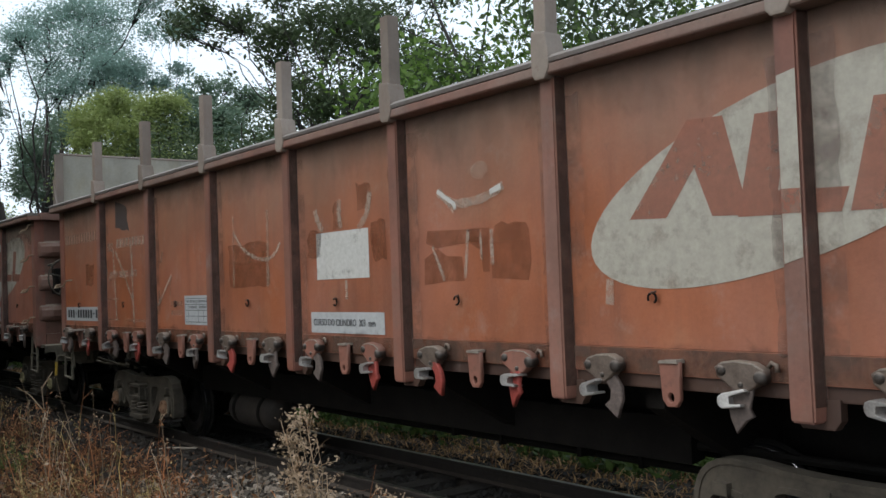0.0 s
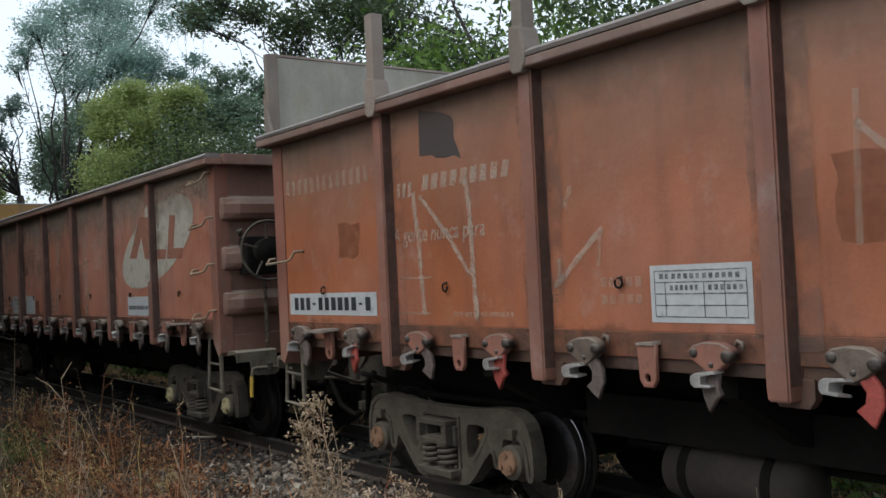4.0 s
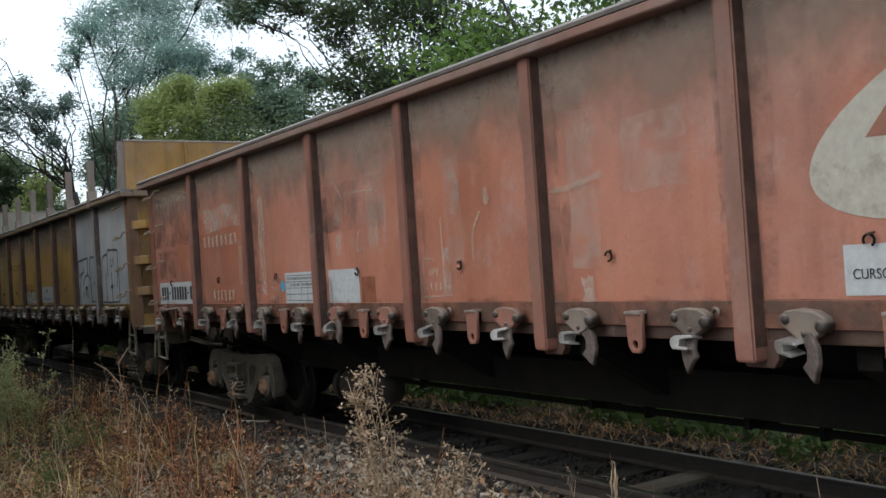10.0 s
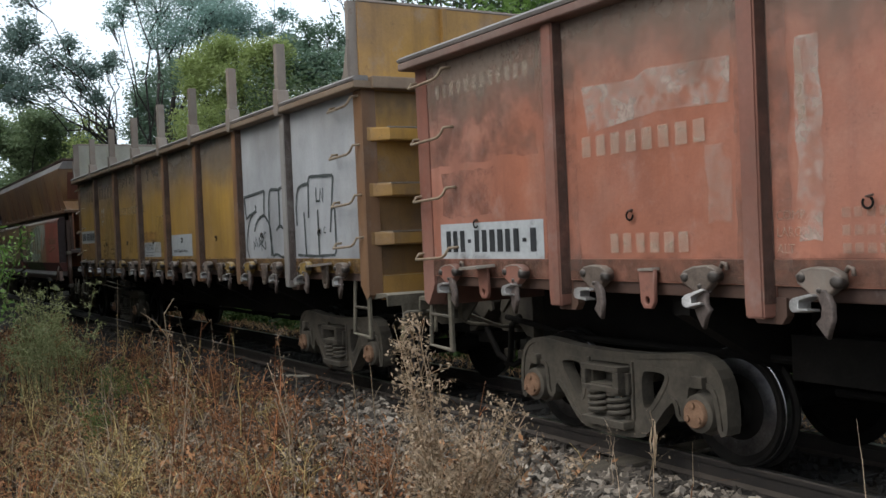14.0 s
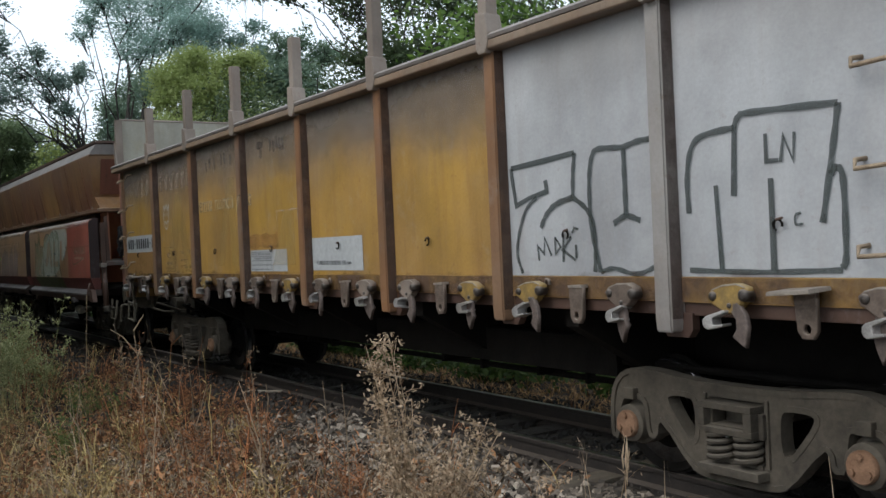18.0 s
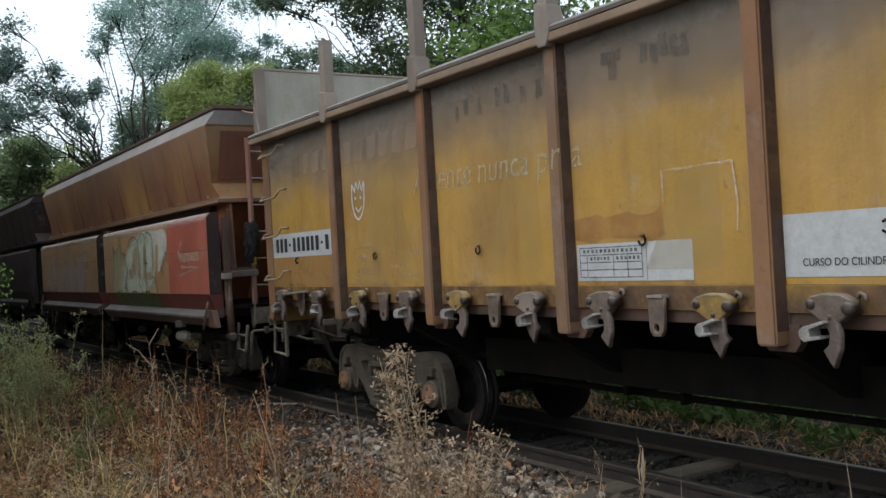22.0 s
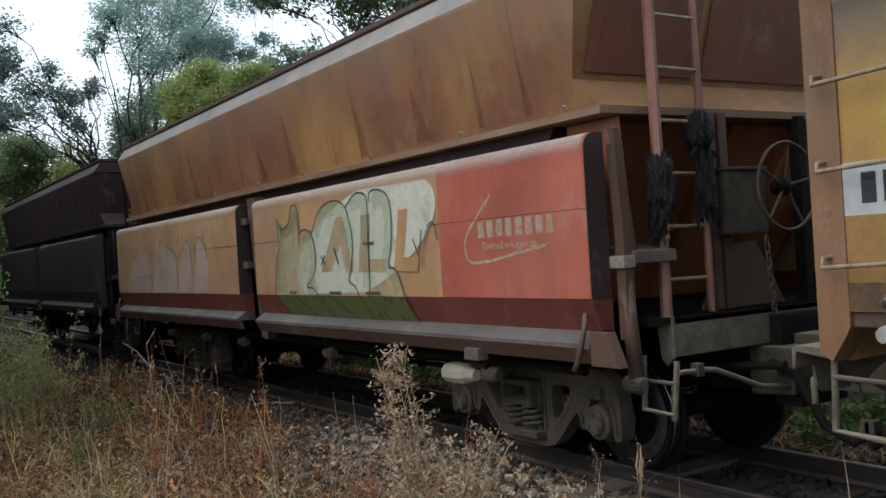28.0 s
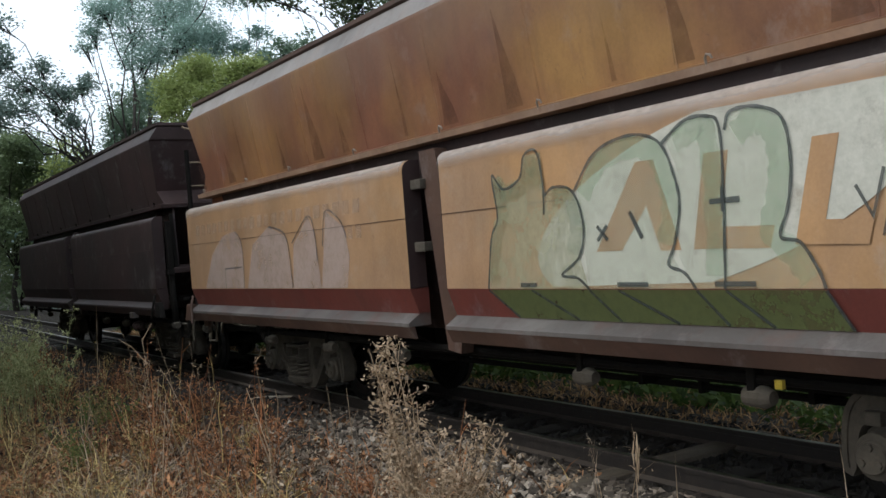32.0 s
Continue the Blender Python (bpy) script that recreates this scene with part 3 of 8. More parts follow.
                me.set_sharp_from_angle(angle=radians(35))
            kit[key] = me
    cap_mesh = kit["cap"]
    if cap_mesh.materials[0] is not cap:
        cap_mesh = cap_mesh.copy()
        cap_mesh.materials.clear()
        cap_mesh.materials.append(cap)
    bog = part("bogie", kit["bolster"], CAST, root, "dusty cast steel bogie bolster")
    bog.location = (x, 0, 0)
    for sy in (-1, 1):
        fr = part("side_frame", kit["frame"], CAST, bog)
        fr.location = (0, sy * 0.8, 0)
        for dx in (-0.095, 0.095):
            part("coil_spring", kit["spring"], CAST, bog).location = (dx, sy * 0.865, 0)
        for dx in (-0.8, 0.8):
            a = part("axle_box", kit["box_"], CAST, bog)
            a.matrix_basis = pose(dx, sy * 0.79, WHEEL + TOP, 0, 0, 0 if sy < 0 else 180)
            a = part("axle_cap", cap_mesh, cap, bog, "rusty round axle cap with three bolts" if cap is RUSTCAP else "cream painted round axle cap with three bolts")
            a.matrix_basis = pose(dx, sy * 0.89, WHEEL + TOP, 0, 0, 0 if sy < 0 else 180)
    sets = []
    for dx in (-0.8, 0.8):
        ws = part("wheelset", kit["axle"], SCRAP, root, "near-black steel axle with two wheels")
        ws.location = (x + dx, 0, WHEEL + TOP)
        for key, sy in (("wheel_near", -1), ("wheel_far", 1)):
            part("wheel", kit[key], SCRAP, ws).location = (0, sy * 0.53, 0)
            part("wheel_tread", kit["band"], TREAD, ws, "bright rolled tread band").location = (0, sy * 0.53, 0)
        sets.append(ws)
    return sets


def rail_section(y0, z0):
    return [(y0 - 0.055, z0), (y0 - 0.055, z0 + 0.012), (y0 - 0.012, z0 + 0.03), (y0 - 0.01, z0 + 0.1), (y0 - 0.032, z0 + 0.108), (y0 - 0.032, z0 + 0.135), (y0 - 0.026, z0 + 0.14),
            (y0 + 0.026, z0 + 0.14), (y0 + 0.032, z0 + 0.135), (y0 + 0.032, z0 + 0.108), (y0 + 0.01, z0 + 0.1), (y0 + 0.012, z0 + 0.03), (y0 + 0.055, z0 + 0.012), (y0 + 0.055, z0)]


def latch(root, x, kit, tongue_mat, bracket_mat, kind):
    """A tie-down latch on the sill: kite-shaped bracket with a raised rim, two rollers, a pale keeper and a hanging claw."""
    if "bracket" not in kit:
        o = [(-0.118, 0.012), (-0.09, 0.034), (-0.03, 0.05), (0.06, 0.052), (0.112, 0.032), (0.118, 0.0), (0.06, -0.052), (0.012, -0.078), (-0.03, -0.062), (-0.105, -0.018)]
        kit["bracket"] = plate(o, [], -0.088, -0.03, 0.009)
        # The bracket's edge highlight is put into this strip's pale tone.
        kit["rim"] = prism([(-0.092, 0.034), (-0.03, 0.05), (0.06, 0.052), (0.114, 0.032), (0.116, 0.037), (0.062, 0.058), (-0.03, 0.056), (-0.095, 0.039)], "y", -0.09, -0.045)
        kit["roller"] = lathe([(0.024, 0.03), (0.024, -0.012), (0.02, -0.02), (0.01, -0.024)], "y", sides=12)
        kit["drum"] = lathe([(0.031, 0.035), (0.032, -0.012), (0.028, -0.024), (0.016, -0.03)], "y", sides=14)
        kit["hook"] = tube([(0.1, -0.03, 0.03), (0.125, -0.035, 0.066), (0.152, -0.04, 0.06), (0.158, -0.04, 0.03)], 0.011, None, 6)
        kit["keeper"] = prism([(-0.078, 0.0), (-0.074, 0.02), (-0.052, 0.033), (0.05, 0.043), (0.062, 0.03), (0.0, 0.02), (-0.02, 0.014), (-0.022, -0.018), (0.03, -0.022), (0.032, -0.034), (-0.058, -0.034), (-0.075, -0.018)], "y", -0.04, 0.04, None, 0.005)
        kit["tongue_a"] = plate([(0.0, -0.04), (0.065, -0.045), (0.105, -0.1), (0.112, -0.16), (0.085, -0.245), (0.07, -0.235), (0.02, -0.195), (0.05, -0.165), (0.052, -0.115)], [], -0.085, -0.055, 0.007)
        kit["tongue_b"] = plate([(-0.02, -0.06), (0.06, -0.06), (0.06, -0.14), (0.085, -0.165), (0.06, -0.19), (0.03, -0.25), (-0.005, -0.2), (-0.03, -0.14)], [], -0.085, -0.055, 0.007)
        for k, mt in (("rim", CLIP), ("roller", RUBBER), ("drum", RUBBER), ("hook", LATCHMAT), ("keeper", SHINY)):
            me = bpy.data.meshes.new(k)
            bmesh.ops.recalc_face_normals(kit[k], faces=kit[k].faces)
            kit[k].to_mesh(me)
            me.materials.append(mt)
            if k in ("roller", "drum", "hook"):
                me.shade_smooth()
            kit[k] = me

    def cop(key, mt):
        kk = (key, mt.name)
        if kk not in kit:
            kit[kk] = kit[key].copy()
            kit[kk].materials.clear()
            kit[kk].materials.append(mt)
        return kit[kk]
    b = part("latch", cop("bracket", bracket_mat), bracket_mat, root)
    b.matrix_basis = pose(x, -HALF - 0.008, 1.222, random.uniform(-4, 4), random.uniform(-5, 7), random.uniform(-4, 4))
    part("bracket_rim", kit["rim"], CLIP, b, "rim toned pale for its edge highlight")
    part("roller", kit["roller"], RUBBER, b).matrix_basis = pose(-0.088, -0.078, 0.006, random.uniform(-8, 8), 0, random.uniform(-10, 10))
    part("roller", kit["drum"], RUBBER, b).matrix_basis = pose(0.1, -0.07, 0.0, random.uniform(-8, 8), 0, random.uniform(-10, 10))
    part("pivot_bolt", kit["roller"], RUBBER, b).matrix_basis = pose(0.012, -0.078, -0.045, 0, 30, 0) @ Matrix.Diagonal((0.6, 0.8, 0.6, 1))
    if random.random() < 0.5:
        part("latch_hook", kit["hook"], LATCHMAT, b)
    part("keeper", kit["keeper"], SHINY, b, "pale rubbed steel keeper").matrix_basis = pose(-0.045 if kind else 0.0, -0.09, -0.112, random.uniform(-8, 8), random.uniform(-14, 4), random.uniform(-12, 12))
    part("tongue", cop("tongue_a" if kind else "tongue_b", tongue_mat), tongue_mat, b).matrix_basis = pose(0, 0, 0, 0, random.uniform(-8, 8), random.uniform(-15, 15))


def lug(root, x, mt, step=False):
    o = [(-0.055, 0.03), (0.055, 0.03), (0.052, -0.04), (0.048, -0.14), (0.026, -0.172), (-0.026, -0.172), (-0.048, -0.14), (-0.052, -0.04)]
    hole = [(0.024 * math.cos(a * math.tau / 12), -0.132 + 0.028 * math.sin(a * math.tau / 12)) for a in range(12)]
    ob = part("tie_lug", plate(o, [hole], -0.05, -0.022, 0.006), mt, root)
    ob.matrix_basis = pose(x, -HALF - 0.012, 1.22, random.uniform(-2, 3), random.uniform(-2, 2), 0)
    if step:
        part("step_plate", prism([(-0.115, 0.03), (0.115, 0.04), (0.11, 0.06), (-0.11, 0.05)], "y", -0.17, -0.01, None, 0.004), CLIP, ob, "pale worn step plate")
    else:
        part("lug_cap", prism([(-0.058, 0.03), (0.058, 0.03), (0.056, 0.048), (-0.056, 0.044)], "y", -0.06, 0.0, None, 0.003), CLIP, ob)


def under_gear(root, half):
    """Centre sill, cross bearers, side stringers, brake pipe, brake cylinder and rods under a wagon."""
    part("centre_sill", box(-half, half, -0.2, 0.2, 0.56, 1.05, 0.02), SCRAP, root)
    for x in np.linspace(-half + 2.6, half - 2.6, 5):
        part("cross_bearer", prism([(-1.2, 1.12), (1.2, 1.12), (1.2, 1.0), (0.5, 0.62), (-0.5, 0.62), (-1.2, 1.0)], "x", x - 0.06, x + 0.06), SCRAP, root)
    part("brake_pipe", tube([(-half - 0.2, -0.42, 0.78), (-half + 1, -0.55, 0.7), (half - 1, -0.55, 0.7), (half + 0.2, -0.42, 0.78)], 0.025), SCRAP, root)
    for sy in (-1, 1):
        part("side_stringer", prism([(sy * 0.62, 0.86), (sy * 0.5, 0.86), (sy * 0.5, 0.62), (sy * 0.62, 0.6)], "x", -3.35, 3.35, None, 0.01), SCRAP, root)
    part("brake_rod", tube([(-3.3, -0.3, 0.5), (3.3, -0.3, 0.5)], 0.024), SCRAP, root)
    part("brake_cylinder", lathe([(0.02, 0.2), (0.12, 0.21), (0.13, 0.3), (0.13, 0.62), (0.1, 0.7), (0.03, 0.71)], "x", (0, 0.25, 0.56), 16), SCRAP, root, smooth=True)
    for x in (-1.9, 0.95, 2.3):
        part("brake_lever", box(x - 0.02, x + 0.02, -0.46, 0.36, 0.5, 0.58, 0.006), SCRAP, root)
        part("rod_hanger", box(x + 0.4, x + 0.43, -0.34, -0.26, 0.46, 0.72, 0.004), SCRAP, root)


def air_tank(root, x):
    r = 0.185
    y, z = -0.42, 0.43
    part("air_tank", lathe([(0.03, -0.5), (r * 0.6, -0.485), (r * 0.9, -0.44), (r, -0.38), (r, 0.38), (r * 0.9, 0.44), (r * 0.6, 0.485), (0.03, 0.5)], "x", (x, y, z), 28), TANK, root, "dusty grey air reservoir", smooth=True)
    for dx in (-0.28, 0.28):
        part("tank_strap", lathe([(r + 0.006, dx - 0.03), (r + 0.006, dx + 0.03)], "x", (x, y, z), 28), SCRAP, root)
        part("tank_hanger", box(x + dx - 0.03, x + dx + 0.03, y - 0.03, y + 0.03, z + r - 0.02, 1.1), SCRAP, root)


def coupler(root, x, s, hood=True):
    """Draft hood, knuckle coupler, air hose and uncoupling lever at one end; s is the end's sign."""
    lx, lz = (0.0, 0.0) if hood else (-0.15, -0.05)
    def q(pts):
        return [(x + s * a, z) for a, z in pts]
    if hood:
        part("draft_pocket", prism(q([(0.0, 1.22), (0.1, 1.22), (0.16, 1.18), (0.38, 0.98), (0.4, 0.88), (0.36, 0.84), (0.1, 0.62), (0.0, 0.6)]), "y", -0.3, 0.3, None, 0.02), COUPLING, root, "dusty hood over the draft gear")
        part("hood_rib", prism(q([(0.2, 1.1), (0.4, 0.93), (0.43, 0.82), (0.4, 0.8), (0.2, 1.0)]), "y", -0.33, -0.301, None, 0.006), COUPLING, root)
    else:
        part("draft_pocket", prism(q([(-0.1, 0.86), (0.2, 0.86), (0.24, 0.8), (0.22, 0.58), (-0.1, 0.56)]), "y", -0.28, 0.28, None, 0.02), COUPLING, root)
    bm = prism([(x + s * 0.1, -0.11), (x + s * 0.36, -0.12), (x + s * 0.46, -0.2), (x + s * 0.6, -0.21), (x + s * 0.635, -0.1), (x + s * 0.56, 0.0), (x + s * 0.635, 0.1), (x + s * 0.58, 0.18), (x + s * 0.36, 0.12), (x + s * 0.1, 0.11)], "z", 0.62, 0.93, None, 0.025)
    head = part("coupler", bm, COUPLING, root, "dusty knuckle coupler")
    part("coupler_lock", box(min(x + s * 0.42, x + s * 0.52), max(x + s * 0.42, x + s * 0.52), -0.06, 0.06, 0.925, 0.99, 0.012), COUPLING, head)
    part("coupler_carrier", box(min(x + s * 0.02, x + s * 0.22), max(x + s * 0.02, x + s * 0.22), -0.22, 0.22, 0.5, 0.6, 0.015), SCRAP, root)
    part("air_hose", tube([(x + s * 0.12, -0.35, 0.78), (x + s * 0.28, -0.32, 0.7), (x + s * 0.4, -0.26, 0.42), (x + s * 0.54, -0.2, 0.33), (x + s * 0.64, -0.12, 0.4)], 0.028), SCRAP, root, smooth=True)
    part("hose_coupling", box(min(x + s * 0.56, x + s * 0.63), max(x + s * 0.56, x + s * 0.63), -0.17, -0.09, 0.36, 0.46, 0.012), COUPLING, root)
    lever = [(0.4, -0.1, 0.66), (0.27, -0.45, 0.7), (0.23, -0.78, 0.83), (0.23, -0.86, 0.84), (0.23, -1.07, 0.845), (0.23, -1.095, 0.835), (0.225, -1.1, 0.8), (0.22, -1.105, 0.72)]
    lev = part("uncoupling_lever", tube([(x + s * (a_ + lx), b_, c_ + lz) for a_, b_, c_ in lever], 0.016), OLIVEDUST, root, "bent bar uncoupling lever", smooth=True)
    part("lever_clip", box(min(x + s * (0.2 + lx), x + s * (0.26 + lx)), max(x + s * (0.2 + lx), x + s * (0.26 + lx)), -0.95, -0.9, 0.81 + lz, 0.885 + lz, 0.008), COUPLING, lev)
    if s > 0:
        part("lever_grip", tube([(x + 0.221 + lx, -1.104, 0.77 + lz), (x + 0.215 + lx, -1.11, 0.58 + lz)], 0.019), LEVERYELLOW if "brake" in root["label"] else YELLOWHANDLE if hood else OLIVEDUST, lev, "yellow painted lever grip" if "brake" in root["label"] else "dull olive lever grip")


def stirrup(root, x, mt):
    st = part("stirrup_step", tube([(x - 0.15, -HALF + 0.03, 1.16), (x - 0.155, -HALF + 0.005, 0.65), (x + 0.16, -HALF + 0.005, 0.63)], 0.017), OLIVEDUST, root, "bent bar boarding step")
    part("step_bar", box(x + 0.13, x + 0.175, -HALF - 0.005, -HALF + 0.02, 0.62, 1.16, 0.004), OLIVEDUST, st)
    part("step_rung", tube([(x - 0.15, -HALF + 0.01, 0.89), (x + 0.15, -HALF + 0.01, 0.88)], 0.012), mt, st)


def gondola(name, label, x, panel, trim, end_mat, cap, kit, stakes, bays=None, tongue=None, bracket=None, bright=None):
    root = new(name)
    tagged(root, label, "freight wagon", "gondola wagons of the train")
    root.location = (x, TRACK, 0)
    edges = [-LENGTH] + RIBS + [LENGTH]
    for sy in (-1, 1):
        def yy(d):
            return sy * (HALF + d)
        for i in range(8):
            a, b = edges[i] + 0.002, edges[i + 1] - 0.002
            mt = bays.get(i, panel) if bays and sy < 0 else panel
            y0, y1 = sorted((yy(-0.03), yy(0)))
            part("side_panel", box(a, b, y0, y1, 1.316, 2.775), mt, root)
            y0, y1 = sorted((yy(-0.03), yy(0.006)))
            part("lower_panel", box(a, b, y0, y1, 1.185, 1.314), panel, root)
        for xr in RIBS:
            mt = (bright or {}).get(round(xr, 2), trim) if sy < 0 else trim
            own = bmesh.new()
            rows = []
            for z, wb, wf, d in ((1.03, 0.064, 0.056, 0.078), (1.1, 0.07, 0.058, 0.082), (1.35, 0.068, 0.056, 0.082), (2.77, 0.064, 0.054, 0.076)):
                rows.append([own.verts.new((xr + sx * w, yy(dd), z)) for sx, w, dd in ((-1, wb, -0.02), (-1, wf, d), (1, wf, d), (1, wb, -0.02))])
            for r0, r1 in zip(rows, rows[1:]):
                for k in range(4):
                    own.faces.new((r0[k], r0[(k + 1) % 4], r1[(k + 1) % 4], r1[k]))
            own.faces.new(rows[0])
            own.faces.new(rows[-1])
            bmesh.ops.recalc_face_normals(own, faces=own.faces)
            bmesh.ops.bevel(own, geom=[e for e in own.edges], offset=0.009, segments=2, affect="EDGES")
            rb = part("rib", own, mt, root)
            part("rib_foot", prism([(xr - 0.07, 1.13), (xr + 0.13, 1.13), (xr + 0.13, 1.04), (xr + 0.1, 1.0), (xr - 0.05, 1.0), (xr - 0.07, 1.03)], "y", min(yy(-0.05), yy(0.004)), max(yy(-0.05), yy(0.004)), None, 0.005), RUSTDARK, rb, "dark rusty stake pocket foot")
        y0, y1 = sorted((yy(-0.07), yy(-0.012)))
        part("side_sill", box(-LENGTH, LENGTH, y0, y1, 1.115, 1.184, 0.008), RUSTDARK, root, "dark rusty side sill")
        sec = [(yy(-0.05), 2.768), (yy(0.112), 2.768), (yy(0.12), 2.776), (yy(0.12), 2.82), (yy(0.1), 2.83), (yy(-0.05), 2.83)]
        tr = part("top_rail", prism(sec, "x", -LENGTH - 0.1, LENGTH + 0.1, None, 0.008), RAILTAN if panel is YELLOW else RAILDUST, root)
        part("top_lip", prism([(yy(-0.02), 2.832), (yy(0.118), 2.83), (yy(0.128), 2.85), (yy(0.1), 2.872), (yy(-0.02), 2.872)], "x", -LENGTH - 0.1, LENGTH + 0.1), GREYLEDGE, tr, "dusty pale top lip")
    for s in (-1, 1):
        e = s * LENGTH
        a, b = sorted((e, e - s * 0.03))
        part("end_wall", box(a, b, -HALF + 0.125, HALF - 0.125, 1.161, 2.765), end_mat, root)
        a, b = sorted((e - s * 0.04, e + s * 0.02))
        part("end_sill", box(a, b, -HALF + 0.125, HALF - 0.125, 0.95, 1.16, 0.01), end_mat, root)
        tall = panel is not YELLOW
        for zc in ((2.36, 1.89, 1.46) if tall else (2.39, 1.91, 1.49)):
            own = bmesh.new()
            rings = []
            for yb, dep in ((-HALF + 0.03, 0.022), (-HALF + 0.06, 0.06 if tall else 0.024), (-HALF + 0.2, 0.115), (HALF - 0.2, 0.115), (HALF - 0.06, 0.06), (HALF - 0.03, 0.022)):
                sec = ((0, -0.13), (0.75, -0.1), (1.0, -0.05), (1.0, 0.035), (0.72, 0.085), (0, 0.12)) if tall else ((0, -0.07), (0.95, -0.062), (1.0, -0.05), (1.0, 0.038), (0.93, 0.05), (0, 0.058))
                rings.append([own.verts.new((e + s * (0.001 + q * dep), yb, zc + w)) for q, w in sec])
            for r0, r1 in zip(rings, rings[1:]):
                for k in range(6):
                    own.faces.new((r0[k], r0[(k + 1) % 6], r1[(k + 1) % 6], r1[k]))
            own.faces.new(rings[0])
            own.faces.new(rings[-1])
            rb = part("end_rib", own, end_mat, root)
            if not tall:
                part("rib_edge", box(min(e + s * 0.09, e + s * 0.118), max(e + s * 0.09, e + s * 0.118), -HALF + 0.19, HALF - 0.19, zc + 0.046, zc + 0.056, 0.003), CLIP, rb, "pale rubbed edge")
        a, b = sorted((e - s * 0.05, e + s * 0.13))
        part("end_top_rail", box(a, b, -HALF + 0.05, HALF - 0.05, 2.768, 2.87, 0.01), RAILTAN if panel is YELLOW else RAILDUST, root)
        for sy in (-1, 1):
            a, b = sorted((e - s * 0.14, e + s * 0.02))
            c, d = sorted((sy * (HALF + 0.012), sy * (HALF - 0.12)))
            part("corner_post", prism([(a, 2.766), (b, 2.766), (b, 1.0), (b - s * 0.06, 0.96), (a if s > 0 else a + 0.06, 1.08), (a, 1.12)] if s > 0 else [(a, 2.766), (b, 2.766), (b, 1.12), (b - 0.02, 1.08), (a + 0.06, 0.96), (a, 1.0)], "y", c, d), trim, root)
        coupler(root, e, s)
        fb = part("corner_step", prism([(e + s * q, z) for q, z in ((-0.02, 0.995), (0.02, 1.01), (0.2, 1.015), (0.225, 1.0), (0.225, 0.91), (0.21, 0.905), (0.2, 0.985), (0.0, 0.96), (-0.02, 0.96))], "y", -1.25, -0.84, None, 0.006), OLIVEDUST, root, "folded dusty plate step at the wagon's corner")
        part("step_flange", prism([(-1.12, 0.93), (-0.84, 0.93), (-0.82, 0.9), (-0.82, 0.8), (-0.86, 0.77), (-1.06, 0.775), (-1.1, 0.81)], "x", min(e + s * 0.205, e + s * 0.223), max(e + s * 0.205, e + s * 0.223), None, 0.006), OLIVEDUST, fb)
        part("step_web", prism([(e + s * q, z) for q, z in ((-0.04, 0.96), (0.2, 0.985), (0.2, 0.8), (0.16, 0.78))], "y", -0.86, -0.845), COUPLING, fb)
        stirrup(root, e - s * 0.18, CAST)
    for i in range(8):
        mid = (edges[i] + edges[i + 1]) / 2 - (0.0 if 0 < i < 7 else (0.0))
        for dx in (-0.39, 0.43):
            latch(root, mid + dx, kit, random.choice(tongue or (TONGUE,)), random.choice(bracket or (LATCHMAT, STAKE)), dx < 0)
        part("tie_ring", tube(ring_points(mid - 0.1 - 0.04 * (i % 3), 1.56, 0.026, 60 + 40 * i, 330 + 40 * i, 9, -HALF - 0.02), 0.006), SCRAP, root)
        part("ring_pin", tube([(mid - 0.1 - 0.04 * (i % 3), -HALF, 1.583), (mid - 0.1 - 0.04 * (i % 3), -HALF - 0.03, 1.586), (mid - 0.065 - 0.04 * (i % 3), -HALF - 0.03, 1.592)], 0.006, None, 6), RUSTDARK, root)
        lug(root, mid + 0.02, LATCHMAT if panel is YELLOW else trim, i in (0, 7))
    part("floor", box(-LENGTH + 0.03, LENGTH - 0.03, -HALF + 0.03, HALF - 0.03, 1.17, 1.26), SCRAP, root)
    under_gear(root, LENGTH)
    if panel is not YELLOW:
        air_tank(root, -2.34)
    sets = bogie_parts(root, -4.62, RUSTCAP, kit) + bogie_parts(root, 4.53, cap, kit)
    if stakes:
        for sy in (-1, 1):
            for xr in RIBS:
                own = box(xr - 0.045, xr + 0.045, sy * (HALF + 0.06) - 0.045, sy * (HALF + 0.06) + 0.045, 2.84, 3.46, 0.006)
                st = part("stake", own, STAKE, root)
                part("stake_socket", prism([(xr - 0.055, 2.775), (xr - 0.03, 2.745), (xr + 0.04, 2.745), (xr + 0.075, 2.8), (xr + 0.08, 2.88), (xr + 0.052, 3.0), (xr - 0.05, 3.02), (xr - 0.058, 2.9)], "y", sy * (HALF + 0.06) - 0.068, sy * (HALF + 0.06) + 0.062, None, 0.014), STAKE, st, "welded rusty stake socket")
        for s in (-1, 1):
            e = s * (LENGTH - 0.02)
            hb = part("headboard", prism([(-HALF, 2.87), (-HALF, 3.53), (HALF - 0.45, 3.53), (HALF, 3.2), (HALF, 2.87)], "x", e - 0.012, e + 0.012), end_mat if s > 0 and panel is YELLOW else BOARD, root, "dusty steel headboard above the end wall")
            part("headboard_post", box(min(e - s * 0.07, e - s * 0.012), max(e - s * 0.07, e - s * 0.012), -HALF - 0.08, -HALF + 0.02, 2.87, 3.53), STAKE, hb)
            part("headboard_rim", tube([(e + s * 0.0, -HALF, 3.535), (e, HALF - 0.45, 3.535), (e, HALF, 3.205)], 0.02, None, 6), STAKE, hb)
            for yb in (-0.45, 0.45):
                part("headboard_stiffener", box(min(e + s * 0.012, e + s * 0.06), max(e + s * 0.012, e + s * 0.06), yb - 0.025, yb + 0.025, 2.87, 3.52, 0.004), end_mat if s > 0 and panel is YELLOW else BOARD, hb)
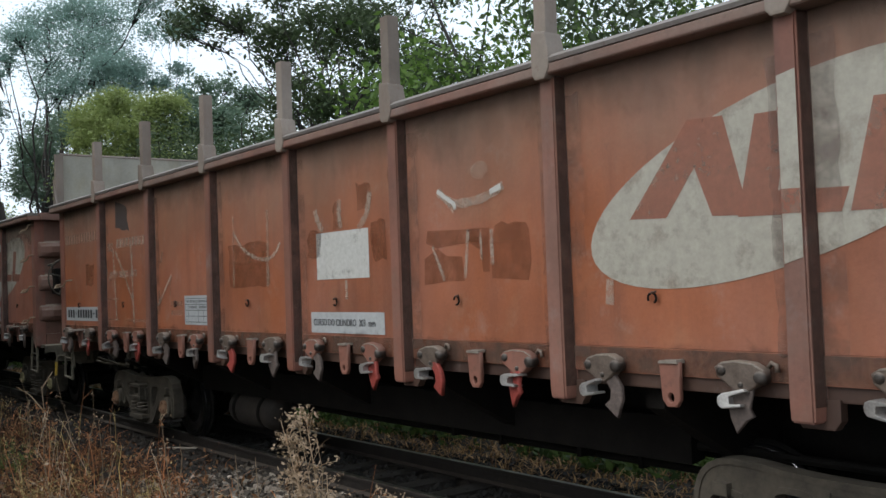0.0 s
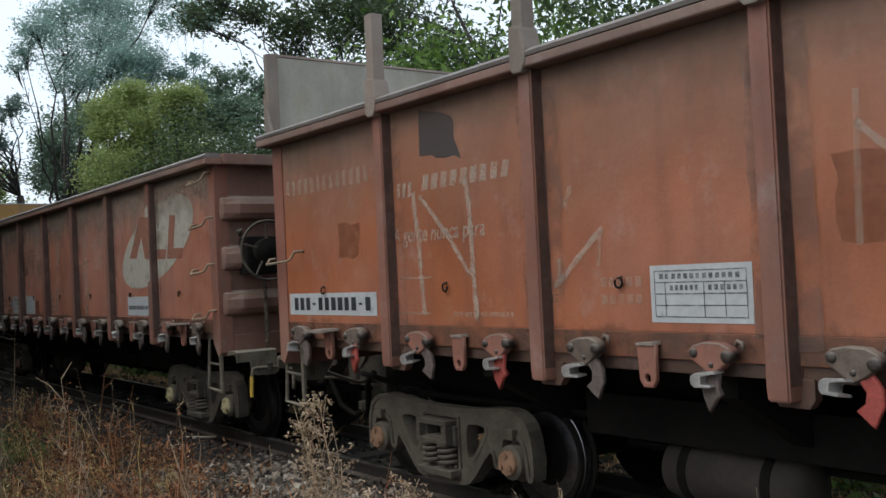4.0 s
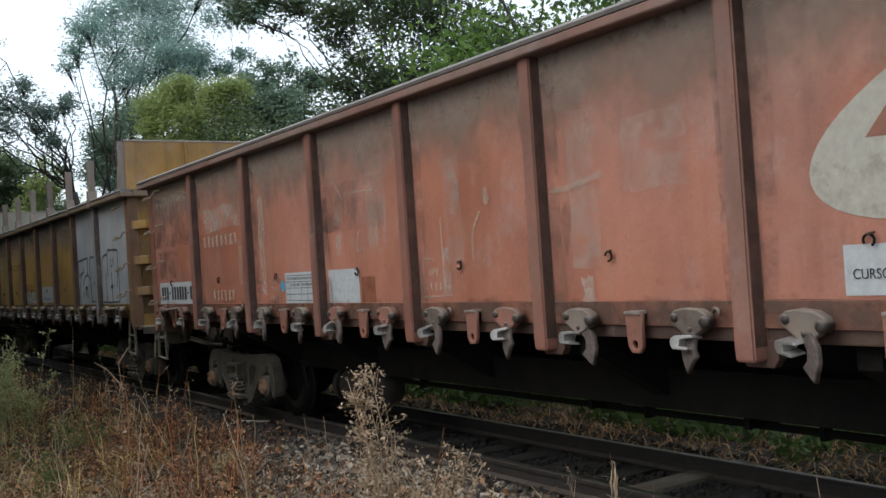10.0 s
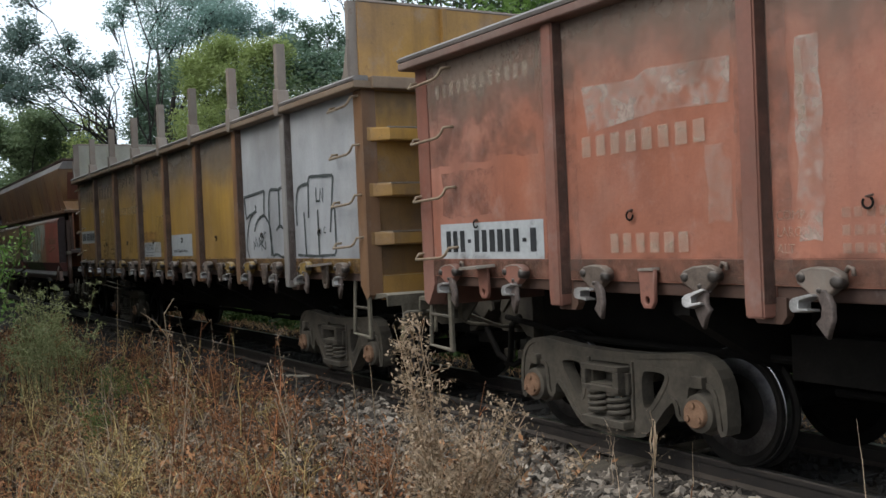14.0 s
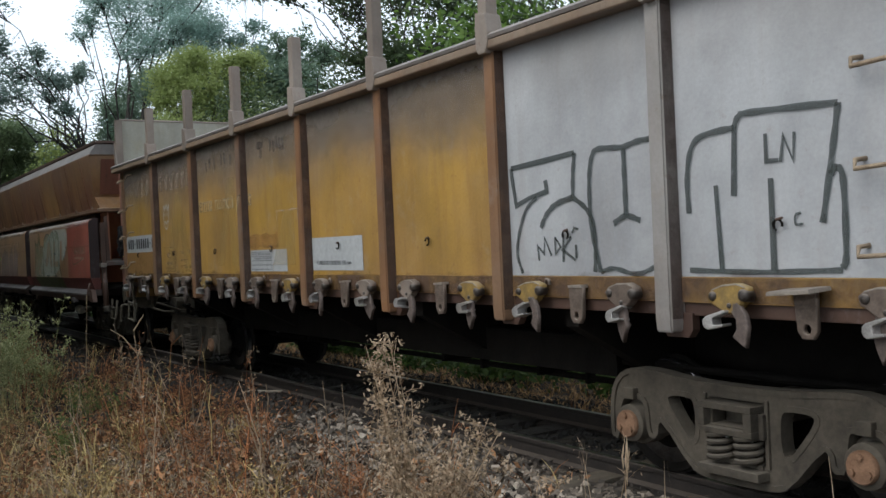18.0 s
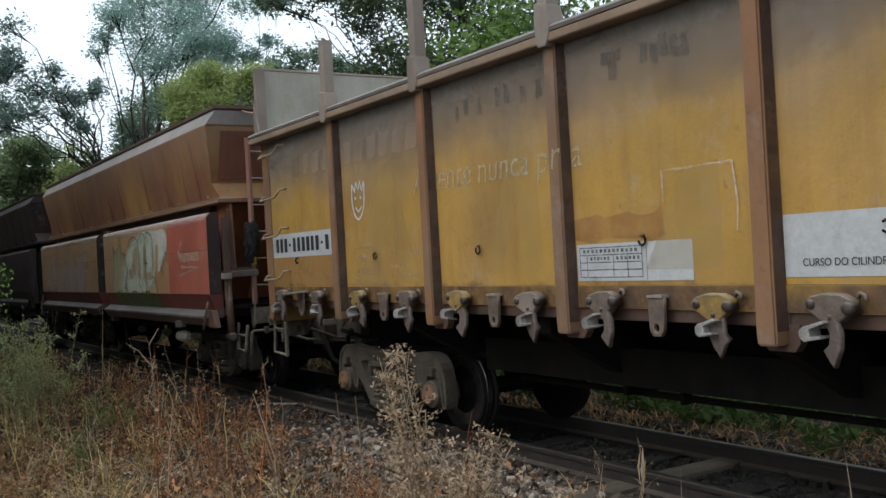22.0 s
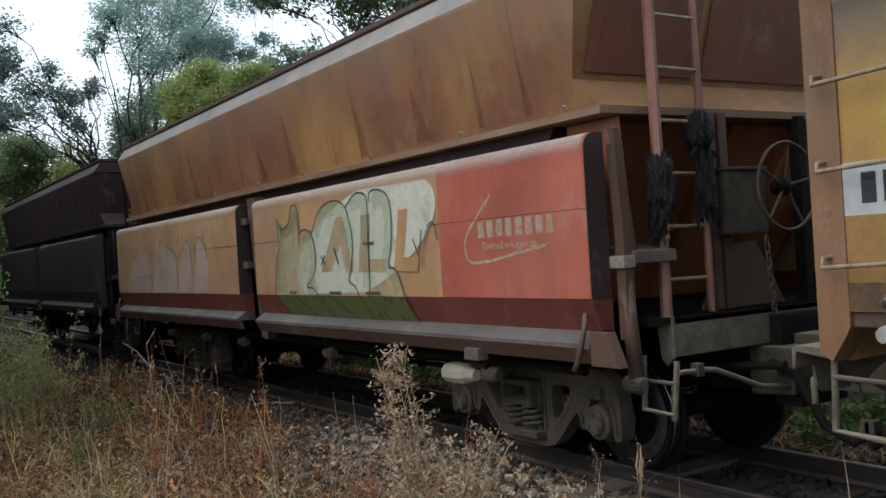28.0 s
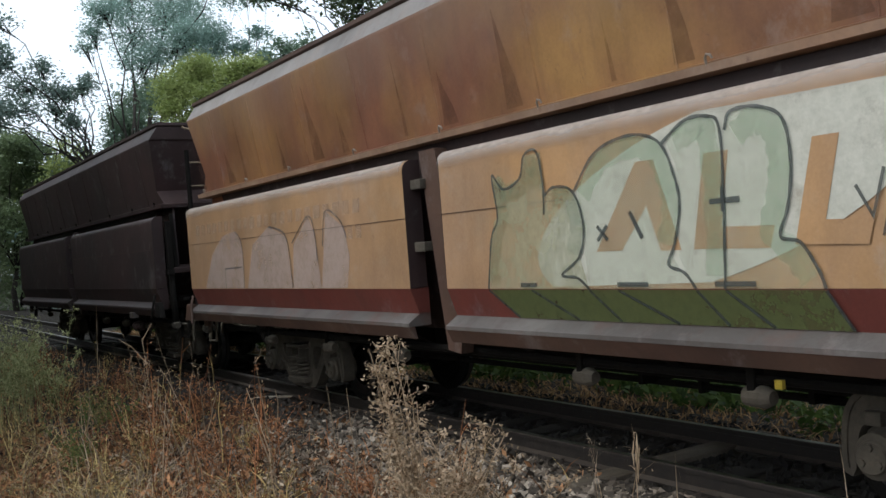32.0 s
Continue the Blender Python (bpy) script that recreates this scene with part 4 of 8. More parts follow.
            part("gusset", prism([(e - s * 0.02, 2.87), (e - s * 0.02, 3.2), (e - s * 0.1, 2.95), (e - s * 0.14, 2.87)], "y", -HALF - 0.1, -HALF - 0.075), STAKE, hb)
    return root, sets


def hopper(name, label, x, kit, mats, dark):
    """A covered-side hopper: flared upper body, two long drop doors a side, grey ledge, end platform with a ladder."""
    upper, door_mats, band, low, ledge, red = mats
    root = new(name)
    tagged(root, label, "hopper wagon", "hopper wagons of the train")
    root.location = (x, TRACK, 0)
    levels = [(2.29, 5.23, 1.29), (2.335, 5.25, 1.32), (2.345, 5.22, 1.29), (2.52, 5.03, 1.319), (3.16, 5.225, 1.425), (3.18, 5.245, 1.425), (3.34, 5.27, 1.315)]

    def rings(lv, cap=True):
        own = bmesh.new()
        rr = [[own.verts.new((sx * a, sy * w, z)) for sx, sy in ((-1, -1), (1, -1), (1, 1), (-1, 1))] for z, a, w in lv]
        for r0, r1 in zip(rr, rr[1:]):
            for k in range(4):
                own.faces.new((r0[k], r0[(k + 1) % 4], r1[(k + 1) % 4], r1[k]))
        if cap:
            own.faces.new(rr[0])
            own.faces.new(rr[-1])
        return own
    body = part("upper_body", rings(levels[:6]), upper, root)
    part("top_band", rings(levels[5:7] + [(3.325, 5.21, 1.27)], False), band, root, "dusty silver band under the rim")
    part("rim", rings([(3.345, 5.275, 1.312), (3.36, 5.29, 1.332), (3.395, 5.29, 1.33), (3.395, 5.19, 1.21), (3.2, 5.15, 1.19)]), SOOTSHADE if dark else RUSTDARK, root)
    part("lip", rings([(2.275, 5.25, 1.31), (2.282, 5.28, 1.34), (2.325, 5.285, 1.345), (2.332, 5.25, 1.31)]), upper if dark else LIPDUST, root, "" if dark else "dusty projecting lip under the upper body")
    # Near-black tone stands for the deep shade behind the doors.
    part("lower_body", rings([(0.9, 4.0, 1.09), (1.5, 4.15, 1.24), (2.28, 4.75, 1.25)]), SOOTSHADE, root)
    for i in range(9):
        xs = -5.05 + 1.26 * i + 0.08 * math.sin(i * 2.1)
        part("lip_hook", tube([(xs, -1.335, 2.31), (xs + 0.005, -1.352, 2.35), (xs + 0.02, -1.358, 2.368), (xs + 0.036, -1.35, 2.362), (xs + 0.04, -1.342, 2.345)], 0.007), CLIP if not dark else SCRAP, root)
    for sy in (-1, 1):
        for k, (a, b) in enumerate(((-5.29, -0.25), (0.25, 5.29))):
            face = [(sy * 1.35, 2.17)] + [(sy * (1.41 + 0.085 * math.sin(radians(q))), 2.085 + 0.085 * math.cos(radians(q))) for q in range(0, 91, 15)] + [(sy * 1.495, 1.24), (sy * 1.42, 1.24), (sy * 1.35, 1.24)]
            d = part("drop_door", prism(face, "x", a, b), door_mats[k], root, "long drop door with rounded top edge", True)
            # End plates toned near black to paint the shaded gap beside each door.
            for e0 in (a - 0.006, b + 0.001):
                part("door_end", prism(face, "x", e0, e0 + 0.005), SOOTSHADE, d)
            d.data.set_sharp_from_angle(angle=radians(32))
            part("door_foot", prism([(sy * 1.495, 1.238), (sy * 1.43, 1.05), (sy * 1.34, 1.05), (sy * 1.34, 1.238)], "x", a, b), low, d, "dark inward-sloping door foot")
            part("door_seam", box(a, b, min(sy * 1.49, sy * 1.5), max(sy * 1.49, sy * 1.508), 1.743, 1.7475), RUSTDARK, d)
            part("ledge", prism([(sy * 1.34, 1.055), (sy * 1.42, 1.06), (sy * 1.53, 0.99), (sy * 1.53, 0.965), (sy * 1.34, 0.965)], "x", a, b), ledge, root, "dusty grey ledge under the doors")
            part("ledge_flange", prism([(sy * 1.527, 0.964), (sy * 1.48, 0.875), (sy * 1.46, 0.875), (sy * 1.48, 0.964)], "x", a, b), RUSTDARK if not dark else SOOTSHADE, root)
        part("middle_strut", prism([(-0.17, 2.22), (0.05, 2.22), (0.24, 0.95), (0.2, 0.78), (0.04, 0.8)], "y", min(sy * 1.29, sy * 1.39), max(sy * 1.29, sy * 1.39)), SOOTSHADE if dark else RUSTDARK, root)
        for zc in (1.95, 1.5):
            part("strut_clamp", box(-0.24, -0.1, min(sy * 1.36, sy * 1.44), max(sy * 1.36, sy * 1.44), zc, zc + 0.07, 0.01), CAST, root)
        for s in (-1, 1):
            y0, y1 = sorted((sy * 1.27, sy * 1.335))
            part("end_strut", prism([(s * 5.3, 2.1), (s * 5.37, 2.1), (s * 5.4, 1.59), (s * 5.4, 1.0), (s * 5.33, 1.0), (s * 5.33, 1.59)], "y", y0, y1), SCRAP if dark else RUSTDARK, root)
            y0, y1 = sorted((sy * 1.2, sy * 1.25))
            part("strut_cover", prism([(s * 5.23, 2.2), (s * 5.27, 2.2), (s * 5.36, 1.5), (s * 5.32, 1.5)], "y", y0, y1), SCRAP if dark else RUSTDARK, root)
            y0, y1 = sorted((sy * 1.46, sy * 1.53))
            part("ledge_end", prism([(s * 5.295, 1.06), (s * 5.43, 1.06), (s * 5.52, 0.87), (s * 5.295, 0.87)], "y", y0, y1, None, 0.008), SCRAP if dark else RUSTDARK, root)
    for i, xs in enumerate((-3.6, -2.2, -0.9, 1.32, 2.6, 3.9)):
        part("door_lock", lathe([(0.02, -0.07), (0.05, -0.07), (0.058, 0.04), (0.035, 0.09), (0.02, 0.09)], "x", (xs, -1.24, 0.69), 12), CAST, root)
        part("lock_link", box(xs - 0.04, xs + 0.01, -1.28, -1.2, 0.69, 0.95, 0.01), SCRAP, root)
    part("lock_shaft", tube([(-4.9, -1.24, 0.78), (4.9, -1.24, 0.78)], 0.028), SCRAP, root)
    part("door_cylinder", lathe([(0.02, -0.18), (0.07, -0.175), (0.078, -0.1), (0.074, 0.06), (0.05, 0.1), (0.04, 0.19), (0.02, 0.19)], "x", (3.62, -1.3, 0.68), 9), BOARD if not dark else SOOTSHADE, root, "flaking white door cylinder")
    part("bolt_block", box(4.02, 4.18, -1.535, -1.45, 0.83, 0.91, 0.008), LEDGE, root)
    part("lock_tag", box(2.755, 2.8, -1.31, -1.285, 0.75, 0.795, 0.005), BRASSTAG if not dark else SOOTSHADE, root)
    paint = REDTRIM if not dark else SCRAP
    for s in (-1, 1):
        e = s * 5.42
        a, b = sorted((e, e - s * 0.1))
        part("end_beam", box(a, b, -1.0, 1.0, 0.87, 1.1, 0.015), OLIVEDUST if not dark else SCRAP, root, "dusty end beam")
        part("end_wing", prism([(s * 4.8, 2.27), (s * 5.24, 2.27), (s * 5.26, 1.95), (s * 5.3, 1.5), (s * 4.75, 1.5)], "y", -1.19, -1.165), SLOPERED if not dark else SOOTSHADE, root, "rusty red side plate of the wagon end")
        part("end_deck", box(min(s * 4.5, e), max(s * 4.5, e), -1.19, 1.19, 1.06, 1.1), SCRAP, root)
        part("slope_sheet", prism([(s * 4.98, 2.27), (s * 5.02, 2.27), (s * 4.2, 1.13), (s * 4.1, 1.13)], "y", -1.16, 1.19), SLOPERED if not dark else SOOTSHADE, root)
        for yb in (-0.62, 0.0, 0.62):
            part("slope_rib", prism([(s * 5.02, 2.26), (s * 5.1, 2.26), (s * 4.28, 1.13), (s * 4.2, 1.13)], "y", yb - 0.03, yb + 0.03), SLOPERED if not dark else SOOTSHADE, root)
        for yb in (-0.5, -0.4, 0.35, 0.95):
            part("end_post", box(min(s * 5.24, s * 5.32), max(s * 5.24, s * 5.32), yb - 0.035, yb + 0.035, 1.1, 2.3, 0.008), red if yb < 0 else SCRAP, root)
        part("post_gusset", prism([(-0.55, 1.1), (-0.3, 1.5), (-0.05, 1.5), (0.2, 1.1)], "x", min(s * 5.2, s * 5.23), max(s * 5.2, s * 5.23)), red, root)
        part("shelf_bracket", prism([(s * 5.02, 1.5), (s * 5.1, 1.53), (s * 5.42, 1.49), (s * 5.42, 1.42), (s * 5.05, 1.42)], "y", -1.28, -0.95, None, 0.012), LEDGE if not dark else SOOTSHADE, root)
        if not dark:
            for y0, y1 in ((-1.24, -0.36), (-0.28, 1.24)):
                part("end_panel", prism([(s * 5.05, 2.56), (s * 5.06, 2.56), (s * 5.235, 3.11), (s * 5.22, 3.11)], "y", y0, y1), ENDMAROON, root, "dark red sloping end panel")
        cp = part("corner_pillar", tube([(s * 5.36, -1.3, 1.42), (s * 5.38, -1.3, 1.1), (s * 5.405, -1.3, 0.74)], 0.045, None, 10, [0.034, 0.04, 0.046]), SCRAP if dark else RUSTDARK, root, smooth=True)
        part("pillar_foot", lathe([(0.02, -0.08), (0.05, -0.075), (0.055, 0.02), (0.035, 0.05), (0.02, 0.05)], "x", (s * 5.41, -1.3, 0.75), 12), CAST, cp)
        part("pillar_clamp", box(min(s * 5.3, s * 5.42), max(s * 5.3, s * 5.42), -1.36, -1.27, 1.4, 1.47, 0.01), CLIP if not dark else SCRAP, cp)
        part("hanging_rod", tube([(s * 5.24, -1.5, 1.16), (s * 5.245, -1.53, 1.05), (s * 5.2, -1.55, 0.88), (s * 5.17, -1.55, 0.84)], 0.016), RUSTDARK if not dark else SCRAP, root, smooth=True)
        part("beam_gusset", prism([(s * 5.3, 1.1), (s * 5.425, 1.105), (s * 5.425, 0.87), (s * 5.37, 0.82), (s * 5.33, 0.86)], "y", -1.03, -1.005, None, 0.004), OLIVEDUST if not dark else SOOTSHADE, root)
        coupler(root, e, s, False)
        step = part("corner_step", tube([(s * 5.36, -1.2, 0.9), (s * 5.37, -1.22, 0.6), (s * 5.6, -1.22, 0.59), (s * 5.595, -1.18, 0.88)], 0.018, None, 6), OLIVEDUST if not dark else SCRAP, root, "bent bar boarding step")
        part("step_rung", tube([(s * 5.37, -1.215, 0.76), (s * 5.6, -1.205, 0.76)], 0.012), CAST, step)
        lad = part("ladder", tube([(s * 5.35, -0.99, 0.95), (s * 5.345, -0.98, 1.62), (s * 5.33, -0.97, 2.3), (s * 5.33, -0.975, 3.02)], 0.034, None, 6), paint, root, "red painted ladder on the wagon end")
        part("ladder_stile", tube([(s * 5.345, -0.61, 1.1), (s * 5.33, -0.6, 2.3), (s * 5.33, -0.61, 3.02)], 0.024, None, 6), paint, lad)
        for zr in np.arange(1.31, 3.1, 0.31):
            part("rung", tube([(s * 5.335, -0.975, zr), (s * 5.335, -0.605, zr - 0.005)], 0.012), CLIP if zr > 2.3 and not dark else HANDLE, lad)
        part("roof_grab", tube([(s * 5.28, -0.99, 3.34), (s * 5.4, -0.99, 3.3), (s * 5.4, -0.75, 3.28), (s * 5.28, -0.75, 3.34)], 0.012), HANDLE, root, smooth=True)
    # hand brake between the ladder and the middle of the end
    hb = part("brake_box", box(5.26, 5.4, -0.5, -0.12, 1.55, 1.94, 0.02), COUPLING if not dark else SCRAP, root, "dark hand brake gear box")
    part("box_lid", box(5.25, 5.41, -0.51, -0.11, 1.94, 1.96, 0.006), COUPLING, hb)
    bw = part("brake_wheel", tube([(5.5, -0.05 + 0.27 * math.cos(q), 1.83 + 0.27 * math.sin(q)) for q in np.linspace(0, math.tau, 41)], 0.011), COUPLING, root, "spoked steel hand brake wheel", True)
    part("wheel_hub", lathe([(0.01, 5.4), (0.05, 5.4), (0.06, 5.48), (0.02, 5.51)], "x", (0, -0.05, 1.83), 16), SCRAP, bw)
    for q in range(5):
        an = 0.2 + q * math.tau / 5
        part("spoke", tube([(5.48, -0.05 + 0.05 * math.cos(an), 1.83 + 0.05 * math.sin(an)), (5.5, -0.05 + 0.265 * math.cos(an), 1.83 + 0.265 * math.sin(an))], 0.009), COUPLING, bw)
    for k in range(16):
        zc = 1.5 - k * 0.05
        part("chain_link", tube([(5.44 + 0.016 * math.cos(t) * (k % 2), -0.2 + 0.004 * k + 0.016 * math.cos(t) * (1 - k % 2), zc + 0.033 * math.sin(t)) for t in np.linspace(0, math.tau, 9)], 0.007, None, 5), COUPLING, hb)
    under_gear(root, 5.5)
    sets = bogie_parts(root, -3.76, CAST, kit) + bogie_parts(root, 3.76, CAST, kit)
    return root, sets


# ---- the train ----
KIT = {}
RED_A = gondola("gondola_wagon", "rust-red open gondola wagon with tall stakes and headboards", -6.87, RED, REDTRIM, REDEND, RUSTCAP, KIT, True, tongue=(TONGUE, REDTONGUE, REDTONGUE, TONGUE), bracket=(LATCHMAT, LATCHMAT, REDTRIM))
RED_B = gondola("gondola_wagon", "faded rosy-red open gondola wagon with hand brake wheel", -20.55, RED2, REDTRIM, REDEND, CREAMCAP, KIT, False, bracket=(LATCHMAT, REDTRIM, STAKE))
YELLOW_C = gondola("gondola_wagon", "faded yellow open gondola wagon with stakes and grey end panel", -33.93, YELLOW, ORANGE, ENDBROWN, RUSTCAP, KIT, True,
                   bays={6: SILVER, 7: SILVER}, bright={4.54: SILVERRIB}, bracket=(LATCHMAT, LATCHYELLOW, STAKE))
BROWN_D = hopper("hopper_wagon", "rust-brown hopper wagon with painted orange side doors", -46.76, KIT, (HOPPER, (TAN, TAN), GREYLEDGE, MAROON, LEDGE, RUSTDARK), False)
DARK_E = hopper("hopper_wagon", "sooty black hopper wagon at the end of the train", -58.83, KIT, (SOOTSHADE, (SOOTSHADE, SOOTSHADE), SOOTSHADE, SOOTSHADE, SOOTSHADE, SOOTSHADE), True)
TRAIN = [RED_A, RED_B, YELLOW_C, BROWN_D, DARK_E]


# ---- markings on the wagon sides ----
def clipped(poly, lo, hi):
    """The piece of a polygon between two upright lines."""
    for edge, keep in ((lo, lambda p: p[0] >= lo), (hi, lambda p: p[0] <= hi)):
        out = []
        for p, q in zip(poly, poly[1:] + poly[:1]):
            if keep(p):
                out.append(p)
            if keep(p) != keep(q):
                f = (edge - p[0]) / (q[0] - p[0])
                out.append((edge, p[1] + f * (q[1] - p[1])))
        poly = out
        if len(poly) < 3:
            return []
    return poly


def rib_front(z):
    return -HALF - (0.082 - 0.006 * max(0.0, z - 1.35) / 1.42)


def door_front(z):
    if z < 1.238:
        return -1.495 + (1.238 - z) * 0.346
    return -1.495 if z <= 2.085 else -1.41 - math.sqrt(max(0.0, 0.085 ** 2 - (z - 2.085) ** 2))


def mark(name, polys, mt, root, layer=1, label="", on_door=False, ribs=True):
    """Flat paint on a wagon's near side, each stroke or patch a part. On a gondola it is cut at the ribs and carried over their fronts."""
    groups = []
    for poly in polys:
        if groups and len(poly) == 4 and len(groups[-1][-1]) == 4 and groups[-1][-1][2] == poly[1] and groups[-1][-1][3] == poly[0]:
            groups[-1].append(poly)
        else:
            groups.append([poly])
    edges = [-LENGTH] + RIBS + [LENGTH]
    for count, group in enumerate(groups):
        bm = bmesh.new()
        lift = 0.0025 * layer + 0.001 + 0.00018 * (count % 12)

        def put(poly, depth):
            if len(poly) > 2:
                bm.faces.new([bm.verts.new((x, depth(z) - lift, z)) for x, z in poly])
        for poly in group:
            if on_door:
                put(poly, door_front)
                continue
            small = max(p[0] for p in poly) - min(p[0] for p in poly) < 0.3
            if small and any(abs(sum(p[0] for p in poly) / len(poly) - xr) < 0.1 for xr in RIBS):
                continue
            for i in range(8):
                put(clipped(poly, edges[i] + (0.069 if i else 0.0), edges[i + 1] - (0.069 if i < 7 else 0.0)), lambda z: -HALF)
            if ribs and not small:
                for xr in RIBS:
                    put(clipped(poly, xr - 0.045, xr + 0.045), rib_front)
        if not bm.faces:
            bm.free()
            continue
        bmesh.ops.remove_doubles(bm, verts=bm.verts, dist=1e-5)
        part(name, bm, mt, root, label)


def rect(x0, x1, z0, z1, skew=0.0):
    return [(x0, z0), (x1, z0), (x1 + skew, z1), (x0 + skew, z1)]


def ragged(x0, x1, z0, z1, seed, jag=0.07):
    """A patch with an uneven outline."""
    rnd = random.Random(seed)
    out = []
    for ax, az, bx, bz in ((x0, z0, x1, z0), (x1, z0, x1, z1), (x1, z1, x0, z1), (x0, z1, x0, z0)):
        n_ = max(3, int(math.hypot(bx - ax, bz - az) / 0.09))
        for k in range(n_):
            f = k / n_
            out.append((ax + (bx - ax) * f + rnd.uniform(-jag, jag) * 0.6, az + (bz - az) * f + rnd.uniform(-jag, jag) * 0.6))
    return out


def oval(cx, cz, a, b, tilt, n_=48):
    c, s = math.cos(radians(tilt)), math.sin(radians(tilt))
    return [(cx + a * math.cos(t) * c - b * math.sin(t) * s, cz + a * math.cos(t) * s + b * math.sin(t) * c) for t in (k * math.tau / n_ for k in range(n_))]


def curve_through(points, steps=6):
    """A smooth line through the points."""
    out = []
    p = [points[0]] + list(points) + [points[-1]]
    for i in range(1, len(p) - 2):
        for k in range(steps):
            t = k / steps
            out.append(tuple(0.5 * (2 * p[i][d] + (p[i + 1][d] - p[i - 1][d]) * t + (2 * p[i - 1][d] - 5 * p[i][d] + 4 * p[i + 1][d] - p[i + 2][d]) * t * t
                                    + (3 * p[i][d] - p[i - 1][d] - 3 * p[i + 1][d] + p[i + 2][d]) * t ** 3) for d in (0, 1)))
    return out + [tuple(points[-1])]


def stroke(points, width, smooth=True, wobble=0.15):
    """A painted line as a chain of quads with rounded joints."""
    pts = curve_through(points) if smooth and len(points) > 2 else list(points)
    sides = []
    for i, p in enumerate(pts):
        before, after = pts[max(i - 1, 0)], pts[min(i + 1, len(pts) - 1)]
        d0, d1 = (p[0] - before[0], p[1] - before[1]), (after[0] - p[0], after[1] - p[1])
        l0, l1 = math.hypot(*d0) or 1, math.hypot(*d1) or 1
        dx, dz = d0[0] / l0 + d1[0] / l1, d0[1] / l0 + d1[1] / l1
        d = math.hypot(dx, dz) or 1
        bend = max(0.55, d / 2) if 0 < i < len(pts) - 1 else 1
        w = width / 2 * (1 + wobble * math.sin(i * 1.7)) / bend
        sides.append(((p[0] - dz / d * w, p[1] + dx / d * w), (p[0] + dz / d * w, p[1] - dx / d * w)))
    return [[a0, b0, b1, a1] for (a0, b0), (a1, b1) in zip(sides, sides[1:])]


def bar_row(x0, x1, z0, z1, count, seed, gap=0.3, skew=0.0, skip=()):
    """Plain bars the size of a row of characters."""
    step = (x1 - x0) / count
    rnd = random.Random(seed)
    return [rect(x0 + k * step + step * gap / 2, x0 + (k + 1) * step - step * gap / 2 * rnd.uniform(0.7, 1.3), z0, z1, skew) for k in range(count) if k not in skip]


def words(text, size, x, z, mt, root, layer=2, shear=0.0, width=1.0, name="lettering", y=-HALF):
    part(name, lettering(text, size, x, z, y - 0.0025 * layer - 0.002, shear, width, 0.0005), mt, root)


def number_sign(root, x0, x1, z0, z1):
    mark("number_sign", [rect(x0, x1, z0, z1)], SIGNWHITE, root, 1, "white painted number panel with black characters")
    h = z1 - z0
    w = (x1 - x0)
    mark("number_bar", bar_row(x0 + w * 0.05, x0 + w * 0.95, z0 + h * 0.22, z1 - h * 0.2, 12, 3, 0.36, 0, (3, 10)) + [rect(x0 + w * q, x0 + w * (q + 0.035), z0 + h * 0.46, z0 + h * 0.56) for q in (0.295, 0.82)], INK, root, 2)


def table_sign(root, x0, x1, z0, z1):
    mark("data_sign", [rect(x0, x1, z0, z1)], SIGNWHITE, root, 1, "white painted data panel with a ruled table")
    h, w, t = z1 - z0, x1 - x0, 0.006
    lines = [rect(x0 + w * 0.05, x1 - w * 0.05, z0 + h * q - t / 2, z0 + h * q + t / 2) for q in (0.1, 0.3, 0.5, 0.7, 0.9)]
    for q in (0.05, 0.16, 0.55, 0.75, 0.95):
        lines.append(rect(x0 + w * q - t / 2, x0 + w * q + t / 2, z0 + h * 0.1, z0 + h * (0.9 if q in (0.05, 0.95) else 0.7)))
    lines += bar_row(x0 + w * 0.09, x0 + w * 0.9, z0 + h * 0.76, z0 + h * 0.85, 13, 8, 0.4) + bar_row(x0 + w * 0.2, x0 + w * 0.5, z0 + h * 0.56, z0 + h * 0.65, 6, 9, 0.4) + bar_row(x0 + w * 0.58, x0 + w * 0.93, z0 + h * 0.56, z0 + h * 0.65, 6, 10, 0.4)
    mark("table_line", lines, FAINTINK, root, 2)


def stroke_sign(root, x0, x1, z0, z1, size, tx, tz, width=0.92):
    mark("cylinder_sign", [rect(x0, x1, z0, z1)], SIGNWHITE, root, 1, "white painted sign with black stencilled words")
    words("CURSO DO CILINDRO  203  mm", size, tx, tz, INK, root, 2, 0, width, "sign_lettering")


def oval_logo(root, cx, cz):
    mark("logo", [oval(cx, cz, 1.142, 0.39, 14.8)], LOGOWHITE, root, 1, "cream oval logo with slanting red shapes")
    k, s = cz - 2.11, cx - 4.55
    wedge = [(3.72, 1.985), (4.1, 2.43), (4.3, 2.42), (4.42, 1.955), (4.22, 1.965), (4.13, 2.2), (3.95, 1.975)]
    bars = [[(4.36, 1.95), (4.47, 2.4), (4.64, 2.395), (4.57, 2.05), (4.9, 2.035), (4.86, 1.935)], [(4.9, 1.935), (5.02, 2.385), (5.19, 2.375), (5.1, 2.04), (5.36, 2.03), (5.32, 1.925)]]
    mark("logo_shape", [[(x + s, z + k) for x, z in p] for p in [wedge[:3] + wedge[3:6] + wedge[6:]] + bars], LOGORED, root, 2)


